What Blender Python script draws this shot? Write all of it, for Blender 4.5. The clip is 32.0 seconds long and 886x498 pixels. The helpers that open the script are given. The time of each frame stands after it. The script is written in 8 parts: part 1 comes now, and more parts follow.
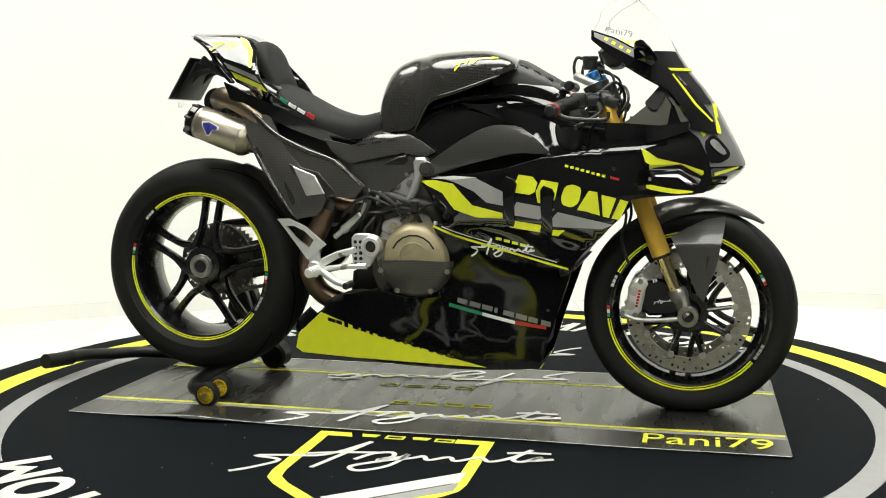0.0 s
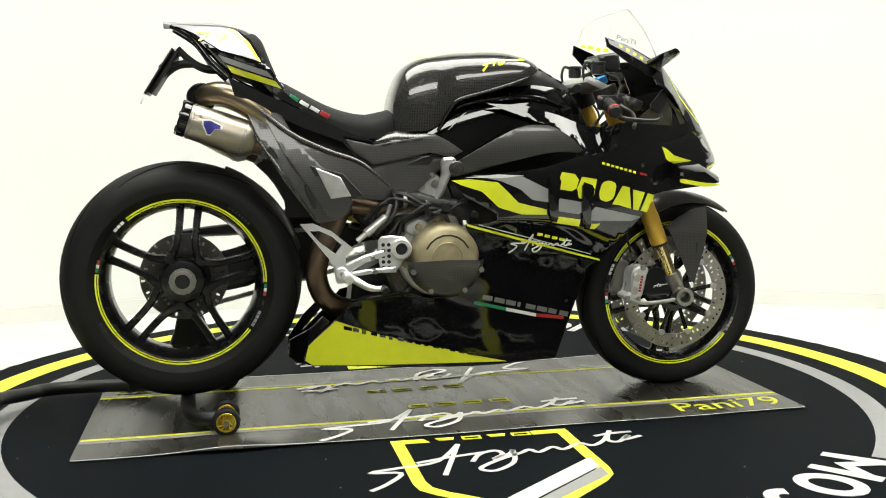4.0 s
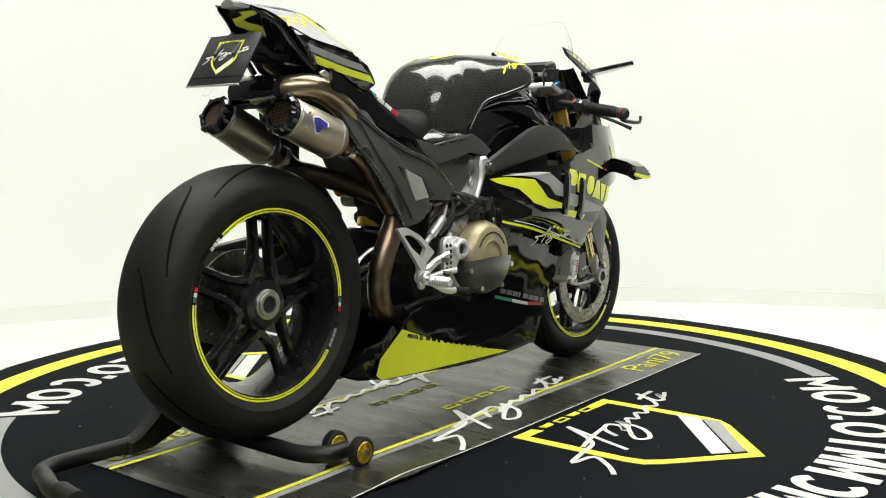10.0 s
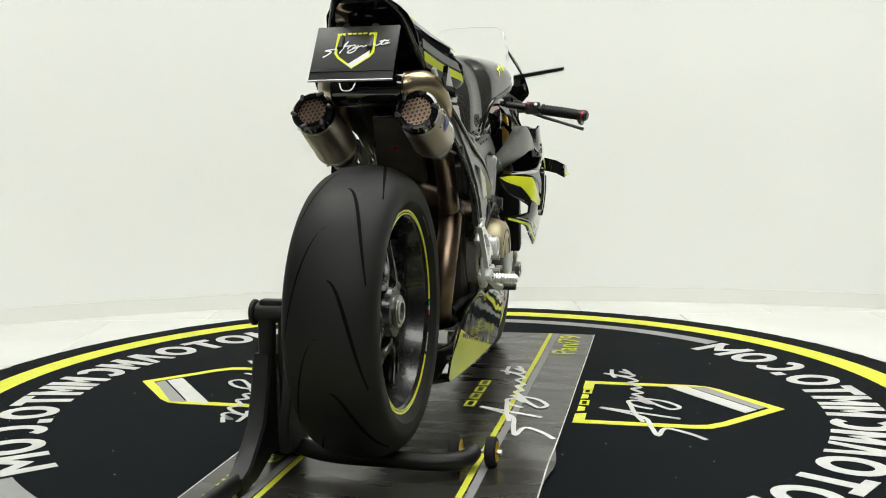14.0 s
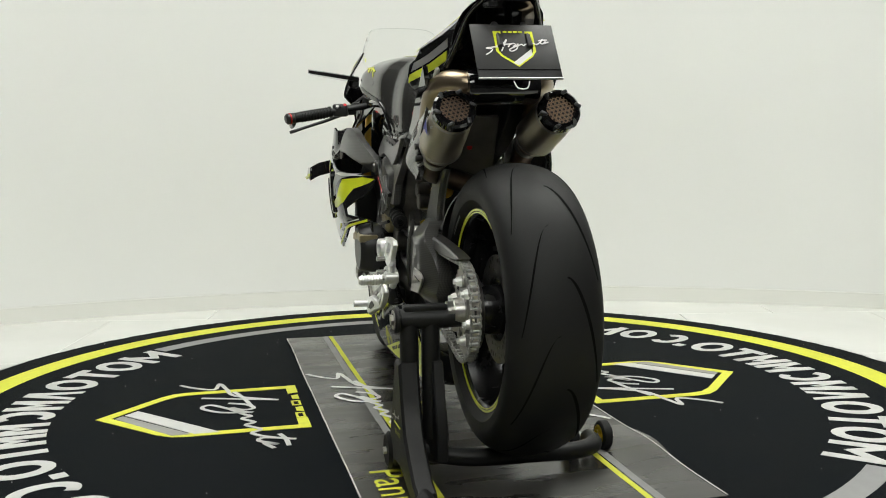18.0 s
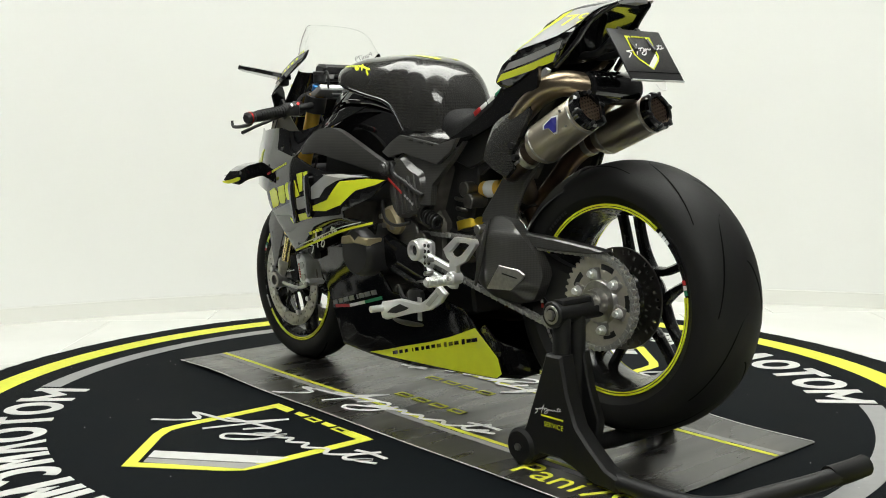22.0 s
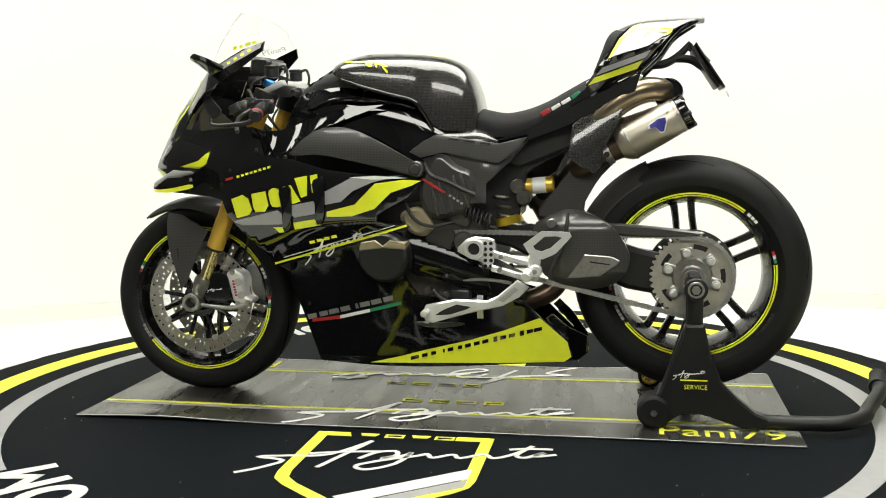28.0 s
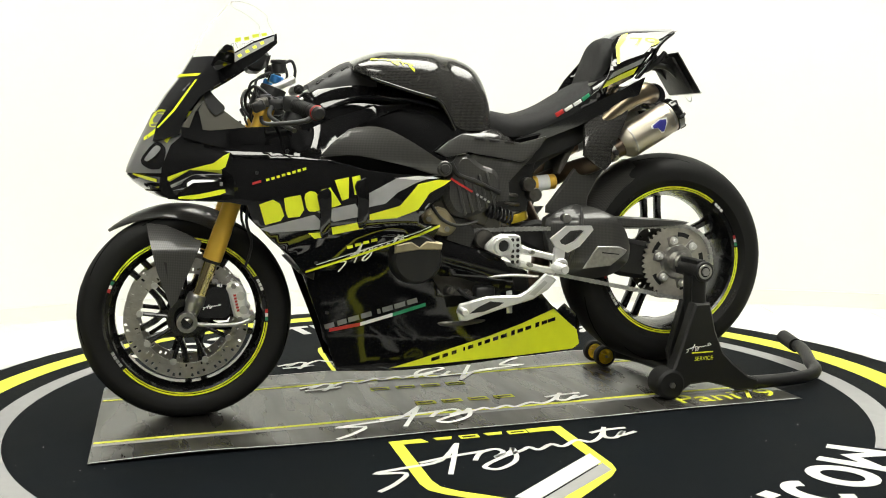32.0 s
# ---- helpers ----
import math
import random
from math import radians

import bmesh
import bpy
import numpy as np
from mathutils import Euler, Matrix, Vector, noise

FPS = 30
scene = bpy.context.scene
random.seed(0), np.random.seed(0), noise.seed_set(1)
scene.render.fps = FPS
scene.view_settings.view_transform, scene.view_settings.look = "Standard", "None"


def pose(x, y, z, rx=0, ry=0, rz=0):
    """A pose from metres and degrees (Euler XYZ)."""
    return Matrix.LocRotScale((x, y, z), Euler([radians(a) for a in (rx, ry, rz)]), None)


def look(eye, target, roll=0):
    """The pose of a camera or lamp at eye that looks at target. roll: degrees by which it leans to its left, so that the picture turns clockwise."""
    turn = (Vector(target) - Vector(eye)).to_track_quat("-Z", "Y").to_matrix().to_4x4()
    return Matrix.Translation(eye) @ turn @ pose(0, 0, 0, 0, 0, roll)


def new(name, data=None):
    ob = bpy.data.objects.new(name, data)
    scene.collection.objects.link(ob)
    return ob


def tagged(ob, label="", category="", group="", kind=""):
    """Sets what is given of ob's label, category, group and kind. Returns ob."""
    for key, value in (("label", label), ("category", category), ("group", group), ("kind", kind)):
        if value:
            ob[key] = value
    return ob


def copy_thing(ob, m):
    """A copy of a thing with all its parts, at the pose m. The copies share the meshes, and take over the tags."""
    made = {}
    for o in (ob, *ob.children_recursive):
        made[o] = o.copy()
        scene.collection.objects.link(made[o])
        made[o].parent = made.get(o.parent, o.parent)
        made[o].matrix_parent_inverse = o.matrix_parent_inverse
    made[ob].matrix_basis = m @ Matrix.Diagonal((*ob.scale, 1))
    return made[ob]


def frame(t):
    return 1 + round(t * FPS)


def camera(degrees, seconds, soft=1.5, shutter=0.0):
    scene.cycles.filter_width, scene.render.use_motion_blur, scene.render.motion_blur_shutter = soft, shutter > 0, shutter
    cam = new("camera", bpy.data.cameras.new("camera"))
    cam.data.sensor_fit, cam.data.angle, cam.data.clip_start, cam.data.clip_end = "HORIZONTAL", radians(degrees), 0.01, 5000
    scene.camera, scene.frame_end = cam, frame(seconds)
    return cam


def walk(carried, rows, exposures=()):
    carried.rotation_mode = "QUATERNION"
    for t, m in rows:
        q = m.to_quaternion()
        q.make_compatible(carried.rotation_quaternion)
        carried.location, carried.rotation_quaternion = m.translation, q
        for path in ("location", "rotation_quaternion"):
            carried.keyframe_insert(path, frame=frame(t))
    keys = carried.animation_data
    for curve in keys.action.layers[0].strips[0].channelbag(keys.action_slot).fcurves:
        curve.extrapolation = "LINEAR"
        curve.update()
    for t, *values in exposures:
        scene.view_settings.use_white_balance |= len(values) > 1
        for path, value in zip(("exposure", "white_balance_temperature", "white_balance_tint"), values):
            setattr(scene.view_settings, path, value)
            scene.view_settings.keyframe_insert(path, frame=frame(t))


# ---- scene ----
# Camera: it stands still; the turntable carries the motorcycle round.
cam = camera(47.55, 32.0, soft=1.0)
EYE, AIM = (0.0, -3.022, 0.802), (0.0174, -0.0824, 0.4672)
walk(cam, [(0, look(EYE, AIM, -0.649)), (32, look(EYE, AIM, -0.649))], [(0, 0.04, 6630, 10), (8, 0.0, 6530, 10), (11, -0.12, 6450, 10), (13, -0.27, 6450, 10), (15, -0.39, 6450, 10), (17, -0.50, 6450, 10), (18.5, -0.51, 6450, 10), (20, -0.48, 6450, 10), (21, -0.35, 6450, 10), (22, -0.25, 6470, 10), (24, -0.07, 6530, 10), (25, 0.0, 6580, 10), (28, 0.1, 6680, 10), (32, 0.13, 6730, 10)])

# ---- world: the closed room lets in no sky; a dim neutral surround only ----
world = bpy.data.worlds.new("surround")
scene.world = world
world.use_nodes = True
world.node_tree.nodes["Background"].inputs[0].default_value = (0.9, 0.95, 1.0, 1)
world.node_tree.nodes["Background"].inputs[1].default_value = 0.05
PANEL_POWER = 10.1


# ---- materials ----
def principled(name, color, rough=0.5, metal=0.0, coat=0.0, vary=0.12, scale=20.0, bump=0.0, bump_scale=200.0, rough_vary=0.03, coat_rough=0.03, spec=0.5, bump_detail=3.0):
    m = bpy.data.materials.new(name)
    m.use_nodes = True
    nt = m.node_tree
    p = nt.nodes["Principled BSDF"]
    p.inputs["Metallic"].default_value = metal
    p.inputs["Coat Weight"].default_value = coat
    p.inputs["Specular IOR Level"].default_value = spec
    p.inputs["Coat Roughness"].default_value = coat_rough
    tc = nt.nodes.new("ShaderNodeTexCoord")
    n1 = nt.nodes.new("ShaderNodeTexNoise")
    n1.inputs["Scale"].default_value, n1.inputs["Detail"].default_value = scale, 6
    nt.links.new(tc.outputs["Object"], n1.inputs["Vector"])
    ramp = nt.nodes.new("ShaderNodeMapRange")
    ramp.inputs["From Min"].default_value, ramp.inputs["From Max"].default_value = 0.3, 0.7
    ramp.inputs["To Min"].default_value, ramp.inputs["To Max"].default_value = 1 - vary, 1 + vary
    nt.links.new(n1.outputs["Fac"], ramp.inputs["Value"])
    mul = nt.nodes.new("ShaderNodeVectorMath")
    mul.operation = "SCALE"
    mul.inputs[0].default_value = color
    nt.links.new(ramp.outputs["Result"], mul.inputs["Scale"])
    nt.links.new(mul.outputs["Vector"], p.inputs["Base Color"])
    r2 = nt.nodes.new("ShaderNodeMapRange")
    r2.inputs["From Min"].default_value, r2.inputs["From Max"].default_value = 0.3, 0.7
    r2.inputs["To Min"].default_value, r2.inputs["To Max"].default_value = max(rough - rough_vary, 0.02), min(rough + rough_vary, 1)
    nt.links.new(n1.outputs["Fac"], r2.inputs["Value"])
    nt.links.new(r2.outputs["Result"], p.inputs["Roughness"])
    if bump:
        n2 = nt.nodes.new("ShaderNodeTexNoise")
        n2.inputs["Scale"].default_value, n2.inputs["Detail"].default_value = bump_scale, bump_detail
        nt.links.new(tc.outputs["Object"], n2.inputs["Vector"])
        b = nt.nodes.new("ShaderNodeBump")
        b.inputs["Strength"].default_value, b.inputs["Distance"].default_value = bump, 0.002
        nt.links.new(n2.outputs["Fac"], b.inputs["Height"])
        nt.links.new(b.outputs["Normal"], p.inputs["Normal"])
    return m


def carbon(name, dark, light, rough, coat, size=0.0045, spec=0.45, relief=0.0):
    """Woven fibre under lacquer: two crossing bands of threads."""
    m = principled(name, dark, rough, 0.0, coat, rough_vary=0.015, spec=spec, bump=relief, bump_scale=9, bump_detail=0.0)
    nt = m.node_tree
    p = nt.nodes["Principled BSDF"]
    for b in [n for n in nt.nodes if n.type == "BUMP"]:
        b.inputs["Distance"].default_value = 0.007
    tc = nt.nodes.new("ShaderNodeTexCoord")
    waves = []
    for d in ((1, 0.6, 1), (1, 0.6, -1)):
        dot = nt.nodes.new("ShaderNodeVectorMath")
        dot.operation = "DOT_PRODUCT"
        dot.inputs[1].default_value = tuple(c * math.pi / size for c in d)
        nt.links.new(tc.outputs["Object"], dot.inputs[0])
        sn = nt.nodes.new("ShaderNodeMath")
        sn.operation = "SINE"
        nt.links.new(dot.outputs["Value"], sn.inputs[0])
        waves.append(sn)
    both_ways = nt.nodes.new("ShaderNodeMath")
    both_ways.operation = "MULTIPLY"
    nt.links.new(waves[0].outputs[0], both_ways.inputs[0])
    nt.links.new(waves[1].outputs[0], both_ways.inputs[1])
    mr = nt.nodes.new("ShaderNodeMapRange")
    mr.inputs["From Min"].default_value, mr.inputs["From Max"].default_value = -0.5, 0.5
    nt.links.new(both_ways.outputs[0], mr.inputs["Value"])
    mix = nt.nodes.new("ShaderNodeMixRGB")
    mix.inputs["Color1"].default_value, mix.inputs["Color2"].default_value = (*dark, 1), (*light, 1)
    nt.links.new(mr.outputs["Result"], mix.inputs["Fac"])
    nt.links.new(mix.outputs["Color"], p.inputs["Base Color"])
    return m


def glass(name, tint, rough=0.02, ior=1.45):
    m = bpy.data.materials.new(name)
    m.use_nodes = True
    p = m.node_tree.nodes["Principled BSDF"]
    p.inputs["Base Color"].default_value = (*tint, 1)
    p.inputs["Roughness"].default_value = rough
    p.inputs["Transmission Weight"].default_value = 1.0
    p.inputs["IOR"].default_value = ior
    return m


GLOSS = principled("black_lacquer", (0.005, 0.005, 0.0054), 0.045, 0, 0.45, 0.2, 6, 0.5, 6, rough_vary=0.02, coat_rough=0.02, bump_detail=0.0)
SATIN = principled("black_satin", (0.014, 0.014, 0.0145), 0.35, 0, 0.0, 0.1, 40, 0.02, 900, 0.02, spec=0.45)
MATT = principled("black_plastic", (0.009, 0.009, 0.0095), 0.45, 0, 0.0, 0.2, 60, 0.25, 700, spec=0.45)
GLOSS_WAVY = principled("black_lacquer_moulded", (0.005, 0.005, 0.0054), 0.07, 0, 0.0, 0.2, 6, 1.0, 14, rough_vary=0.02, coat_rough=0.02, bump_detail=0.0, spec=0.35)
CARBON = carbon("carbon_gloss", (0.019, 0.0185, 0.0172), (0.029, 0.028, 0.026), 0.26, 1.0, 0.0042, 0.3, 0.9)
CARBON_MATT = carbon("carbon_satin", (0.030, 0.0295, 0.028), (0.054, 0.053, 0.050), 0.34, 0.5, 0.0045, 0.45, 0.4)
YELLOW = principled("acid_yellow_film", (0.80, 0.86, 0.03), 0.32, 0, 0.5, 0.03, 30)
YELLOW_MAT = principled("acid_yellow_print", (0.64, 0.66, 0.045), 0.6, 0, 0.0, 0.06, 40)
SILVER_FILM = principled("silver_grey_film", (0.36, 0.36, 0.365), 0.46, 0.25, 0.12, 0.05, 30)
GREY_FILM = principled("mid_grey_film", (0.21, 0.21, 0.215), 0.36, 0.3, 0.4, 0.06, 20)
WHITE_FILM = principled("white_film", (0.8, 0.8, 0.79), 0.4, 0, 0.2, 0.03, 40)
RED_FILM = principled("red_film", (0.45, 0.02, 0.02), 0.4, 0, 0.2, 0.05, 40)
GREEN_FILM = principled("green_film", (0.01, 0.22, 0.10), 0.4, 0, 0.2, 0.05, 40)
BLUE_FILM = principled("dark_blue_film", (0.03, 0.03, 0.25), 0.4, 0, 0.3, 0.05, 40)
RUBBER = principled("tyre_rubber", (0.0075, 0.0075, 0.0075), 0.6, 0, 0, 0.3, 9, 0.15, 500, 0.07, spec=0.27)
# darker than the rubber: holds the shade inside the tread grooves
GROOVE_SHADE = principled("tyre_groove_shade", (0.002, 0.002, 0.002), 0.9, 0, 0, 0.1, 30, spec=0.1)
RIM_BLACK = principled("rim_black", (0.006, 0.006, 0.0065), 0.26, 0, 0.25, 0.2, 30, 0.05, 600)
ALLOY = principled("cast_alloy", (0.58, 0.58, 0.57), 0.38, 0.75, 0, 0.12, 40, 0.05, 300)
ALLOY_BRIGHT = principled("machined_alloy", (0.84, 0.84, 0.83), 0.34, 0.7, 0, 0.04, 40)
STEEL = principled("brushed_steel", (0.42, 0.41, 0.39), 0.32, 1.0, 0, 0.15, 90, 0.1, 900)
STEEL_DARK = principled("dark_steel", (0.13, 0.125, 0.115), 0.4, 1.0, 0, 0.2, 60, 0.15, 700)
TITAN = principled("titanium_sleeve", (0.44, 0.40, 0.33), 0.42, 1.0, 0, 0.1, 12, 0.06, 900)
HEADER = principled("heat_tinted_steel", (0.23, 0.165, 0.12), 0.34, 1.0, 0, 0.3, 9, 0.05, 600)
HEADER_WARM = principled("bronze_tinted_steel", (0.30, 0.24, 0.165), 0.3, 1.0, 0, 0.25, 8, 0.05, 600)
BRONZE = principled("bronze_engine_paint", (0.36, 0.31, 0.19), 0.42, 0.35, 0, 0.1, 50, 0.12, 700)
ENGINE = principled("engine_casting", (0.10, 0.095, 0.085), 0.5, 0.6, 0, 0.25, 30, 0.3, 300)
GOLD = principled("gold_anodised", (0.90, 0.56, 0.09), 0.30, 0.6, 0, 0.02, 40, rough_vary=0.01)
SLIDER = principled("gold_nitride_slider", (0.80, 0.66, 0.34), 0.14, 1.0, 0, 0.05, 40)
SPROCKET = principled("sprocket_alloy", (0.52, 0.495, 0.44), 0.36, 0.7, 0, 0.1, 60)
CLEAR_EDGE = principled("screen_rim", (0.55, 0.56, 0.54), 0.3, 0, 0, 0.05, 30)
GOLD_BRIGHT = principled("yellow_anodised", (0.75, 0.55, 0.05), 0.3, 0.85, 0, 0.06, 40)
DISC_STEEL = principled("brake_disc_steel", (0.40, 0.385, 0.35), 0.38, 0.85, 0, 0.12, 60)
# about half as bright as HEADER, for the left link pipe
HEADER_DARK = principled("dark_brown_steel", (0.11, 0.08, 0.06), 0.4, 0.9, 0, 0.3, 9, 0.05, 600)
CHAIN_STEEL = principled("chain_plate_steel", (0.38, 0.38, 0.365), 0.38, 0.6, 0, 0.2, 200)
BLUE_ANOD = principled("blue_anodised", (0.05, 0.22, 0.55), 0.3, 0.9, 0, 0.06, 40)
RED_ANOD = principled("red_anodised", (0.5, 0.03, 0.03), 0.35, 0.8, 0, 0.06, 40)
LEATHER = principled("seat_cover", (0.008, 0.008, 0.0084), 0.66, 0, 0, 0.2, 40, 0.5, 900, spec=0.22)
TAIL_FILM = principled("pale_grey_film", (0.27, 0.27, 0.275), 0.5, 0.2, 0.1, 0.05, 30)
INNER = principled("inner_fender_plastic", (0.075, 0.068, 0.058), 0.5, 0, 0, 0.2, 25, 0.1, 400)
OLIVE = principled("olive_tinted_plastic", (0.055, 0.05, 0.028), 0.3, 0, 0.4, 0.1, 10)
CLEAR = glass("clear_screen", (0.985, 0.99, 0.985), 0.02, 1.07)
SMOKE = principled("smoked_screen", (0.012, 0.012, 0.013), 0.08, 0, 1.0, 0.05, 10)
LENS = principled("headlamp_lens", (0.30, 0.30, 0.30), 0.10, 0.3, 1.0, 0.2, 30)
STAND_BLACK = principled("powder_coat_black", (0.006, 0.006, 0.0065), 0.46, 0, 0.0, 0.2, 30, 0.25, 800, spec=0.4)
WALL_WHITE = principled("wall_paint", (0.765, 0.77, 0.748), 0.75, 0, 0, 0.012, 1.3, 0.05, 120)
SKIRT_WHITE = principled("skirting_paint", (0.74, 0.74, 0.70), 0.5, 0, 0, 0.02, 3)
FLOOR_WHITE = principled("floor_tile_glaze", (0.76, 0.765, 0.73), 0.22, 0, 0, 0.02, 2.0)
GROUT = principled("tile_grout", (0.58, 0.58, 0.55), 0.8, 0, 0, 0.1, 30)
CEIL_DARK = principled("dark_ceiling_paint", (0.045, 0.045, 0.047), 0.85, 0, 0, 0.05, 3)
WALL_DARK = principled("unseen_dark_wall", (0.04, 0.04, 0.042), 0.8, 0, 0, 0.05, 3)
FLOOR_DARK = principled("dark_floor_tile", (0.10, 0.10, 0.10), 0.35, 0, 0, 0.1, 3)
RUG = principled("black_vinyl_rug", (0.0030, 0.0044, 0.0060), 0.75, 0, 0, 0.22, 5, 0.35, 500, spec=0.06)
RUG_WHITE = principled("white_print", (0.55, 0.55, 0.535), 0.6, 0, 0, 0.05, 30)
RUG_GREY = principled("grey_print", (0.27, 0.27, 0.27), 0.6, 0, 0, 0.06, 30)
RIM_EDGE = principled("turntable_edge", (0.42, 0.42, 0.40), 0.55, 0.2, 0, 0.45, 16, 0.3, 90)
MAT_EDGE = principled("mat_hem", (0.6, 0.6, 0.58), 0.5, 0, 0, 0.06, 60)


def mat_print():
    """Black gloss vinyl, its polish drawn out in soft smears across the sheet."""
    m = principled("black_gloss_vinyl", (0.023, 0.022, 0.0195), 0.27, 0, 0, 0.2, 4, 0.03, 60, 0.05, spec=0.72)
    nt = m.node_tree
    p = nt.nodes["Principled BSDF"]
    tc = nt.nodes.new("ShaderNodeTexCoord")
    mp = nt.nodes.new("ShaderNodeMapping")
    mp.inputs["Scale"].default_value = (7.0, 1.2, 1.0)
    nt.links.new(tc.outputs["Object"], mp.inputs["Vector"])
    n = nt.nodes.new("ShaderNodeTexNoise")
    n.inputs["Scale"].default_value, n.inputs["Detail"].default_value = 1.6, 4
    nt.links.new(mp.outputs["Vector"], n.inputs["Vector"])
    r = nt.nodes.new("ShaderNodeMapRange")
    r.inputs["From Min"].default_value, r.inputs["From Max"].default_value = 0.3, 0.7
    r.inputs["To Min"].default_value, r.inputs["To Max"].default_value = 0.20, 0.36
    nt.links.new(n.outputs["Fac"], r.inputs["Value"])
    nt.links.new(r.outputs["Result"], p.inputs["Roughness"])
    return m


MAT_BLACK = mat_print()


def glow(name, color, power):
    m = bpy.data.materials.new(name)
    m.use_nodes = True
    p = m.node_tree.nodes["Principled BSDF"]
    p.inputs["Base Color"].default_value = (0.9, 0.9, 0.9, 1)
    p.inputs["Emission Color"].default_value = (*color, 1)
    p.inputs["Emission Strength"].default_value = power
    return m


PANEL_GLOW = glow("light_panel", (0.99, 1.0, 0.93), PANEL_POWER)


# ---- mesh tools: a form is (vertices, faces) ----
def join(*forms):
    v, f = [], []
    for fv, ff in forms:
        k = len(v)
        v += [tuple(p) for p in fv]
        f += [tuple(i + k for i in face) for face in ff]
    return v, f


def moved(form, m):
    return [tuple(m @ Vector(p)) for p in form[0]], form[1]


def mirror(form):
    return [(p[0], -p[1], p[2]) for p in form[0]], [tuple(reversed(f)) for f in form[1]]


def of_bmesh(bm):
    bm.verts.index_update()
    out = [tuple(v.co) for v in bm.verts], [tuple(v.index for v in f.verts) for f in bm.faces]
    bm.free()
    return out


def part(name, form, material, parent=None, label="", smooth=38, kind=""):
    me = bpy.data.meshes.new(name)
    me.from_pydata(form[0], [], form[1])
    me.update()
    if smooth:
        me.shade_smooth()
        me.set_sharp_from_angle(angle=radians(smooth))
    me.materials.append(material)
    ob = new(name, me)
    if parent is not None:
        ob.parent = parent
    if label:
        ob["label"] = label
    if kind:
        ob["kind"] = kind
    return ob


def thing(name, label, category, m=None, group="", kind=""):
    ob = new(name)
    ob.empty_display_size = 0.1
    if m is not None:
        ob.matrix_basis = m
    return tagged(ob, label, category, group, kind)


def frame_to(p0, p1):
    p0, p1 = Vector(p0), Vector(p1)
    d = p1 - p0
    return Matrix.Translation(p0) @ d.to_track_quat("Z", "Y").to_matrix().to_4x4(), d.length


def rbox(centre, size, r=0.004, turn=None, seg=2):
    bm = bmesh.new()
    bmesh.ops.create_cube(bm, size=1)
    bmesh.ops.scale(bm, vec=size, verts=bm.verts)
    if r:
        bmesh.ops.bevel(bm, geom=bm.edges[:], offset=min(r, min(size) * 0.45), segments=seg, affect="EDGES", profile=0.5)
    m = Matrix.Translation(centre) @ (turn if turn is not None else Matrix())
    bmesh.ops.transform(bm, matrix=m, verts=bm.verts)
    return of_bmesh(bm)


def rings_form(rings, cap=True, closed=False):
    n = len(rings[0])
    v = [tuple(p) for r in rings for p in r]
    f = []
    k = len(rings)
    for i in range(k if closed else k - 1):
        a, b = i * n, (i + 1) % k * n
        for j in range(n):
            f.append((a + j, a + (j + 1) % n, b + (j + 1) % n, b + j))
    if cap and not closed:
        f += [tuple(reversed(range(n))), tuple(range((k - 1) * n, k * n))]
    return v, f


def cyl(p0, p1, r0, r1=None, n=24, bev=0.0):
    r1 = r0 if r1 is None else r1
    m, length = frame_to(p0, p1)
    prof = [(0, r0), (length, r1)] if not bev else [(0, r0 - bev), (bev, r0), (length - bev, r1), (length, r1 - bev)]
    rings = [[m @ Vector((r * math.cos(a), r * math.sin(a), h)) for a in np.linspace(0, 2 * math.pi, n, endpoint=False)] for h, r in prof]
    return rings_form(rings)


def turned(p0, p1, prof, n=28):
    """A turned piece along the line p0-p1: prof has (share of the length, radius)."""
    m, length = frame_to(p0, p1)
    rings = [[m @ Vector((r * math.cos(a), r * math.sin(a), h * length)) for a in np.linspace(0, 2 * math.pi, n, endpoint=False)] for h, r in prof]
    return rings_form(rings)


def ring_piece(p0, p1, r_in, r_out, n=32, bev=0.001):
    m, length = frame_to(p0, p1)
    prof = [(0, r_in), (0, r_out - bev), (bev, r_out), (length - bev, r_out), (length, r_out - bev), (length, r_in)]
    rings = [[m @ Vector((r * math.cos(a), r * math.sin(a), h)) for a in np.linspace(0, 2 * math.pi, n, endpoint=False)] for h, r in prof]
    return rings_form(rings, closed=True)


def smooth_path(pts, per=6):
    pts = [Vector(p) for p in pts]
    out = []
    for i in range(len(pts) - 1):
        a, b, c, d = pts[max(i - 1, 0)], pts[i], pts[i + 1], pts[min(i + 2, len(pts) - 1)]
        for k in range(per):
            t = k / per
            out.append(0.5 * ((2 * b) + (c - a) * t + (2 * a - 5 * b + 4 * c - d) * t * t + (3 * b - a - 3 * c + d) * t ** 3))
    return out + [pts[-1]]


def tube(pts, r, n=12, per=6, cap=True):
    """A round tube along a smoothed path; r is one radius or one per given point."""
    radii = [r] * len(pts) if not hasattr(r, "__len__") else list(r)
    path = smooth_path(pts, per) if per > 1 else [Vector(p) for p in pts]
    rad = np.interp(np.linspace(0, len(pts) - 1, len(path)), range(len(pts)), radii)
    up = None
    rings = []
    for i, p in enumerate(path):
        d = (path[min(i + 1, len(path) - 1)] - path[max(i - 1, 0)]).normalized()
        if up is None:
            up = d.orthogonal().normalized()
        up = (up - d * up.dot(d)).normalized()
        side = d.cross(up)
        rings.append([p + (up * math.cos(a) + side * math.sin(a)) * rad[i] for a in np.linspace(0, 2 * math.pi, n, endpoint=False)])
    return rings_form(rings, cap)


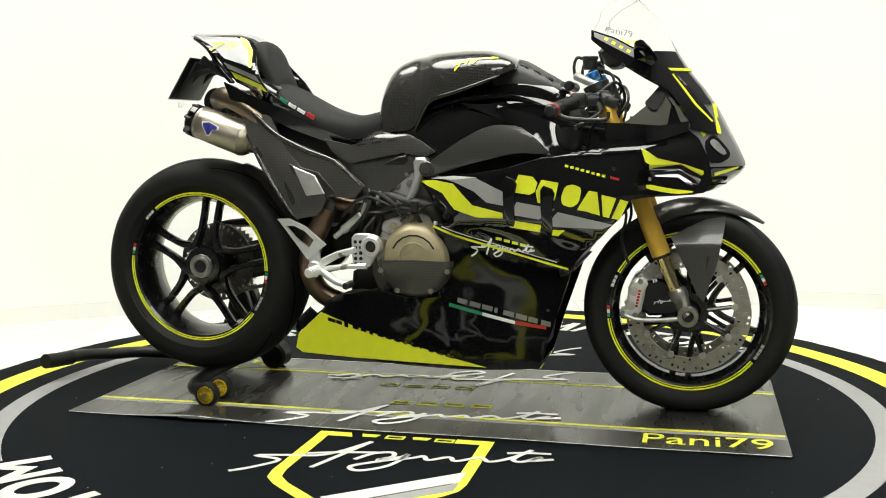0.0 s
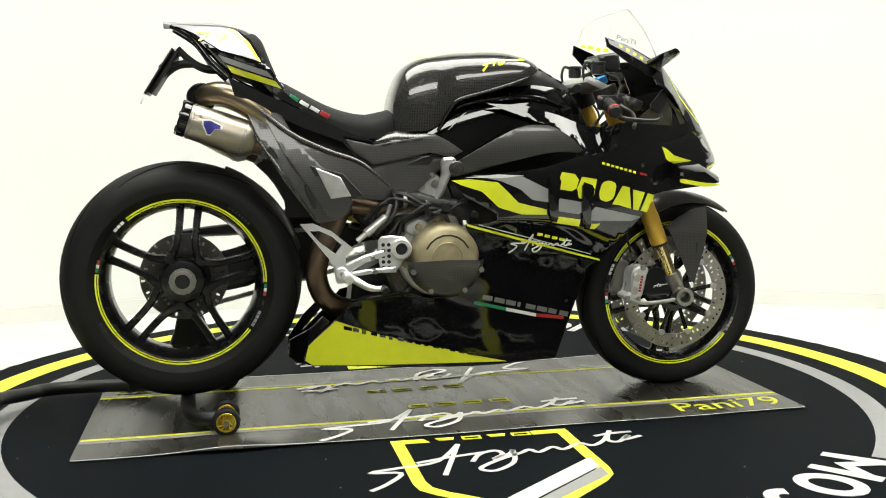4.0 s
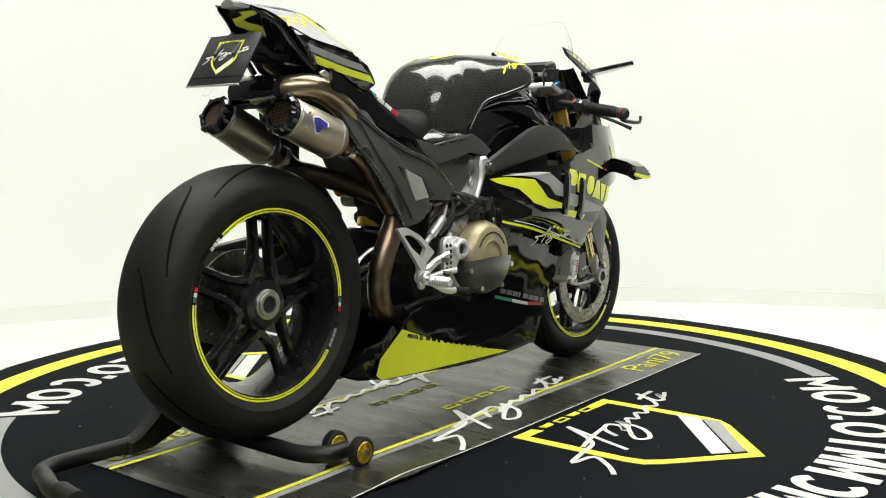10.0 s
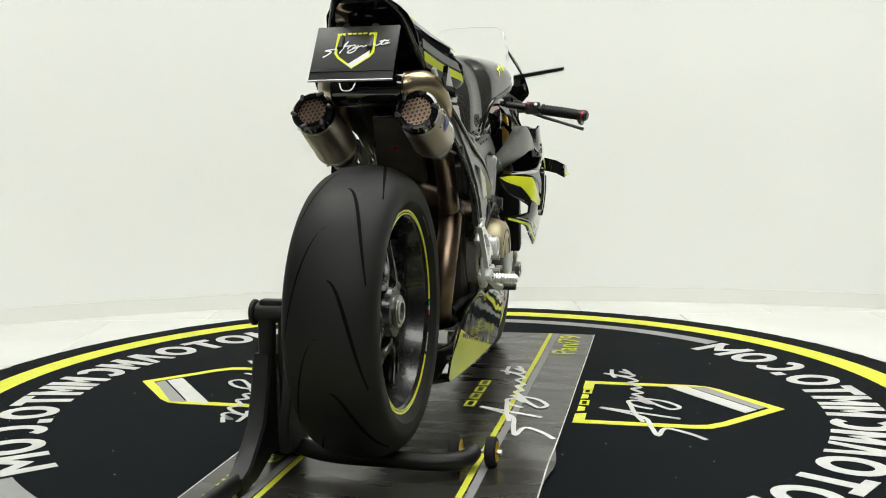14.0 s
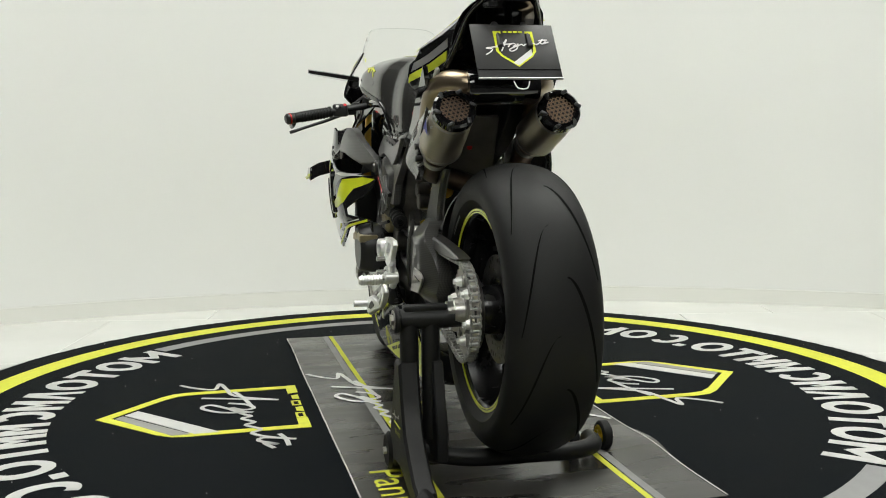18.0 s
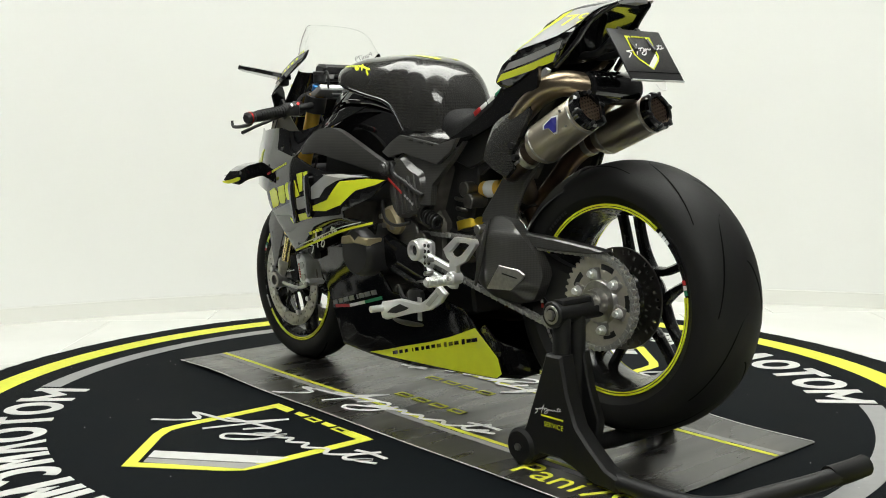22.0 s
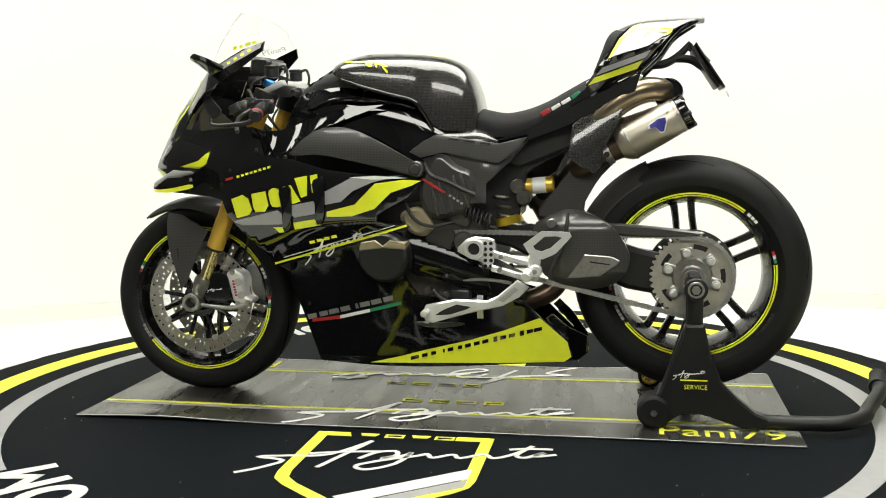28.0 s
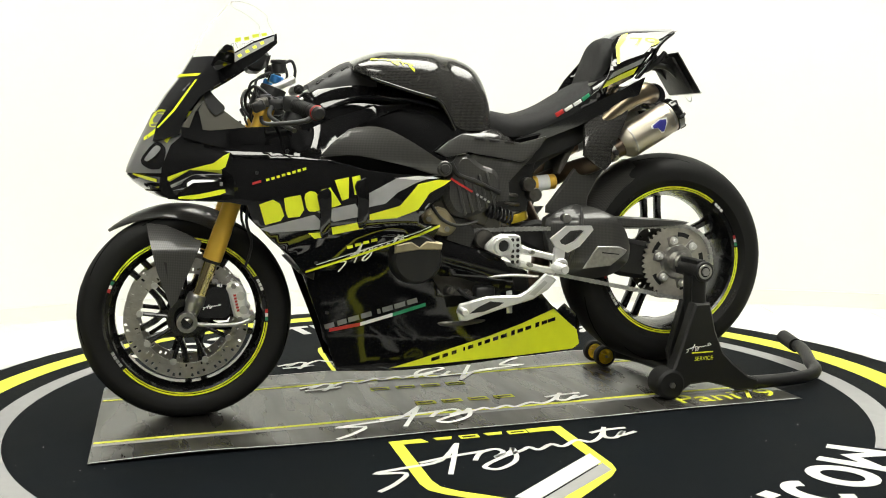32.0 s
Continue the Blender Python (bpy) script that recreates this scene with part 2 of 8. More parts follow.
def lathe_y(prof, centre, n=64, a0=0.0, a1=360.0):
    """A profile of (radius, y) turned about the y axis through centre; closed profile."""
    cx, cy, cz = centre
    full = abs(a1 - a0) >= 360
    rings = []
    for a in np.radians(np.linspace(a0, a1, n, endpoint=not full)):
        rings.append([(cx + r * math.cos(a), cy + y, cz + r * math.sin(a)) for r, y in prof])
    return rings_form(rings, cap=True, closed=full)


def rounded(poly, times=2):
    """Corners cut off, as often as asked."""
    for _ in range(times):
        out = []
        for i, p in enumerate(poly):
            q = poly[(i + 1) % len(poly)]
            out += [tuple(0.8 * a + 0.2 * b for a, b in zip(p, q)), tuple(0.2 * a + 0.8 * b for a, b in zip(p, q))]
        poly = out
    return poly


def prism(poly, y0, y1, bev=0.0015, axis="y"):
    """A polygon of the x-z plane (or of x-y for axis z) given thickness, with small chamfers."""
    bm = bmesh.new()
    vs = [bm.verts.new((p[0], y0, p[1]) if axis == "y" else (p[0], p[1], y0)) for p in poly]
    f = bm.faces.new(vs)
    d = Vector((0, y1 - y0, 0)) if axis == "y" else Vector((0, 0, y1 - y0))
    ext = bmesh.ops.extrude_face_region(bm, geom=[f])
    top = [e for e in ext["geom"] if isinstance(e, bmesh.types.BMVert)]
    bmesh.ops.translate(bm, vec=d, verts=top)
    bmesh.ops.recalc_face_normals(bm, faces=bm.faces[:])
    if bev:
        ed = [e for e in bm.edges if len({round(v.co[1 if axis == "y" else 2], 6) for v in e.verts}) == 1]
        bmesh.ops.bevel(bm, geom=ed, offset=bev, segments=1, affect="EDGES")
    bmesh.ops.triangulate(bm, faces=[f for f in bm.faces if len(f.verts) > 4])
    return of_bmesh(bm)


def panel(poly, depth, thick=0.004, step=0.03, lift=0.0, round_by=0, edge=0.0):
    """A shell over a polygon of the x-z plane, on the side of negative y: y = -depth(x, z)."""
    if round_by:
        poly = rounded(poly, round_by)
    bm = bmesh.new()
    f = bm.faces.new([bm.verts.new((p[0], 0, p[1])) for p in poly])
    xs, zs = [p[0] for p in poly], [p[1] for p in poly]
    for lo, hi, no in ((min(xs), max(xs), (1, 0, 0)), (min(zs), max(zs), (0, 0, 1))):
        k = max(int((hi - lo) / step), 0)
        for i in range(1, k + 1):
            c = lo + (hi - lo) * i / (k + 1)
            bmesh.ops.bisect_plane(bm, geom=bm.verts[:] + bm.edges[:] + bm.faces[:], plane_co=Vector(no) * c, plane_no=no)
    bmesh.ops.triangulate(bm, faces=[q for q in bm.faces if len(q.verts) > 4])
    bm.normal_update()
    for q in bm.faces:
        if q.normal.y > 0:
            q.normal_flip()
    for v in bm.verts:
        v.co.y = -depth(v.co.x, v.co.z) - lift
    if thick:
        ext = bmesh.ops.extrude_face_region(bm, geom=bm.faces[:])
        top = [e for e in ext["geom"] if isinstance(e, bmesh.types.BMVert)]
        bmesh.ops.translate(bm, vec=(0, -thick, 0), verts=top)
        bmesh.ops.recalc_face_normals(bm, faces=bm.faces[:])
        if edge:
            top = set(top)
            bm.normal_update()
            rim = [e for e in bm.edges if len(e.link_faces) == 2 and e.verts[0] in top and e.verts[1] in top and e.calc_face_angle() > 0.7]
            bmesh.ops.bevel(bm, geom=rim, offset=edge, segments=2, affect="EDGES", profile=0.6, clamp_overlap=True)
    return of_bmesh(bm)


def curve_at(pts, x):
    """A smooth curve through (x, value) points."""
    n = len(pts)
    if x <= pts[0][0]:
        return pts[0][1]
    if x >= pts[-1][0]:
        return pts[-1][1]
    i = max(k for k in range(n - 1) if pts[k][0] <= x)
    (x0, y0), (x1, y1) = pts[i], pts[i + 1]
    h = x1 - x0
    m0 = (y1 - pts[i - 1][1]) / (x1 - pts[i - 1][0]) if i else (y1 - y0) / h
    m1 = (pts[i + 2][1] - y0) / (pts[i + 2][0] - x0) if i + 2 < n else (y1 - y0) / h
    t = (x - x0) / h
    return (2 * t ** 3 - 3 * t * t + 1) * y0 + (t ** 3 - 2 * t * t + t) * h * m0 + (3 * t * t - 2 * t ** 3) * y1 + (t ** 3 - t * t) * h * m1


def ribbon(path, w, per=4):
    """A flat stroke of width w along a smoothed 2D path: quads as (points, faces)."""
    pts = smooth_path([(p[0], p[1], 0) for p in path], per) if per > 1 else [Vector((p[0], p[1], 0)) for p in path]
    v, f = [], []
    for i, p in enumerate(pts):
        d = (pts[min(i + 1, len(pts) - 1)] - pts[max(i - 1, 0)])
        d = d.normalized() if d.length > 1e-9 else Vector((1, 0, 0))
        s = Vector((-d.y, d.x, 0)) * w / 2
        v += [tuple(p + s), tuple(p - s)]
        if i:
            k = 2 * i
            f.append((k - 2, k - 1, k + 1, k))
    return v, f


def thick_up(form, z0, t):
    """A flat form in x-y given thickness t above z0."""
    v, f = form
    n = len(v)
    vv = [(p[0], p[1], z0) for p in v] + [(p[0], p[1], z0 + t) for p in v]
    count = {}
    for face in f:
        for a, b in zip(face, face[1:] + face[:1]):
            count[(min(a, b), max(a, b))] = count.get((min(a, b), max(a, b)), 0) + 1
    ff = [tuple(i + n for i in face) for face in f] + [tuple(reversed(face)) for face in f]
    for face in f:
        for a, b in zip(face, face[1:] + face[:1]):
            if count[(min(a, b), max(a, b))] == 1:
                ff.append((a, b, b + n, a + n))
    return vv, ff


# strokes of the sweeping white flourish, in units of its width
FLOURISH = [
    [(0.0, -0.22), (0.06, -0.16), (0.115, -0.06), (0.02, -0.03), (0.12, 0.0), (0.25, 0.04), (0.355, 0.23)],
    [(0.355, 0.23), (0.30, 0.05), (0.247, -0.12)],
    [(0.18, 0.035), (0.30, 0.075), (0.42, 0.10)],
    [(0.36, 0.0), (0.40, 0.08), (0.46, 0.11), (0.475, 0.06), (0.43, 0.01), (0.50, 0.06), (0.52, 0.10), (0.49, -0.04), (0.41, -0.12), (0.37, -0.08), (0.45, 0.0), (0.54, 0.06), (0.575, 0.09), (0.60, 0.05), (0.66, 0.10), (0.69, 0.06), (0.76, 0.12), (0.80, 0.08), (0.86, 0.14), (0.915, 0.25)],
    [(0.915, 0.25), (0.87, 0.13), (0.90, 0.10), (0.94, 0.15), (0.96, 0.17), (0.93, 0.12), (1.0, 0.155)],
    [(0.84, 0.19), (0.90, 0.21), (0.985, 0.215)],
]


def flourish(width, stroke, at=(0, 0), flip=False, squash=1.0):
    forms = []
    for s in FLOURISH:
        q = [((x - 0.5) * width, y * width * squash) for x, y in s]
        if flip:
            q = [(-x, -y) for x, y in q]
        forms.append(ribbon([(x + at[0], y + at[1]) for x, y in q], stroke))
    return forms


def words(text, size):
    """Letter outlines as a flat form, centred on the origin."""
    cu = bpy.data.curves.new("letters", "FONT")
    cu.body, cu.size, cu.align_x, cu.align_y = text, size, "CENTER", "CENTER"
    cu.resolution_u = 4
    ob = bpy.data.objects.new("letters", cu)
    me = bpy.data.meshes.new_from_object(ob)
    form = [tuple(v.co) for v in me.vertices], [tuple(p.vertices) for p in me.polygons]
    bpy.data.objects.remove(ob)
    bpy.data.curves.remove(cu)
    bpy.data.meshes.remove(me)
    return form


# ---- the room ----
FLOOR_Z = -0.06
WALL_R, WALL_C = 5.1, (0.2, -2.95)


def arc_wall(r0, r1, z0, z1, a0=62.0, a1=118.0, n=49):
    rings = []
    for a in np.radians(np.linspace(a0, a1, n)):
        c, s = math.cos(a), math.sin(a)
        rings.append([(WALL_C[0] + r * c, WALL_C[1] + r * s, z) for r, z in ((r0, z0), (r1, z0), (r1, z1), (r0, z1))])
    return rings_form(rings)


def room():
    tagged(part("wall_back", arc_wall(WALL_R, WALL_R + 0.15, FLOOR_Z, 3.1), WALL_WHITE), "white painted curved wall behind the turntable", "wall", kind="structure")
    tagged(part("skirting_back", arc_wall(WALL_R - 0.015, WALL_R - 0.001, FLOOR_Z, FLOOR_Z + 0.075), SKIRT_WHITE, smooth=20), "low white skirting board along the curved wall", "skirting", kind="structure")
    x0, x1 = WALL_C[0] - WALL_R * math.cos(radians(62)), WALL_C[0] + WALL_R * math.cos(radians(62))
    y1 = WALL_C[1] + WALL_R * math.sin(radians(62))
    for name, x, s in (("wall_left", x0, -1), ("wall_right", x1, 1)):
        # white beside the turntable; unseen towards the front, dark to keep reflections black
        tagged(part(name, rbox((x + s * 0.075, (y1 + 1.1) / 2, 1.52), (0.15, y1 - 1.1, 3.16), 0), WALL_WHITE), "white painted side wall", "wall", kind="structure")
        tagged(part(name + "_front", rbox((x + s * 0.075, -2.45, 1.52), (0.15, 7.1, 3.16), 0), WALL_DARK), "dark side wall out of view", "wall", kind="structure")
        tagged(part("skirting_side", rbox((x - s * 0.008, (y1 + 1.1) / 2, FLOOR_Z + 0.037), (0.013, y1 - 1.1, 0.075), 0.002), SKIRT_WHITE), "low white skirting board", "skirting", kind="structure")
    # unseen behind the camera, added dark for the reflections in the lacquer
    tagged(part("wall_front", rbox((0.2, -6.075, 1.52), (x1 - x0 + 0.3, 0.15, 3.16), 0), WALL_DARK), "dark wall out of view behind the camera", "wall", kind="structure")
    tagged(part("ceiling", rbox((0.2, -1.9, 3.15), (x1 - x0 + 0.4, 8.6, 0.1), 0), CEIL_DARK), "dark grey painted ceiling", "ceiling", kind="structure")
    floor = tagged(part("floor", rbox((0.2, -1.9, FLOOR_Z - 0.055), (x1 - x0 + 0.4, 8.6, 0.1), 0), GROUT), "white glazed tile floor", "floor", kind="structure")
    # large tiles, 0.9 m, with fine joints: white round the turntable, dark towards the front
    plain = {}
    for i in range(-5, 5):
        for j in range(-7, 4):
            x, y = 0.25 + 0.9 * i + 0.45 * (j % 2), 0.35 + 0.9 * j
            xa, xb = max(x - 0.4485, x0 + 0.002), min(x + 0.4485, x1 - 0.002)
            ya, yb = max(y - 0.4485, -5.998), y + 0.4485
            if xb - xa < 0.05 or yb - ya < 0.05 or math.hypot(x, y) < 0.9:
                continue
            key = (round(xb - xa, 3), round(yb - ya, 3), y < -2.2)
            if key not in plain:
                t = part("tile", rbox((0, 0, 0), (xb - xa, yb - ya, 0.01), 0.0015, seg=1), FLOOR_DARK if y < -2.2 else FLOOR_WHITE, floor)
                plain[key] = t
            else:
                t = plain[key].copy()
                scene.collection.objects.link(t)
                t.parent = floor
            t.location = ((xa + xb) / 2, (ya + yb) / 2, FLOOR_Z - 0.005)


def ceiling_lights():
    def build():
        ob = thing("ceiling_light", "large flat white light panel on the ceiling", "light", group="ceiling lights")
        part("diffuser", rbox((0, 0, -0.012), (4.12, 1.56, 0.012), 0), PANEL_GLOW, ob)
        for s in (-1, 1):
            part("frame_rail", rbox((0, s * 0.795, -0.012), (4.20, 0.03, 0.024), 0.003), WHITE_FILM, ob)
            part("frame_rail", rbox((s * 2.08, 0, -0.012), (0.04, 1.56, 0.024), 0.003), WHITE_FILM, ob)
        return ob
    one = build()
    spots = [(0.2, -4.0), (0.2, -0.1)]
    for k, (x, y) in enumerate(spots):
        m = pose(x, y, 3.1)
        if k == 0:
            one.matrix_basis = m
        else:
            copy_thing(one, m)


# ---- turntable with its printed rug ----
def arc_flat(r0, r1, a0, a1, n=72):
    v, f = [], []
    for i, a in enumerate(np.radians(np.linspace(a0, a1, n))):
        v += [(r0 * math.cos(a), r0 * math.sin(a), 0), (r1 * math.cos(a), r1 * math.sin(a), 0)]
        if i:
            f.append((2 * i - 2, 2 * i - 1, 2 * i + 1, 2 * i))
    return v, f


def disc_form(r, z0, z1, bev, n=160, ragged=0.0):
    rnd = random.Random(5)
    off = [rnd.uniform(-ragged, ragged) for _ in range(n)]
    rings = []
    for rr, z in ((r, z0), (r, z1 - bev), (r - bev, z1)):
        rings.append([((rr + off[i]) * math.cos(2 * math.pi * i / n), (rr + off[i]) * math.sin(2 * math.pi * i / n), z) for i in range(n)])
    return rings_form(rings)


def stroke_block(poly, a, r):
    """A plain block of an arc text: poly in letter units (x along the arc, y outwards from r)."""
    v = []
    for x, y in poly:
        ang = radians(a) + x / (r + 0.09)
        v.append(((r + y) * math.cos(ang), (r + y) * math.sin(ang), 0))
    return v, [tuple(range(len(v)))]


def ring_block(a, r, rx, ry, w, a0=0, a1=360):
    """A plain oval ring among the blocks of the arc text."""
    v, f = [], []
    n = 21
    for i in range(n):
        t = radians(a0 + (a1 - a0) * i / (n - 1))
        for k in (1.0, 0.0):
            x, y = (rx - w * k) * math.cos(t), (ry - w * k) * math.sin(t) + ry
            ang = radians(a) + x / (r + 0.09)
            v.append(((r + y) * math.cos(ang), (r + y) * math.sin(ang), 0))
        if i:
            f.append((2 * i - 2, 2 * i - 1, 2 * i + 1, 2 * i))
    return v, f


SHIELD_OUT = [(-0.220, 0.0), (-0.220, -0.33), (-0.212, -0.375), (-0.18, -0.415), (0.022, -0.588), (0.222, -0.415), (0.252, -0.375), (0.260, -0.33), (0.260, 0.0)]


def rug_shield(parent, side):
    """The yellow shield outline with its slanted bars and flourish; side 1 is turned half round."""
    def put(form, z, t, name, material, label=""):
        q = [(x, y - (0.416 if side else 0.428), z_) for x, y, z_ in form[0]]
        if side:
            q = [(-x + 0.031, -y, z_) for x, y, z_ in q]
        return part(name, thick_up((q, form[1]), z, t), material, parent, label, smooth=0)
    w = 0.032
    out = [(x, y) for x, y in SHIELD_OUT]
    inn = [(x + (w if x < 0 else -w if x > 0.03 else 0), y + (w * 1.3 if abs(x - 0.022) < 0.01 else 0.012 if y < -0.3 else 0)) for x, y in SHIELD_OUT]
    v = [(*p, 0) for p in out] + [(*p, 0) for p in inn]
    n = len(out)
    f = [(i, n + i, n + i + 1, i + 1) for i in range(n - 1)]
    put((v, f), 0.0042, 0.0012, "shield_outline", YELLOW_MAT, "yellow printed shield outline")
    for x0, x1 in ((-0.220, -0.12), (0.16, 0.260)):
        put(([(x0, 0, 0), (x0, -0.032, 0), (x1, -0.032, 0), (x1 - 0.012, 0, 0)], [(0, 1, 2, 3)]), 0.0046, 0.0012, "shield_top_bar", YELLOW_MAT)
    # yellow blocks between the top bars
    for x, kind in ((-0.075, 0), (-0.005, 1), (0.065, 0), (0.13, 1)):
        if kind:
            vv = [(x - 0.026, -0.003, 0), (x - 0.026, -0.031, 0), (x + 0.026, -0.031, 0), (x + 0.026, -0.003, 0), (x - 0.019, -0.010, 0), (x - 0.019, -0.024, 0), (x + 0.019, -0.024, 0), (x + 0.019, -0.010, 0)]
            put((vv, [(0, 1, 5, 4), (1, 2, 6, 5), (2, 3, 7, 6), (3, 0, 4, 7)]), 0.0046, 0.0012, "yellow_block", YELLOW_MAT)
        else:
            put(([(x - 0.026, -0.031, 0), (x + 0.026, -0.031, 0), (x + 0.026, -0.003, 0), (x - 0.026, -0.003, 0), (x + 0.019, -0.024, 0), (x - 0.019, -0.024, 0)], [(5, 4, 2, 3)]), 0.0046, 0.0012, "yellow_block", YELLOW_MAT)
    put(([(-0.04, -0.475, 0), (0.24, -0.245, 0), (0.24, -0.315, 0), (0.0, -0.51, 0)], [(0, 3, 2, 1)]), 0.0046, 0.0012, "white_bar", RUG_WHITE)
    put(([(0.005, -0.515, 0), (0.24, -0.322, 0), (0.24, -0.375, 0), (0.03, -0.535, 0)], [(0, 3, 2, 1)]), 0.0046, 0.0012, "grey_bar", RUG_GREY)
    for k, s in enumerate(flourish(0.75, 0.0132, (0.055, -0.215), squash=0.86)):
        put(s, 0.0052 + 0.0004 * k, 0.001, "flourish_stroke", RUG_WHITE)


def turntable():
    ob = thing("turntable", "round turntable with black printed rug, yellow rim", "turntable")
    part("deck", disc_form(1.625, FLOOR_Z, -0.004, 0.006), RIM_EDGE, ob, "grey worn metal deck")
    part("rug", disc_form(1.585, -0.004, 0.004, 0.001, 260, 0.004), RUG, ob, "black vinyl rug with frayed rim")
    part("yellow_ring", thick_up(arc_flat(1.39, 1.478, 0, 360, 181), 0.0041, 0.001), YELLOW_MAT, ob, "yellow printed ring", smooth=0)
    for a in (-42.5, 137.5):
        part("grey_arc", thick_up(arc_flat(1.235, 1.30, a, a + 85, 60), 0.0041, 0.001), RUG_GREY, ob, "grey printed arc", smooth=0)
    # two arcs of white blocks: broad, oval, tee, wedge, open oval, narrow, dot
    h = 0.17
    for half in (0, 180):
        kinds = "botowncnntodcob"
        a = -43.0 + half
        total = 94.0
        wide = {"b": 1.35, "d": 0.45, "o": 1.2, "c": 1.08}
        units = sum(wide.get(k, 0.95) for k in kinds)
        for k in reversed(kinds):
            step = total / units * wide.get(k, 0.95)
            mid = a - step / 2
            hw = radians(step) * 1.3 / 2 * 0.84
            r = 1.125
            if k in "oc":
                gap = 0 if k == "o" else 48
                form = ring_block(mid, r, hw, h / 2, 0.034, gap, 360 - gap)
            elif k == "d":
                form = stroke_block([(-0.02, 0), (0.02, 0), (0.02, 0.038), (-0.02, 0.038)], mid, r)
            elif k == "t":
                form = join(stroke_block([(-hw, h - 0.034), (hw, h - 0.034), (hw, h), (-hw, h)], mid, r), stroke_block([(-0.017, 0), (0.017, 0), (0.017, h - 0.034), (-0.017, h - 0.034)], mid, r))
            elif k == "w":
                form = stroke_block([(-hw, 0), (-hw * 0.55, 0), (0, h * 0.62), (hw * 0.55, 0), (hw, 0), (0.02, h), (-0.02, h)], mid, r)
            else:
                s = 0.034
                form = join(stroke_block([(-hw, 0), (-hw + s, 0), (-hw + s, h), (-hw, h)], mid, r), stroke_block([(hw - s, 0), (hw, 0), (hw, h), (hw - s, h)], mid, r), stroke_block([(-hw + s, h * 0.55), (0, h * 0.25), (hw - s, h * 0.55), (hw - s, h * 0.85), (0, h * 0.52), (-hw + s, h * 0.85)], mid, r))
            part("white_block", thick_up(form, 0.0041, 0.001), RUG_WHITE, ob, smooth=0)
            a -= step
    for side in (0, 1):
        rug_shield(ob, side)
    # specks of grit
    rnd = random.Random(9)
    forms = []
    for _ in range(110):
        r, a = 1.55 * math.sqrt(rnd.random()), rnd.uniform(0, 6.28)
        s = rnd.uniform(0.0007, 0.0018)
        x, y = r * math.cos(a), r * math.sin(a)
        forms.append(rbox((x, y, 0.0045 + s * 0.3), (s, s * rnd.uniform(0.6, 2.0), s * 0.6), 0, Matrix.Rotation(rnd.uniform(0, 3), 4, "Z")))
    part("grit", join(*forms), RUG_WHITE, ob, "pale grit and lint specks", smooth=0, kind="stuff")
    return ob


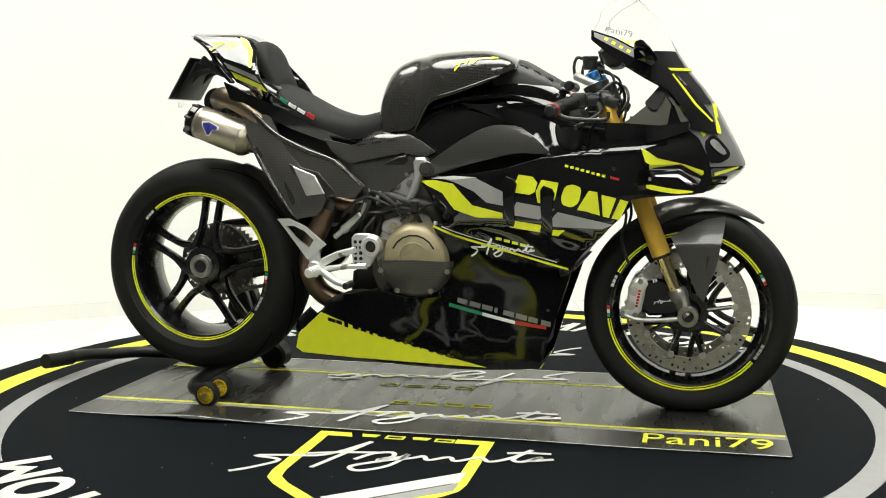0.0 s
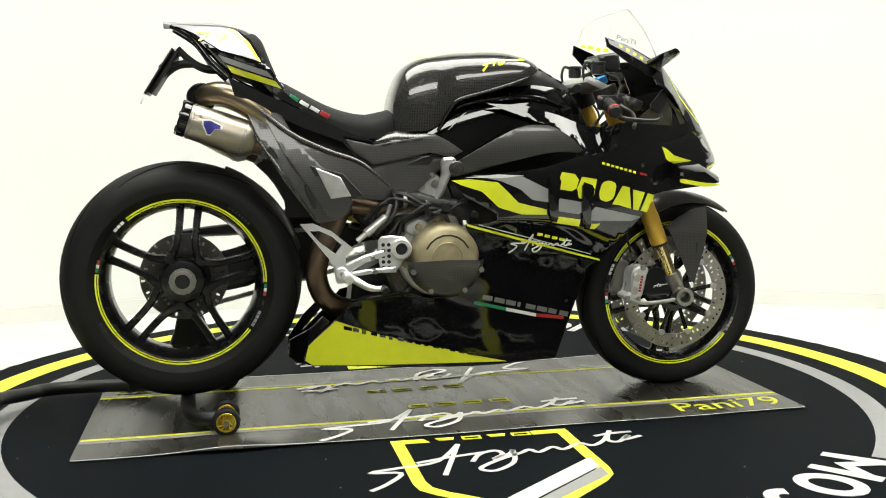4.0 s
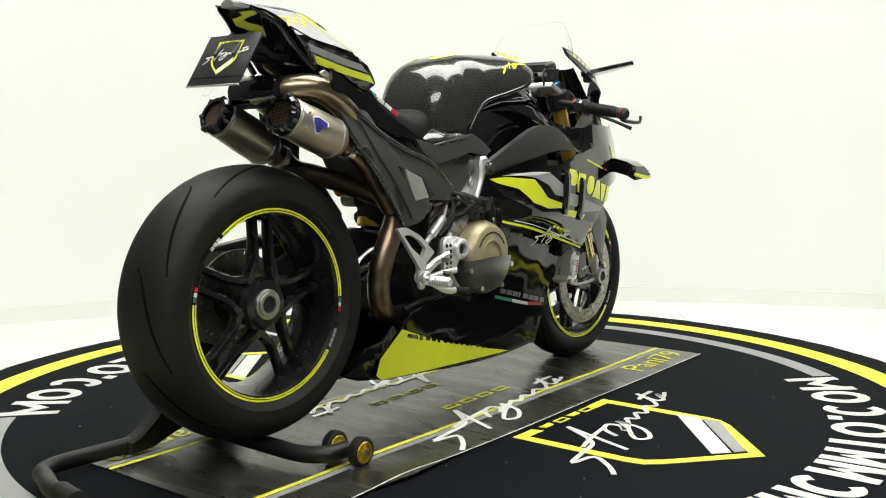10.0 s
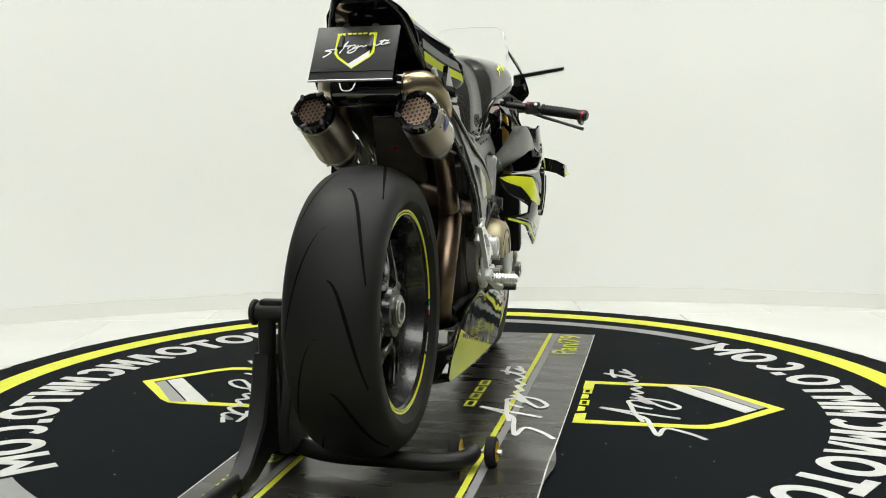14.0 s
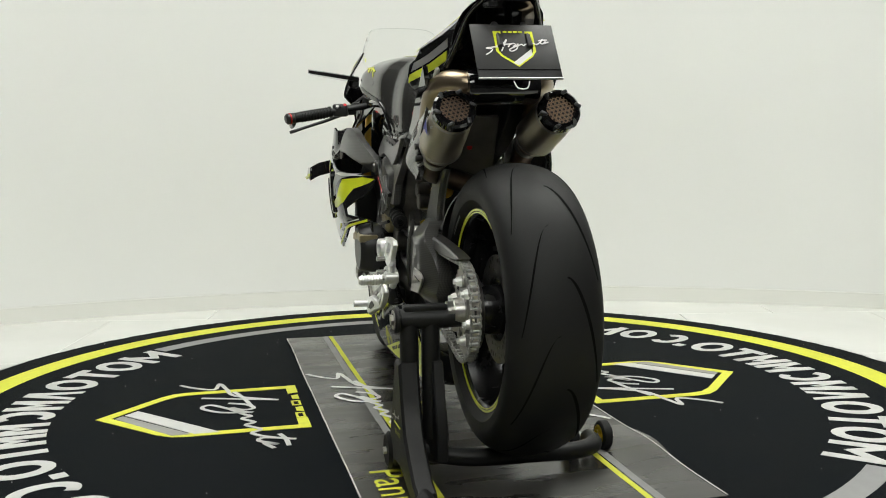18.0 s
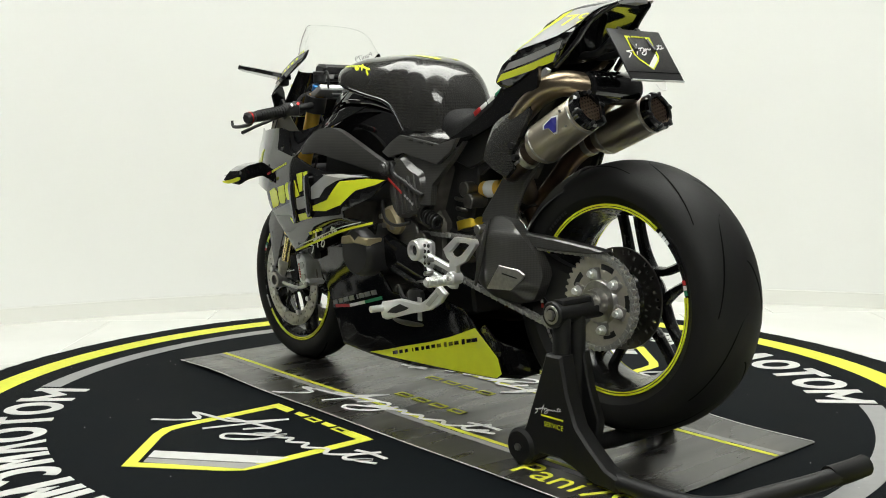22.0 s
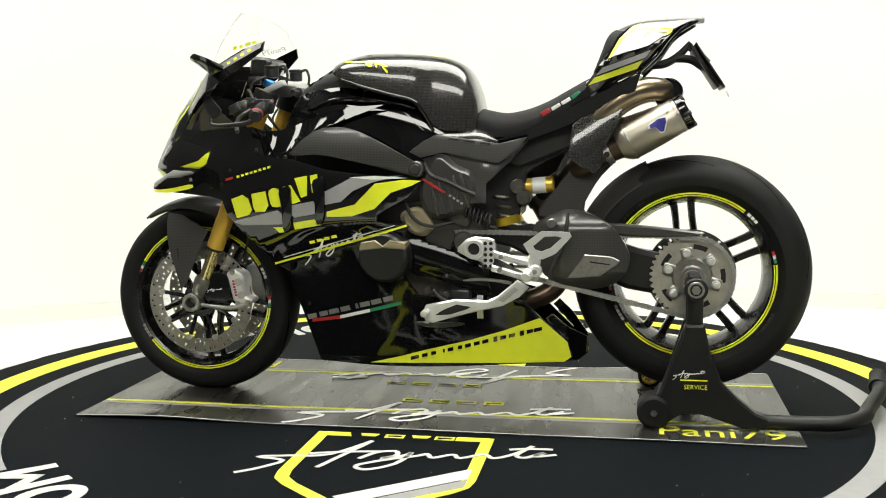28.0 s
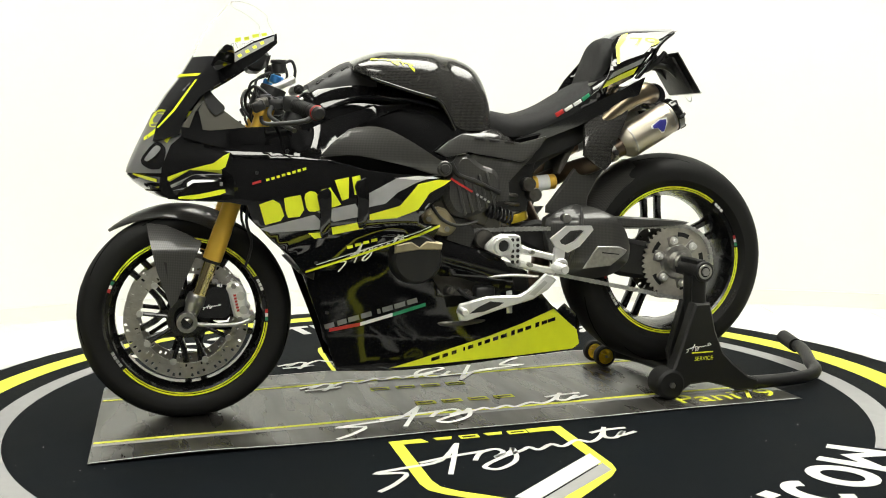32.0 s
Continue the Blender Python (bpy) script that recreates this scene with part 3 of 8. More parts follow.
# ---- printed mat under the motorcycle ----
def display_mat():
    ob = thing("floor_mat", "glossy black printed vinyl display mat on the rug", "mat", pose(-0.011, -0.016, 0.0058))
    hx, hy = 1.009, 0.393
    v, f = [], []
    nx, ny = 120, 40

    def z_at(x, y):
        bulge = 0.010 * math.exp(-((x + 0.62) / 0.13) ** 2) * math.exp(-((y + 0.36) / 0.09) ** 2)
        bulge += 0.007 * math.exp(-((x - 0.75) / 0.2) ** 2) * math.exp(-((y - 0.37) / 0.06) ** 2)
        return bulge + 0.0008 * (1 + math.sin(9 * x + 2 * y))
    for i in range(nx + 1):
        for j in range(ny + 1):
            x, y = -hx + 2 * hx * i / nx, -hy + 2 * hy * j / ny
            if j == 0:
                y -= 0.02 * math.exp(-((x + 0.6) / 0.12) ** 2) - 0.006
            v.append((x, y, z_at(x, y)))
    for i in range(nx):
        for j in range(ny):
            a = i * (ny + 1) + j
            f.append((a, a + ny + 1, a + ny + 2, a + 1))

    def lay(form, lift, t):
        q, ff = thick_up(form, 0, t)
        return [(x, y, z + z_at(x, y) + lift) for x, y, z in q], ff
    part("sheet", lay((v, f), 0, 0.0018), MAT_BLACK, ob, "glossy black vinyl sheet")

    def strip(y0, y1):
        vv, ff = [], []
        for i in range(101):
            x = -hx + 0.004 + 2 * (hx - 0.004) * i / 100
            vv += [(x, y0, 0), (x, y1, 0)]
            if i:
                ff.append((2 * i - 2, 2 * i, 2 * i + 1, 2 * i - 1))
        return vv, ff
    for s in (-1, 1):
        part("yellow_stripe", lay(strip(*sorted((s * 0.212, s * 0.227))), 0.0021, 0.0006), YELLOW_MAT, ob, smooth=0)
        part("grey_stripe", lay(strip(*sorted((s * 0.232, s * 0.252))), 0.0021, 0.0006), RUG_GREY, ob, smooth=0)
        part("hem", lay(strip(*sorted((s * (hy - 0.004), s * (hy - 0.0005)))), 0.0021, 0.0006), MAT_EDGE, ob, smooth=0)
        for k, st in enumerate(flourish(0.80, 0.0132, (0.012 * -s, s * 0.245 + s * 0.015), flip=s > 0, squash=0.68)):
            part("flourish_stroke", lay(st, 0.003 + 0.0004 * k, 0.0006), WHITE_FILM, ob, smooth=0)
        # four yellow blocks beside the flourish
        for k in range(4):
            x = -s * (-0.085 + 0.082 * k + 0.01)
            w, h, t = 0.03, 0.016, 0.008
            y = s * 0.10
            vv = [(x - w, y - h, 0), (x + w, y - h, 0), (x + w, y + h, 0), (x - w, y + h, 0), (x - w + t, y - h + t, 0), (x + w - t, y - h + t, 0), (x + w - t, y + h - t, 0), (x - w + t, y + h - t, 0)]
            part("yellow_block", lay((vv, [(0, 1, 5, 4), (1, 2, 6, 5), (2, 3, 7, 6), (3, 0, 4, 7)]), 0.003, 0.0006), YELLOW_MAT, ob, smooth=0)
        form = words("Pani79", 0.128)
        form = [(x * 1.0, y * 0.95, 0) for x, y, z in form[0]], form[1]
        m = Matrix.Translation((-s * 0.805, s * 0.308, 0)) @ Matrix.Rotation(0 if s < 0 else math.pi, 4, "Z")
        part("lettering", lay(moved(form, m), 0.0026, 0.0006), YELLOW_MAT, ob, "yellow lettering", smooth=0)
    return ob


# ---- paddock stand ----
def stand():
    ob = thing("paddock_stand", "black steel single-sided paddock stand with gold wheels", "stand", pose(-0.744, -0.016, 0.0085))
    ox = 0.735

    def P(x, y, z):
        return (x + ox, y, z)
    part("lift_pin", join(cyl(P(-0.737, 0.10, 0.38), P(-0.737, 0.285, 0.38), 0.024, bev=0.002), cyl(P(-0.737, 0.285, 0.38), P(-0.737, 0.297, 0.38), 0.031, bev=0.003)), STAND_BLACK, ob)
    part("pin_bolt", join(cyl(P(-0.737, 0.296, 0.38), P(-0.737, 0.304, 0.38), 0.012, n=6), ring_piece(P(-0.737, 0.295, 0.38), P(-0.737, 0.299, 0.38), 0.016, 0.022)), STEEL, ob)
    part("bearing_clamp", rbox(P(-0.737, 0.225, 0.405), (0.03, 0.10, 0.014), 0.004), STAND_BLACK, ob)
    for y in (0.212, 0.262):
        part("upright", cyl(P(-0.737, y, 0.10), P(-0.737, y, 0.385), 0.0215, bev=0.002), STAND_BLACK, ob)
    side = [(-0.711, 0.285), (-0.761, 0.285), (-0.780, 0.20), (-0.808, 0.13), (-0.846, 0.092), (-0.895, 0.052), (-0.93, 0.040), (-0.93, 0.006), (-0.86, 0.010), (-0.79, 0.034), (-0.757, 0.043), (-0.70, 0.040), (-0.668, 0.018), (-0.62, 0.018), (-0.608, 0.05), (-0.645, 0.10), (-0.682, 0.20)]
    part("side_plate", prism([(x + ox, z) for x, z in side], 0.245, 0.292, 0.006), STAND_BLACK, ob, "black steel side plate")
    part("side_plate_inner", prism([(x + ox, z) for x, z in side[:4] + [(-0.80, 0.06), (-0.68, 0.055), (-0.665, 0.13)]], 0.188, 0.215, 0.004), STAND_BLACK, ob)
    part("wheel", join(cyl(P(-0.632, 0.222, 0.046), P(-0.632, 0.30, 0.046), 0.045, bev=0.008)), RUBBER, ob, "black stand roller")
    part("roller_bolt", cyl(P(-0.632, 0.299, 0.046), P(-0.632, 0.307, 0.046), 0.009, n=6), STEEL, ob)
    part("cross_tube", tube([P(-0.70, 0.24, 0.06), P(-0.735, 0.12, 0.045), P(-0.735, -0.05, 0.04), P(-0.725, -0.15, 0.036), P(-0.69, -0.205, 0.036), P(-0.635, -0.213, 0.036)], 0.021, 16), STAND_BLACK, ob)
    for y in (-0.169, -0.257):
        c = P(-0.629, y, 0.0365)
        w = part("wheel", lathe_y([(0.024, -0.013), (0.032, -0.013), (0.0365, -0.009), (0.0365, 0.009), (0.032, 0.013), (0.024, 0.013)], c, 40), RUBBER, ob, "black tyre on a gold stand wheel")
        part("wheel_rim", ring_piece((c[0], y - 0.014, c[2]), (c[0], y + 0.014, c[2]), 0.0225, 0.0265), GOLD_BRIGHT, w, "gold wheel rim")
        part("wheel_hub", cyl((c[0], y - 0.015, c[2]), (c[0], y + 0.015, c[2]), 0.008), GOLD_BRIGHT, w)
        for k in range(12):
            a = 2 * math.pi * k / 12
            part("wheel_spoke", rbox((c[0] + 0.0155 * math.cos(a), y, c[2] + 0.0155 * math.sin(a)), (0.018, 0.025, 0.003), 0.001, Matrix.Rotation(-a + 0.45, 4, "Y"), 1), GOLD_BRIGHT, w)
    part("wheel_axle", join(cyl(P(-0.629, -0.280, 0.0365), P(-0.629, -0.15, 0.0365), 0.005), cyl(P(-0.629, -0.282, 0.0365), P(-0.629, -0.272, 0.0365), 0.0075, n=6)), STEEL, ob)
    part("handle", tube([P(-0.86, 0.268, 0.026), P(-1.02, 0.276, 0.027), P(-1.12, 0.268, 0.030), P(-1.178, 0.225, 0.036), P(-1.205, 0.16, 0.044), P(-1.255, 0.05, 0.06), P(-1.275, -0.05, 0.066)], 0.020, 16), STAND_BLACK, ob, "black tube handle")
    part("handle_grip", tube([P(-1.262, 0.0, 0.0635), P(-1.275, -0.055, 0.067), P(-1.285, -0.105, 0.072)], 0.024, 16), RUBBER, ob)
    deco = []
    for k, st in enumerate(flourish(0.085, 0.002, (0, 0), squash=0.7)):
        deco.append(([(-x - 0.722 + ox, 0.2925 + 0.0002 * k, z + 0.15) for x, z, _ in st[0]], st[1]))
    part("flourish", join(*deco), WHITE_FILM, ob, smooth=0)
    part("yellow_line", rbox(P(-0.735, 0.2925, 0.137), (0.07, 0.0012, 0.0035), 0), YELLOW, ob)
    f = words("SERVICE", 0.017)
    part("lettering", ([(-x - 0.74 + ox, 0.2928, y + 0.118) for x, y, z in f[0]], f[1]), YELLOW, ob, "yellow lettering", smooth=0)
    return ob


# ---- the motorcycle (x forwards, y to its left, z up; the root stands on the mat) ----
REAR, FRONT = (-0.745, 0.0, 0.392), (0.741, 0.0, 0.293)
PLAN = [(-0.45, 0.19), (-0.2, 0.205), (0, 0.215), (0.2, 0.245), (0.35, 0.262), (0.5, 0.258), (0.6, 0.24), (0.7, 0.20), (0.8, 0.148), (0.85, 0.10), (0.885, 0.03)]
RISE = [(0.1, 0.60), (0.3, 0.74), (0.4, 0.84), (0.5, 0.94), (0.6, 1.0), (0.7, 1.0), (0.75, 0.97), (0.8, 0.88), (0.9, 0.7)]
LOW_RISE = [(0.1, 0.57), (0.2, 0.63), (0.3, 0.69), (0.4, 0.78), (0.55, 0.91)]
LOW_PLAN = [(-0.45, 0.19), (-0.2, 0.203), (0, 0.212), (0.1, 0.214), (0.2, 0.212), (0.35, 0.202), (0.45, 0.196)]
UPPER_PLAN = [(-0.05, 0.165), (0, 0.178), (0.05, 0.208), (0.115, 0.258), (0.15, 0.270), (0.2, 0.274), (0.3, 0.270), (0.4, 0.263), (0.5, 0.254), (0.6, 0.240), (0.7, 0.20), (0.8, 0.148), (0.85, 0.10), (0.885, 0.03)]


def fair(x, z):
    """Half-width of the fairing."""
    k = min(max((z - 0.44) / 0.10, 0.0), 1.0)
    return (curve_at(PLAN, x) * (1 - k) + curve_at(UPPER_PLAN, x) * k) * curve_at(RISE, z)


def fair_low(x, z):
    """Half-width of the belly fairing, which tucks in under the upper one."""
    return curve_at(LOW_PLAN, x) * curve_at(LOW_RISE, z)


UPPER = [(0.006, 0.662), (0.134, 0.684), (0.256, 0.700), (0.361, 0.730), (0.392, 0.732), (0.500, 0.752), (0.604, 0.762), (0.693, 0.779), (0.735, 0.80), (0.765, 0.775), (0.79, 0.72), (0.80, 0.66), (0.778, 0.632), (0.727, 0.630), (0.621, 0.623), (0.579, 0.614), (0.565, 0.573), (0.520, 0.521), (0.468, 0.473), (0.429, 0.421), (0.197, 0.490), (0.041, 0.541), (0.119, 0.554), (0.119, 0.573), (0.041, 0.620)]
LOWER = [(0.041, 0.538), (0.197, 0.487), (0.428, 0.415), (0.411, 0.362), (0.376, 0.260), (0.334, 0.126), (0.121, 0.115), (-0.127, 0.125), (-0.392, 0.140), (-0.413, 0.157), (-0.405, 0.197), (-0.327, 0.271), (-0.284, 0.319), (-0.137, 0.352), (-0.057, 0.326), (0.024, 0.334), (0.064, 0.393), (0.075, 0.476)]
YELLOW_BLADE = [(0.006, 0.665), (0.053, 0.669), (0.120, 0.661), (0.175, 0.604), (0.258, 0.583), (0.258, 0.568), (0.185, 0.571), (0.122, 0.591), (0.082, 0.634), (0.03, 0.652)]
SILVER = [
    [(0.055, 0.681), (0.185, 0.677), (0.288, 0.626), (0.266, 0.602), (0.215, 0.611), (0.180, 0.641), (0.128, 0.664)],
    [(0.296, 0.613), (0.398, 0.594), (0.354, 0.566), (0.280, 0.579)],
    [(0.405, 0.586), (0.549, 0.552), (0.520, 0.541), (0.376, 0.547), (0.395, 0.576)],
]
YELLOW_BITS = [[(0.280, 0.564), (0.360, 0.551), (0.357, 0.531), (0.276, 0.545)], [(0.376, 0.538), (0.422, 0.537), (0.405, 0.521), (0.371, 0.526)]]
PINLINES = [[(0.045, 0.543), (0.197, 0.500), (0.429, 0.433), (0.429, 0.427), (0.197, 0.493), (0.045, 0.536)], [(0.075, 0.5425), (0.197, 0.5085), (0.40, 0.450), (0.40, 0.4475), (0.197, 0.506), (0.075, 0.540)]]
FLAG = [([(0.077, 0.314), (0.173, 0.289), (0.173, 0.279), (0.076, 0.304)], GREEN_FILM), ([(0.173, 0.289), (0.266, 0.266), (0.266, 0.256), (0.173, 0.279)], WHITE_FILM), ([(0.266, 0.266), (0.354, 0.253), (0.354, 0.243), (0.266, 0.256)], RED_FILM)]
BELLY_YELLOW = [(-0.324, 0.271), (-0.222, 0.232), (-0.125, 0.202), (0.006, 0.169), (0.088, 0.146), (0.179, 0.124), (-0.028, 0.129), (-0.226, 0.134), (-0.392, 0.142), (-0.413, 0.157), (-0.402, 0.201)]
SPAR = [(-0.005, 0.698), (0.011, 0.674), (0.042, 0.679), (0.151, 0.712), (0.291, 0.744), (0.384, 0.736), (0.345, 0.779), (0.291, 0.815), (0.229, 0.819), (0.183, 0.807), (0.120, 0.774), (0.058, 0.736)]
SUBFRAME = [(-0.290, 0.785), (-0.211, 0.767), (-0.115, 0.782), (-0.035, 0.794), (0.004, 0.775), (0.044, 0.746), (0.012, 0.730), (-0.052, 0.743), (-0.116, 0.731), (-0.212, 0.713), (-0.266, 0.749)]
SIDE_CARBON = [(-0.583, 0.913), (-0.521, 0.874), (-0.459, 0.834), (-0.429, 0.795), (-0.335, 0.759), (-0.242, 0.722), (-0.161, 0.650), (-0.188, 0.616), (-0.275, 0.620), (-0.308, 0.564), (-0.372, 0.554), (-0.418, 0.629), (-0.478, 0.725), (-0.524, 0.788), (-0.546, 0.843)]
DUCT = [(-0.375, 0.708), (-0.308, 0.681), (-0.279, 0.628), (-0.335, 0.621)]


def both(name, form, material, parent, label="", smooth=38):
    """The same part on both sides."""
    return part(name, form, material, parent, label, smooth), part(name, mirror(form), material, parent, label, smooth)


def slab(poly, inner, thick, round_by=2, bev=0.006):
    """A plate on the right side between inner and inner + thick from the middle plane."""
    return prism(rounded(poly, round_by) if round_by else poly, -inner, -inner - thick, bev)


DROP = 0.60  # how far the tread falls from crown to edge, in half-widths


def tyre(centre, big, half, rim, name_parent):
    prof = []
    n = 22
    # crown and shoulders, then the sidewalls down to the bead
    for i in range(n + 1):
        a = math.pi * i / n
        prof.append((crown_radius(big, half, half * math.cos(a)), half * math.cos(a)))
    side = big - DROP * half
    prof2 = [(rim, half * 0.78), (rim + 0.004, half * 0.84), ((rim + side) / 2, half * 0.975)] + prof + [((rim + side) / 2, -half * 0.975), (rim + 0.004, -half * 0.84), (rim, -half * 0.78), (rim - 0.004, 0)]
    return part("tyre", lathe_y(prof2, centre, 128), RUBBER, name_parent, "black treaded tyre", smooth=30)


def wall_marks(centre, r, y, parent, spans):
    """Faint raised bars round a tyre wall."""
    for a0, n, step in spans:
        forms = [lathe_y([(r, y - 0.0008), (r + 0.016, y - 0.0008), (r + 0.016, y + 0.0008), (r, y + 0.0008)], centre, 4, a0 + step * k, a0 + step * k + step * 0.62) for k in range(n)]
        part("wall_mark", join(*forms), SATIN, parent, smooth=0, kind="stuff")


def crown_radius(big, half, y):
    s = math.sqrt(max(1 - (y / half) ** 2, 0))
    return big - DROP * half * (1 - s ** 0.95)


def grooves(centre, big, half, parent, count, lean, sides=(-1, 1)):
    """Long curved grooves as thin strips on the crown, their shade in the colour."""
    cx, cy, cz = centre
    forms = []
    for k in range(count):
        for s in sides:
            a0 = 2 * math.pi * (k + (0.5 if s > 0 else 0)) / count
            v, f = [], []
            for i in range(15):
                u = i / 14
                y = s * half * (0.10 + 0.72 * u ** 0.9)
                a = a0 + lean * (u ** 1.6) * 0.95
                w = 0.0032 * math.sin(math.pi * min(max(u, 0.08), 0.93)) ** 0.5
                r = crown_radius(big, half, y) + 0.0006
                for d in (-w, w):
                    aa = a + d / big * 1.0
                    yy = y + d * 0.9
                    r2 = crown_radius(big, half, yy) + 0.0007
                    v.append((cx + r2 * math.cos(aa), cy + yy, cz + r2 * math.sin(aa)))
                if i:
                    f.append((2 * i - 2, 2 * i - 1, 2 * i + 1, 2 * i))
            forms.append((v, f))
    part("tread_groove_shade", join(*forms), GROOVE_SHADE, parent, "tread grooves with their shade in the colour", smooth=0, kind="stuff")


def spokes(centre, hub_r, rim_r, y_hub, y_rim, start, parent, gap=0.024, wide=0.019, deep=0.03):
    for k in range(5):
        a = radians(start + 72 * k)
        for s in (-1, 1):
            d, nrm = Vector((math.cos(a), 0, math.sin(a))), Vector((-math.sin(a), 0, math.cos(a)))
            pts = [(hub_r * 0.8, s * gap * 1.9), (hub_r * 1.55, s * gap * 1.15), (hub_r * 2.3, s * gap * 0.95), (rim_r * 0.97, s * gap * 1.0), (rim_r + 0.012, s * gap * 1.35)]
            ys = [y_hub, y_hub * 1.05, y_hub * 1.0 + (y_rim - y_hub) * 0.3, y_rim, y_rim]
            path = smooth_path([Vector(centre) + d * p[0] + nrm * p[1] + Vector((0, y, 0)) for p, y in zip(pts, ys)], 5)
            rings = []
            for i, p in enumerate(path):
                t = (path[min(i + 1, len(path) - 1)] - path[max(i - 1, 0)]).normalized()
                side = t.cross(Vector((0, 1, 0))).normalized()
                u = i / (len(path) - 1)
                w, dp = wide * (0.62 - 0.16 * math.sin(math.pi * u)), deep * (0.55 - 0.18 * u)
                rings.append([p + side * (w * c[0]) + Vector((0, dp * c[1], 0)) for c in ((-1, -0.5), (-0.55, -1), (0.55, -1), (1, -0.5), (1, 0.5), (0.55, 1), (-0.55, 1), (-1, 0.5))])
            part("spoke", rings_form(rings), RIM_BLACK, parent)


def rim_form(centre, r, half):
    """The barrel of a rim with its two flanges."""
    p = [(r + 0.006, -half), (r - 0.004, -half - 0.002), (r - 0.013, -half + 0.004), (r - 0.018, -half + 0.02), (r - 0.030, -half * 0.35), (r - 0.030, half * 0.35), (r - 0.018, half - 0.02), (r - 0.013, half - 0.004), (r - 0.004, half + 0.002), (r + 0.006, half), (r - 0.004, half * 0.6), (r - 0.014, 0), (r - 0.004, -half * 0.6)]
    return lathe_y(p, centre, 96)


def rim_marks(centre, r, half, wheel, arcs):
    """Yellow double lines and small coloured bars round both rim flanges."""
    for s in (-1, 1):
        y = s * (half + 0.0105)
        for a0, a1 in arcs:
            for r0, r1 in ((r - 0.0090, r - 0.0056), (r - 0.0034, r + 0.0014)):
                part("yellow_line", lathe_y([(r0, y - 0.0006), (r1, y - 0.0006), (r1, y + 0.0006), (r0, y + 0.0006)], centre, 48, a0, a1), YELLOW, wheel, smooth=0)
        for a0, m in (*[(arcs[1][0] - 2.5 - 3 * k, m) for k, m in enumerate((GREEN_FILM, WHITE_FILM, RED_FILM))], *[(arcs[0][0] - 2.5 - 3 * k, m) for k, m in enumerate((GREEN_FILM, WHITE_FILM, RED_FILM))], *[(arcs[0][1] + 4 + 3.2 * k, WHITE_FILM) for k in range(3)], *[(arcs[1][1] + 4 + 3.2 * k, SILVER_FILM) for k in range(4)]):
            part("rim_mark", lathe_y([(r - 0.007, y - 0.0006), (r + 0.001, y - 0.0006), (r + 0.001, y + 0.0006), (r - 0.007, y + 0.0006)], centre, 5, a0 - 1.3, a0 + 1.3), m, wheel, smooth=0)


def drilled_disc(centre, r0, r1, y, thick, holes=48, rows=2):
    """A brake disc: a ring of cells, most of them with a real hole."""
    bm = bmesh.new()
    cx, cy, cz = centre
    dr = (r1 - r0) / rows
    for k in range(holes):
        a0, a1 = 2 * math.pi * k / holes, 2 * math.pi * (k + 1) / holes
        am = (a0 + a1) / 2
        for q in range(rows):
            ra, rb = r0 + dr * q, r0 + dr * (q + 1)
            rm = (ra + rb) / 2 + dr * 0.16 * ((k % 3) - 1)

            def at(r, a):
                return bm.verts.new((cx + r * math.cos(a), cy + y, cz + r * math.sin(a)))
            corner = [at(ra, a0), at(rb, a0), at(rb, am), at(rb, a1), at(ra, a1), at(ra, am)]
            if (k + q * 2) % 4 == 3:
                bm.faces.new(corner)
                continue
            hr = min(dr, (a1 - a0) * rm) * 0.32
            ang = [math.atan2(v.co.z - cz - rm * math.sin(am), v.co.x - cx - rm * math.cos(am)) for v in corner]
            hole = [bm.verts.new((cx + rm * math.cos(am) + hr * math.cos(t), cy + y, cz + rm * math.sin(am) + hr * math.sin(t))) for t in ang]
            for i in range(6):
                j = (i + 1) % 6
                bm.faces.new((corner[i], corner[j], hole[j], hole[i]))
    bmesh.ops.remove_doubles(bm, verts=bm.verts[:], dist=1e-5)
    ext = bmesh.ops.extrude_face_region(bm, geom=bm.faces[:])
    bmesh.ops.translate(bm, vec=(0, thick, 0), verts=[e for e in ext["geom"] if isinstance(e, bmesh.types.BMVert)])
    bmesh.ops.recalc_face_normals(bm, faces=bm.faces[:])
    return of_bmesh(bm)


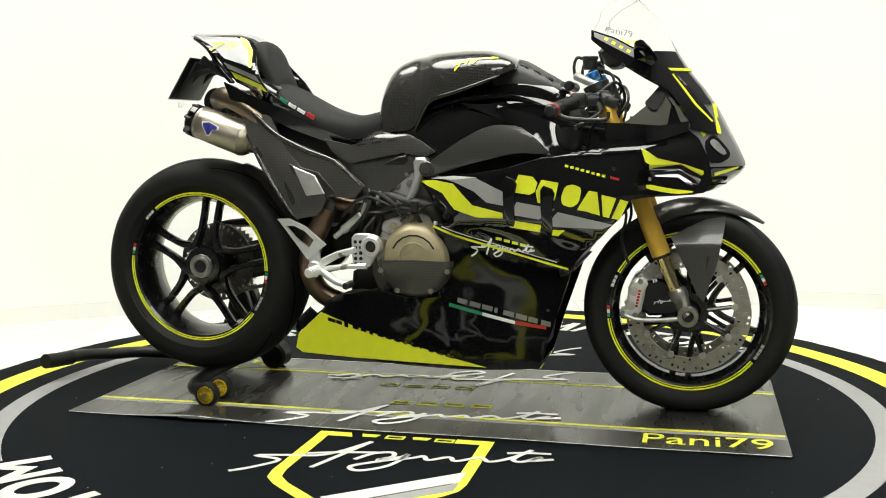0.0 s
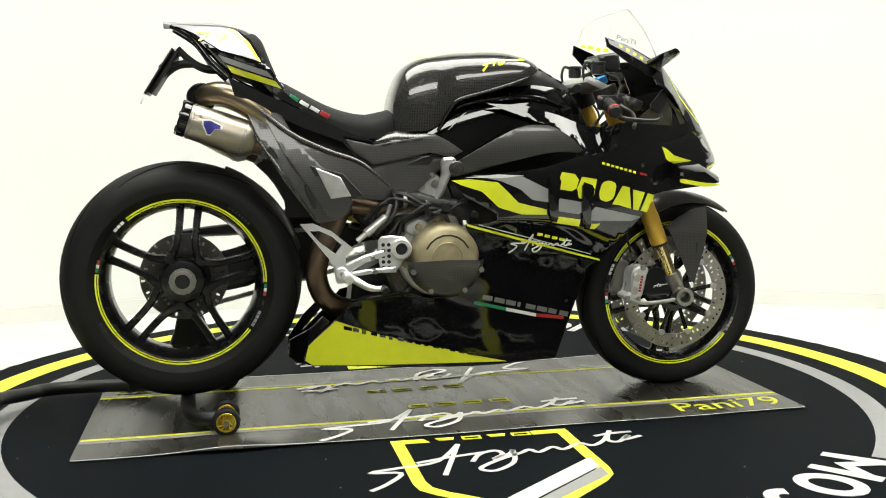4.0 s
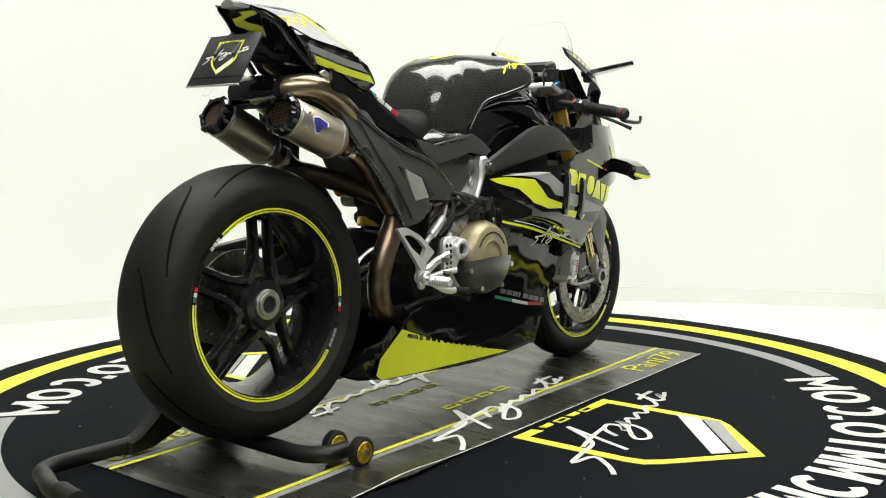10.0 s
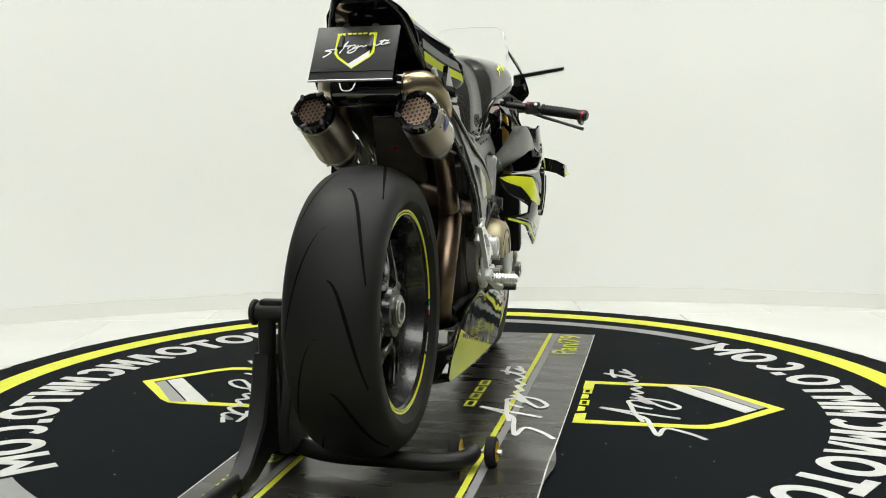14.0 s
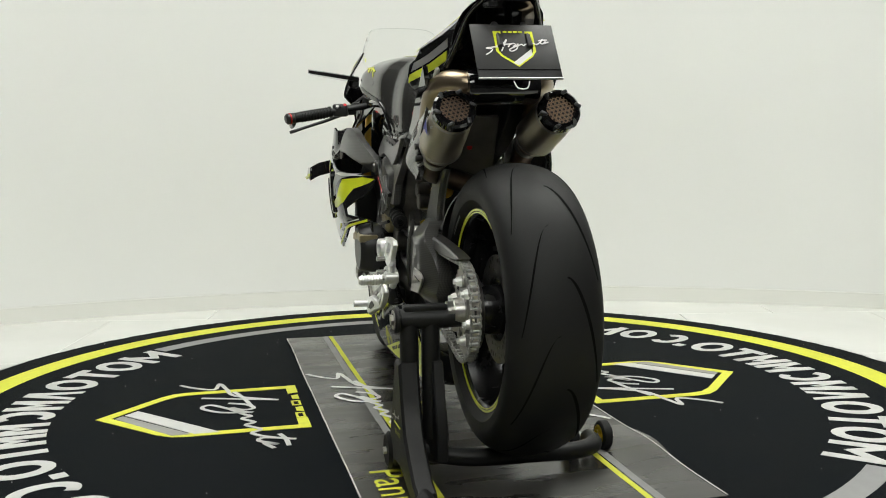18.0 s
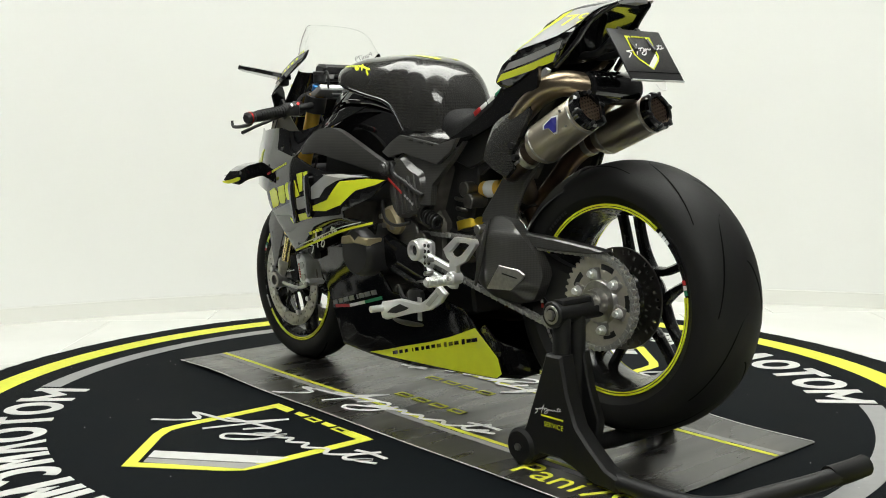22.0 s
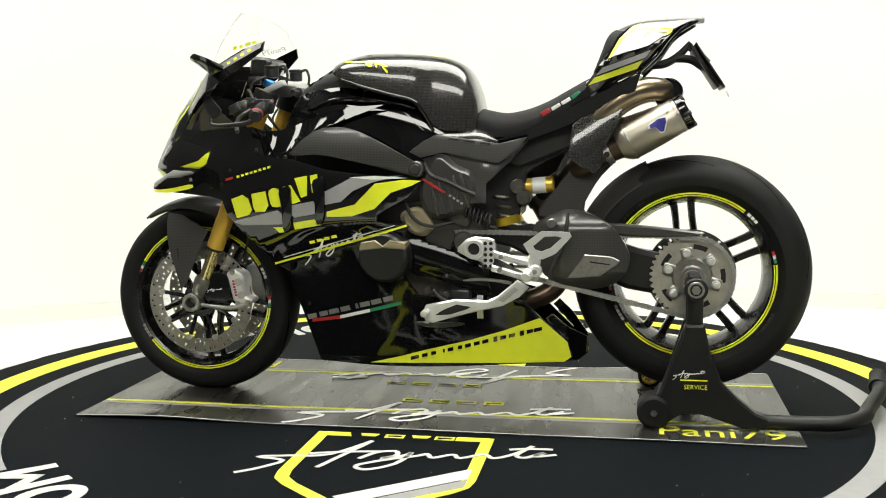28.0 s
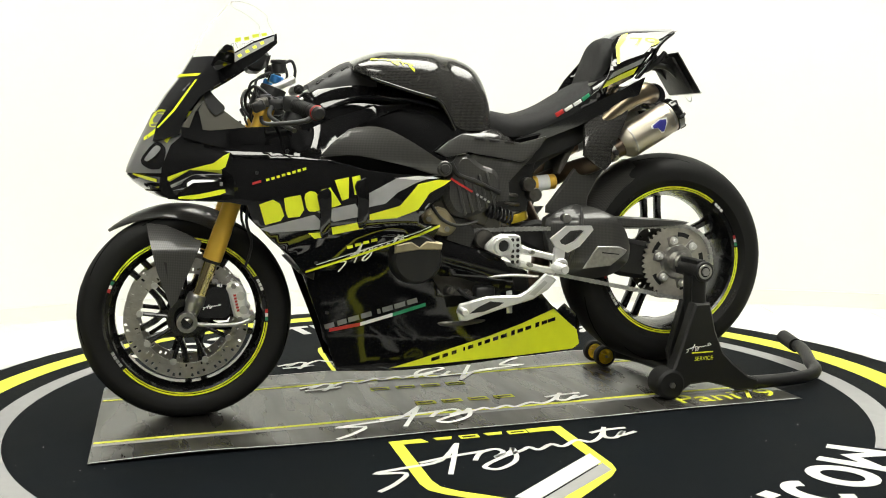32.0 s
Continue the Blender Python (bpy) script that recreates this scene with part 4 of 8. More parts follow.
def rear_wheel(root):
    w = new("rear_wheel")
    w.parent = root
    w.location = (0, -0.010, 0)
    tyre(REAR, 0.336, 0.103, 0.232, w)
    grooves(REAR, 0.336, 0.103, w, 9, 0.75)
    for s in (-1, 1):
        wall_marks(REAR, 0.242, s * 0.0965, w, ((40, 7, 2.6), (205, 7, 2.6)))
    part("rim", rim_form(REAR, 0.232, 0.081), RIM_BLACK, w, "gloss black cast rim")
    rim_marks(REAR, 0.232, 0.076, w, ((-2, 128), (172, 322)))
    spokes(REAR, 0.058, 0.205, -0.035, -0.02, 83, w, 0.025, 0.022, 0.034)
    x, y, z = REAR
    part("hub", turned((x, -0.066, z), (x, 0.09, z), [(0, 0.045), (0.02, 0.058), (0.12, 0.066), (0.3, 0.058), (0.8, 0.058), (1, 0.05)], 40), RIM_BLACK, w)
    part("wheel_nut", join(ring_piece((x, -0.078, z), (x, -0.06, z), 0.021, 0.030), ring_piece((x, -0.074, z), (x, -0.055, z), 0.029, 0.038, 12)), STEEL, w, "silver wheel nut")
    part("axle_bore", cyl((x, -0.07, z), (x, 0.1, z), 0.0215), MATT, w)
    part("brake_disc", drilled_disc(REAR, 0.075, 0.126, 0.040, 0.006, 40, 2), STEEL_DARK, w, "drilled dark steel rear brake disc")
    sp = []
    teeth = 41
    for i in range(teeth * 4):
        r = 0.116 if i % 4 in (1, 2) else 0.108
        a = 2 * math.pi * i / (teeth * 4)
        sp.append((x + r * math.cos(a), z + r * math.sin(a)))
    bm = bmesh.new()
    n = len(sp)
    o = [bm.verts.new((p[0], 0.112, p[1])) for p in sp]
    inn = [bm.verts.new((x + 0.050 * math.cos(2 * math.pi * i / n), 0.112, z + 0.050 * math.sin(2 * math.pi * i / n))) for i in range(n)]
    for i in range(n):
        bm.faces.new((o[i], o[(i + 1) % n], inn[(i + 1) % n], inn[i]))
    ext = bmesh.ops.extrude_face_region(bm, geom=bm.faces[:])
    bmesh.ops.translate(bm, vec=(0, 0.006, 0), verts=[e for e in ext["geom"] if isinstance(e, bmesh.types.BMVert)])
    bmesh.ops.recalc_face_normals(bm, faces=bm.faces[:])
    part("sprocket", of_bmesh(bm), SPROCKET, w, "pale alloy chain sprocket")
    for k in range(6):
        a = 2 * math.pi * k / 6 + 0.3
        part("carrier_lug", rbox((x + 0.066 * math.cos(a), 0.121, z + 0.066 * math.sin(a)), (0.034, 0.010, 0.034), 0.006, Matrix.Rotation(-a, 4, "Y")), STEEL, w)
    # black slabs on the face put in the dark of the slots; nothing is cut
    for k in range(5):
        a = 72 * k + 20
        part("slot_shade", lathe_y([(0.078, 0.1178), (0.0915, 0.1178), (0.0915, 0.1192), (0.078, 0.1192)], (x, 0, z), 9, a, a + 26), MATT, w, smooth=0)
    part("carrier_plate", ring_piece((x, 0.098, z), (x, 0.108, z), 0.04, 0.092, 48, 0.002), STEEL_DARK, w, "dark sprocket carrier plate")
    part("sprocket_carrier", cyl((x, 0.10, z), (x, 0.128, z), 0.060, 0.054, bev=0.004, n=36), STEEL, w, "silver sprocket carrier")
    for k in range(6):
        a = 2 * math.pi * k / 6 + 0.3
        c = (x + 0.068 * math.cos(a), z + 0.068 * math.sin(a))
        part("sprocket_bolt", join(cyl((c[0], 0.125, c[1]), (c[0], 0.137, c[1]), 0.013, 0.010, 20), cyl((c[0], 0.136, c[1]), (c[0], 0.144, c[1]), 0.007, n=6)), ALLOY_BRIGHT, w)
    part("axle_nut", join(cyl((x, 0.126, z), (x, 0.150, z), 0.035, 0.031, 12), cyl((x, 0.15, z), (x, 0.165, z), 0.024)), STEEL, w, "silver axle nut")
    # chain: two runs and the arcs round both sprockets
    fx, fz, fr = -0.085, 0.475, 0.040
    rr, path = 0.112, []
    a = math.atan2(z - fz, x - fx)
    off = math.acos((rr - fr) / math.hypot(x - fx, z - fz))
    d = math.atan2(fz - z, fx - x)
    for i in range(30):
        t = d + off + (2 * math.pi - 2 * off) * i / 29
        path.append((x + rr * math.cos(t), z + rr * math.sin(t)))
    for i in range(10):
        t = d - off + 2 * off * i / 9
        path.append((fx + fr * math.cos(t), fz + fr * math.sin(t)))
    path.append(path[0])
    seg = [0]
    for p, q in zip(path, path[1:]):
        seg.append(seg[-1] + math.dist(p, q))
    count = 108
    forms = []
    for k in range(count):
        s0, s1 = seg[-1] * k / count, seg[-1] * (k + 1) / count
        pt = [(np.interp(s, seg, [p[0] for p in path]), np.interp(s, seg, [p[1] for p in path])) for s in (s0, s1)]
        c = ((pt[0][0] + pt[1][0]) / 2, (pt[0][1] + pt[1][1]) / 2)
        ang = math.atan2(pt[1][1] - pt[0][1], pt[1][0] - pt[0][0])
        for yy in ((0.107, 0.123) if k % 2 else (0.1045, 0.1255)):
            pl = [(-0.0125, -0.003), (-0.010, -0.007), (-0.005, -0.0055), (0.005, -0.0055), (0.010, -0.007), (0.0125, -0.003), (0.0125, 0.003), (0.010, 0.007), (0.005, 0.0055), (-0.005, 0.0055), (-0.010, 0.007), (-0.0125, 0.003)]
            pl = [(c[0] + p * math.cos(ang) - q * math.sin(ang), c[1] + p * math.sin(ang) + q * math.cos(ang)) for p, q in pl]
            forms.append(prism(pl, yy - 0.0009, yy + 0.0009, 0))
        forms.append(cyl((pt[0][0], 0.103, pt[0][1]), (pt[0][0], 0.128, pt[0][1]), 0.0036, n=8))
    part("chain", join(*forms), CHAIN_STEEL, root, "steel roller drive chain", smooth=30)
    return w


def front_wheel(root):
    w = new("front_wheel")
    w.parent = root
    tyre(FRONT, 0.2965, 0.060, 0.224, w)
    grooves(FRONT, 0.2965, 0.060, w, 9, -0.6)
    part("rim", rim_form(FRONT, 0.224, 0.049), RIM_BLACK, w, "gloss black cast rim")
    rim_marks(FRONT, 0.224, 0.044, w, ((31, 151), (187, 322)))
    spokes(FRONT, 0.05, 0.20, 0.0, 0.0, 48, w, 0.022, 0.018, 0.03)
    x, y, z = FRONT
    part("hub", turned((x, -0.07, z), (x, 0.07, z), [(0, 0.028), (0.1, 0.042), (0.3, 0.038), (0.7, 0.038), (0.9, 0.042), (1, 0.028)], 32), RIM_BLACK, w)
    for s in (-1, 1):
        part("brake_disc", drilled_disc(FRONT, 0.127, 0.170, s * 0.068 - 0.0025, 0.005, 60), DISC_STEEL, w, "drilled steel front brake disc")
        arms = [ring_piece((x, s * 0.066 - 0.003, z), (x, s * 0.066 + 0.003, z), 0.036, 0.056)]
        for k in range(9):
            a = 2 * math.pi * k / 9 + 0.16
            for e in (0.0,):
                part("carrier_arm", cyl((x + 0.052 * math.cos(a), s * 0.066, z + 0.052 * math.sin(a)), (x + 0.122 * math.cos(a + e), s * 0.066, z + 0.122 * math.sin(a + e)), 0.0062, n=8), RIM_BLACK, w)
        part("disc_carrier", join(*arms), RIM_BLACK, w, "black disc carrier")
        bolts = [cyl((x + 0.127 * math.cos(2 * math.pi * k / 9 + 0.16), s * 0.072 - 0.006, z + 0.127 * math.sin(2 * math.pi * k / 9 + 0.16)), (x + 0.127 * math.cos(2 * math.pi * k / 9 + 0.16), s * 0.072 + 0.006, z + 0.127 * math.sin(2 * math.pi * k / 9 + 0.16)), 0.009, n=12) for k in range(9)]
        for b in bolts:
            part("disc_bobbin", b, ALLOY, w)
    return w


def fork(root):
    top, bot = Vector((0.475, 0, 0.955)), Vector((0.715, 0, 0.34))
    d = (bot - top).normalized()
    f = new("front_fork")
    f.parent = root
    for s in (-1, 1):
        o = Vector((0, s * 0.108, 0))
        part("fork_tube", turned(top + o + d * 0.03, top + o + d * 0.537, [(0, 0.024), (0.80, 0.0245), (0.815, 0.0262), (0.985, 0.0262), (1, 0.024)], 32), GOLD, f, "gold anodised fork tube")
        part("fork_slider", cyl(top + o + d * 0.53, top + o + d * 0.645, 0.0185, n=28), SLIDER, f, "polished gold fork slider")
        part("dust_seal", ring_piece(top + o + d * 0.532, top + o + d * 0.541, 0.018, 0.0255), MATT, f)
        foot = part("fork_foot", join(turned(top + o + d * 0.622, top + o + d * 0.70, [(0, 0.023), (0.1, 0.0255), (0.35, 0.0255), (0.45, 0.022), (1, 0.018)]), tube([top + o + d * 0.68, Vector((0.722, s * 0.114, 0.315)), Vector((0.733, s * 0.118, 0.302))], 0.016, 12, 3), ring_piece((0.733, s * 0.098, 0.302), (0.733, s * 0.140, 0.302), 0.017, 0.028)), STEEL, f, "cast silver fork foot")
        axle = part("axle_end", cyl((0.733, s * 0.1, 0.302), (0.733, s * 0.128, 0.302), 0.0155), MATT, f)
        # caliper with its bracket behind the leg
        cal = [(0.570, 0.386), (0.602, 0.404), (0.627, 0.391), (0.619, 0.367), (0.603, 0.296), (0.553, 0.296), (0.545, 0.309), (0.567, 0.322)]
        c = prism(rounded(cal, 1), -0.045, -0.115, 0.006)
        c = c if s < 0 else mirror(c)
        cp = part("brake_caliper", c, ALLOY_BRIGHT, f, "silver radial brake caliper")
        for p in ((0.604, 0.394), (0.556, 0.304), (0.590, 0.300)):
            part("caliper_bolt", cyl((p[0], s * 0.11, p[1]), (p[0], s * 0.121, p[1]), 0.008, n=6), STEEL, cp)
        for zz in (0.325, 0.365):
            part("piston_cap", cyl((0.578 + 0.2 * (zz - 0.325), s * 0.110, zz), (0.578 + 0.2 * (zz - 0.325), s * 0.1175, zz), 0.013, 0.012), ALLOY, cp)
        for k in range(6):
            part("red_mark", rbox((0.594 + 0.0016 * k, s * 0.1165, 0.325 + 0.0085 * k), (0.007, 0.002, 0.006), 0), RED_FILM, cp)
        q = prism(rounded([(0.612, 0.392), (0.66, 0.405), (0.698, 0.378), (0.715, 0.350), (0.711, 0.301), (0.606, 0.296)], 1), -0.078, -0.112, 0.008)
        dc = part("air_duct", q if s < 0 else mirror(q), GLOSS, f, "gloss black carbon brake cooling duct")
        deco = []
        for st in flourish(0.05, 0.0018, (0.665, 0.338), squash=0.6):
            deco.append(([(x if s < 0 else 1.33 - x, s * 0.1135, z) for x, z, _ in st[0]], st[1]))
        part("duct_flourish", join(*deco), WHITE_FILM, dc, smooth=0)
        arm = part("duct_arm", tube([(0.712, s * 0.118, 0.294), (0.66, s * 0.119, 0.288), (0.60, s * 0.118, 0.287), (0.556, s * 0.115, 0.300)], 0.006, 10, 4), ALLOY, f)
        for low in (foot, axle, cp, dc, arm):
            low.location = (0.009, 0, -0.010)
        part("brake_hose", tube([(0.58, s * 0.10, 0.43), (0.56, s * 0.11, 0.50), (0.57, s * 0.10, 0.58), (0.52, s * 0.09, 0.72)], 0.004, 8), MATT, f)
    # clamps, stem nut and adjusters
    part("lower_clamp", rbox(top + d * 0.30, (0.07, 0.27, 0.035), 0.01, Matrix.Rotation(radians(24), 4, "Y")), MATT, f)
    tc = top + d * 0.02 + Vector((-0.022, 0, 0))
    part("top_clamp", rbox(tc, (0.072, 0.262, 0.022), 0.008, Matrix.Rotation(radians(24), 4, "Y")), ALLOY, f, "machined silver top clamp")
    for s in (-1, 1):
        o = Vector((0, s * 0.108, 0))
        part("fork_cap", cyl(top + o - d * 0.004, top + o + d * 0.02, 0.019, bev=0.003), BLUE_ANOD, f, "blue anodised fork cap")
        part("bar_clamp", ring_piece(top + o + d * 0.030, top + o + d * 0.085, 0.025, 0.036), MATT, f)
    part("stem_nut", cyl(top - d * 0.02, top + d * 0.01, 0.018, n=6), MATT, f)
    # front mudguard
    fx, fy, fz = FRONT
    rings = []
    for i in range(25):
        u = i / 24
        a = radians(119 - 68 * u)
        wdt = 0.012 + 0.060 * (1 - max(u - 0.45, 0) / 0.55) ** 0.8
        rr = 0.303 + 0.018 * math.sin(math.pi * min(u * 0.75, 0.5))
        drop = 0.052 * (1 - 0.93 * u ** 1.6)
        ring = []
        for t in np.linspace(-1, 1, 13):
            r = rr - drop * abs(t) ** 2.2
            ring.append((fx + r * math.cos(a), wdt * math.sin(t * 1.45) / math.sin(1.45), fz + r * math.sin(a)))
        for t in np.linspace(1, -1, 13):
            r = rr - 0.004 - drop * abs(t) ** 2.2
            ring.append((fx + r * math.cos(a), wdt * 0.95 * math.sin(t * 1.45) / math.sin(1.45), fz + r * math.sin(a)))
        rings.append(ring)
    part("mudguard", rings_form(rings), CARBON_MATT, f, "satin carbon front mudguard")
    leg = [(0.693, 0.508), (0.733, 0.531), (0.786, 0.555), (0.838, 0.562), (0.834, 0.529), (0.824, 0.475), (0.815, 0.43), (0.800, 0.385), (0.783, 0.330), (0.765, 0.350), (0.742, 0.405), (0.718, 0.455)]
    form = panel(leg, lambda x, z: 0.058 + 0.050 * min(max((0.575 - z) / 0.09, 0.0), 1.0) ** 0.7 - 0.12 * max(x - 0.78, 0), 0.004, 0.010, 0, 0, 0.0015)
    both("mudguard_leg", form, CARBON_MATT, f, "satin carbon mudguard side")
    both("leg_slot", slab([(0.770, 0.449), (0.797, 0.459), (0.793, 0.435), (0.788, 0.403)], 0.1055, 0.0055, 0, 0.001), MATT, f)


def hull(stations, n=20, power=2.4, flat=0.0):
    """A body from stations (x, top, bottom, half-width): rounded above, flatter below."""
    rings = []
    for x, zt, zb, w in stations:
        ring = []
        for i in range(n + 1):
            a = math.pi * i / n
            c, s = math.cos(a), math.sin(a)
            yy = w * math.copysign(abs(c) ** (2 / power), c)
            zz = zb + (zt - zb) * abs(s) ** (2 / power)
            ring.append((x, -yy, zz))
        for t in np.linspace(0.92, -0.92, 5):
            ring.append((x, t * w, zb - flat * (1 - t * t)))
        rings.append(ring)
    return rings_form(rings)


def refine(stations, per=4):
    pts = [list(s) for s in stations]
    xs = []
    for a, b in zip(pts, pts[1:]):
        xs += [a[0] + (b[0] - a[0]) * k / per for k in range(per)]
    xs.append(pts[-1][0])
    return [(x, *[curve_at([(p[0], p[j]) for p in pts], x) for j in (1, 2, 3)]) for x in xs]


def tank_and_seat(root):
    # carbon cover: the lower edge climbs towards the front
    tank = refine([(-0.150, 0.868, 0.80, 0.070), (-0.140, 0.915, 0.80, 0.100), (-0.118, 0.968, 0.80, 0.118), (-0.09, 0.997, 0.803, 0.128), (-0.05, 1.014, 0.806, 0.134), (-0.02, 1.020, 0.822, 0.140), (0.006, 1.024, 0.860, 0.152), (0.035, 1.028, 0.892, 0.164), (0.105, 1.032, 0.912, 0.178), (0.18, 1.031, 0.934, 0.190), (0.23, 1.018, 0.952, 0.190), (0.258, 1.006, 0.965, 0.172), (0.270, 0.998, 0.972, 0.15)])
    part("tank_cover", hull(tank, 40, 3.1), CARBON, root, "glossy carbon fibre fuel tank cover")
    both("tank_seam", tube([(-0.022, -0.143, 0.806), (0.006, -0.153, 0.858), (0.035, -0.165, 0.890), (0.105, -0.179, 0.910), (0.18, -0.190, 0.932), (0.232, -0.188, 0.951)], [0.004, 0.006, 0.006, 0.006, 0.006, 0.004], 10, 5), GLOSS, root, "gloss black seam along the tank edge")
    part("tank_skirt", hull(refine([(-0.21, 0.79, 0.76, 0.11), (-0.15, 0.815, 0.76, 0.14), (-0.09, 0.815, 0.76, 0.145), (-0.045, 0.815, 0.765, 0.148), (-0.02, 0.806, 0.77, 0.146)]), 18, 3.0), CARBON, root, "carbon tank base")
    body = refine([(-0.07, 0.84, 0.70, 0.140), (0.0, 0.89, 0.70, 0.146), (0.06, 0.918, 0.71, 0.150), (0.13, 0.938, 0.73, 0.152), (0.20, 0.955, 0.74, 0.154), (0.26, 0.968, 0.75, 0.154), (0.32, 0.958, 0.76, 0.145), (0.38, 0.930, 0.77, 0.125), (0.412, 0.900, 0.78, 0.105)])
    part("airbox_body", hull(body, 28, 3.6), GLOSS, root, "gloss black airbox body")
    both("body_ridge", tube([(0.03, -0.148, 0.868), (0.09, -0.156, 0.886), (0.16, -0.160, 0.893), (0.23, -0.160, 0.897), (0.29, -0.152, 0.890), (0.35, -0.138, 0.868)], [0.003, 0.006, 0.007, 0.007, 0.006, 0.003], 8, 5), GLOSS, root)
    part("airbox_front", hull(refine([(0.20, 1.005, 0.93, 0.12), (0.27, 1.004, 0.92, 0.125), (0.33, 0.972, 0.90, 0.115), (0.385, 0.94, 0.88, 0.09)]), 18, 3.0), MATT, root, "black tank nose cover")
    for s in (-1, 1):
        for k in range(3):
            part("tank_vent", rbox((0.285 + 0.034 * k, s * (0.092 - 0.008 * k), 0.978 - 0.017 * k), (0.026, 0.02, 0.008), 0.003, Matrix.Rotation(radians(27), 4, "Y") @ Matrix.Rotation(radians(s * 18), 4, "X")), GLOSS, root)
    # gloss side panels with a sharp crease between tank and frame cover
    rim = [(0.115, 0.880), (0.22, 0.874), (0.324, 0.845), (0.409, 0.811), (0.446, 0.809), (0.483, 0.821), (0.574, 0.818), (0.665, 0.811), (0.737, 0.822), (0.737, 0.795), (0.66, 0.772), (0.575, 0.754), (0.48, 0.742), (0.394, 0.732), (0.345, 0.774), (0.274, 0.820), (0.194, 0.850)]
    low = [(0.1, 0.87), (0.2, 0.85), (0.3, 0.81), (0.39, 0.736), (0.5, 0.752), (0.6, 0.765), (0.7, 0.785), (0.75, 0.80)]
    out = [(0.1, 0.166), (0.2, 0.180), (0.3, 0.206), (0.39, 0.244), (0.5, 0.246), (0.6, 0.229), (0.7, 0.188), (0.75, 0.158)]
    lean = [(0.1, 0.1), (0.22, 0.15), (0.30, 0.6), (0.38, 0.65), (0.44, 0.12), (0.6, 0.08), (0.75, 0.08)]
    both("fairing_rim", panel(rim, lambda x, z: curve_at(out, x) - 0.006 * (1 - math.exp(-max(z - curve_at(low, x), 0) / 0.025)) - curve_at(lean, x) * max(z - curve_at(low, x), 0), 0.006, 0.014), GLOSS, root, "gloss black rim panel from tank to nose")
    shoulder = [(0.0, 0.74), (0.058, 0.738), (0.12, 0.776), (0.183, 0.809), (0.229, 0.821), (0.291, 0.817), (0.345, 0.781), (0.384, 0.740), (0.40, 0.765), (0.345, 0.80), (0.274, 0.838), (0.194, 0.868), (0.115, 0.888), (0.05, 0.85), (-0.01, 0.79)]
    both("shoulder_panel", panel(shoulder, lambda x, z: curve_at([(-0.02, 0.136), (0.05, 0.140), (0.15, 0.140), (0.25, 0.146), (0.40, 0.196)], x) - 0.16 * max(z - 0.8, 0), 0.006, 0.009, 0, 0, 0.002), GLOSS, root, "gloss black shoulder panel")
    # yellow lines on the tank top, and the flourish on its shoulders
    for s in (-1, 1):
        v, f = [], []
        for i in range(13):
            x = -0.06 + 0.20 * i / 12
            w = 0.010
            y = s * (0.035 + 0.03 * i / 12)
            zt = curve_at([(p[0], p[1]) for p in tank], x)
            ww = curve_at([(p[0], p[3]) for p in tank], x)
            zb = curve_at([(p[0], p[2]) for p in tank], x)
            for dy in (-w, w):
                c = abs(y + dy) / ww
                zz = zb + (zt - zb) * (1 - c ** 3.1) ** (1 / 3.1)
                v.append((x, y + dy, zz + 0.0015))
            if i:
                f.append((2 * i - 2, 2 * i, 2 * i + 1, 2 * i - 1))
        part("tank_stripe", (v, f), YELLOW, root, smooth=0)
        deco = []
        for k, st in enumerate(flourish(0.125, 0.0045, (0.165, 0.0), squash=0.55)):
            q = []
            for x, u, _ in st[0]:
                zt, zb, ww = (curve_at([(p[0], p[j]) for p in tank], x) for j in (1, 2, 3))
                c = min(max(0.915 - u / 0.30, 0.1), 0.99)
                q.append((x, s * (ww * c + 0.0012), zb + (zt - zb) * (1 - c ** 3.1) ** (1 / 3.1) + 0.0015 + 0.0002 * k))
            deco.append((q, st[1]))
        part("tank_flourish", join(*deco), YELLOW, root, smooth=0)
    seat = refine([(-0.50, 0.965, 0.90, 0.085), (-0.45, 0.945, 0.868, 0.13), (-0.40, 0.918, 0.845, 0.14), (-0.34, 0.886, 0.815, 0.138), (-0.28, 0.864, 0.795, 0.128), (-0.22, 0.854, 0.785, 0.115), (-0.17, 0.862, 0.785, 0.105), (-0.140, 0.870, 0.79, 0.095)])
    part("seat", hull(seat, 24, 3.2), LEATHER, root, "black textured rider seat")
    for s in (-1, 1):
        for k, m in enumerate((GREEN_FILM, WHITE_FILM, WHITE_FILM, RED_FILM)):
            x = -0.425 + 0.028 * k
            sx = curve_at([(p[0], p[1]) for p in seat], x) - 0.028
            ww = curve_at([(p[0], p[3]) for p in seat], x)
            part("seat_badge", rbox((x, s * (ww + 0.0012), sx - 0.006), (0.027, 0.003, 0.010 if 0 < k < 3 else 0.013), 0.001, Matrix.Rotation(radians(31), 4, "Y")), m, root)
    # seat rail panels in gloss black under the seat
    rail = [(-0.60, 0.955), (-0.52, 0.915), (-0.45, 0.885), (-0.34, 0.83), (-0.25, 0.792), (-0.205, 0.778), (-0.215, 0.758), (-0.29, 0.775), (-0.40, 0.815), (-0.50, 0.865), (-0.585, 0.905)]
    both("seat_rail", panel(rail, lambda x, z: 0.128 + 0.02 * (z - 0.8) / 0.1, 0.012, 0.03), GLOSS, root, "gloss black seat rail cover")


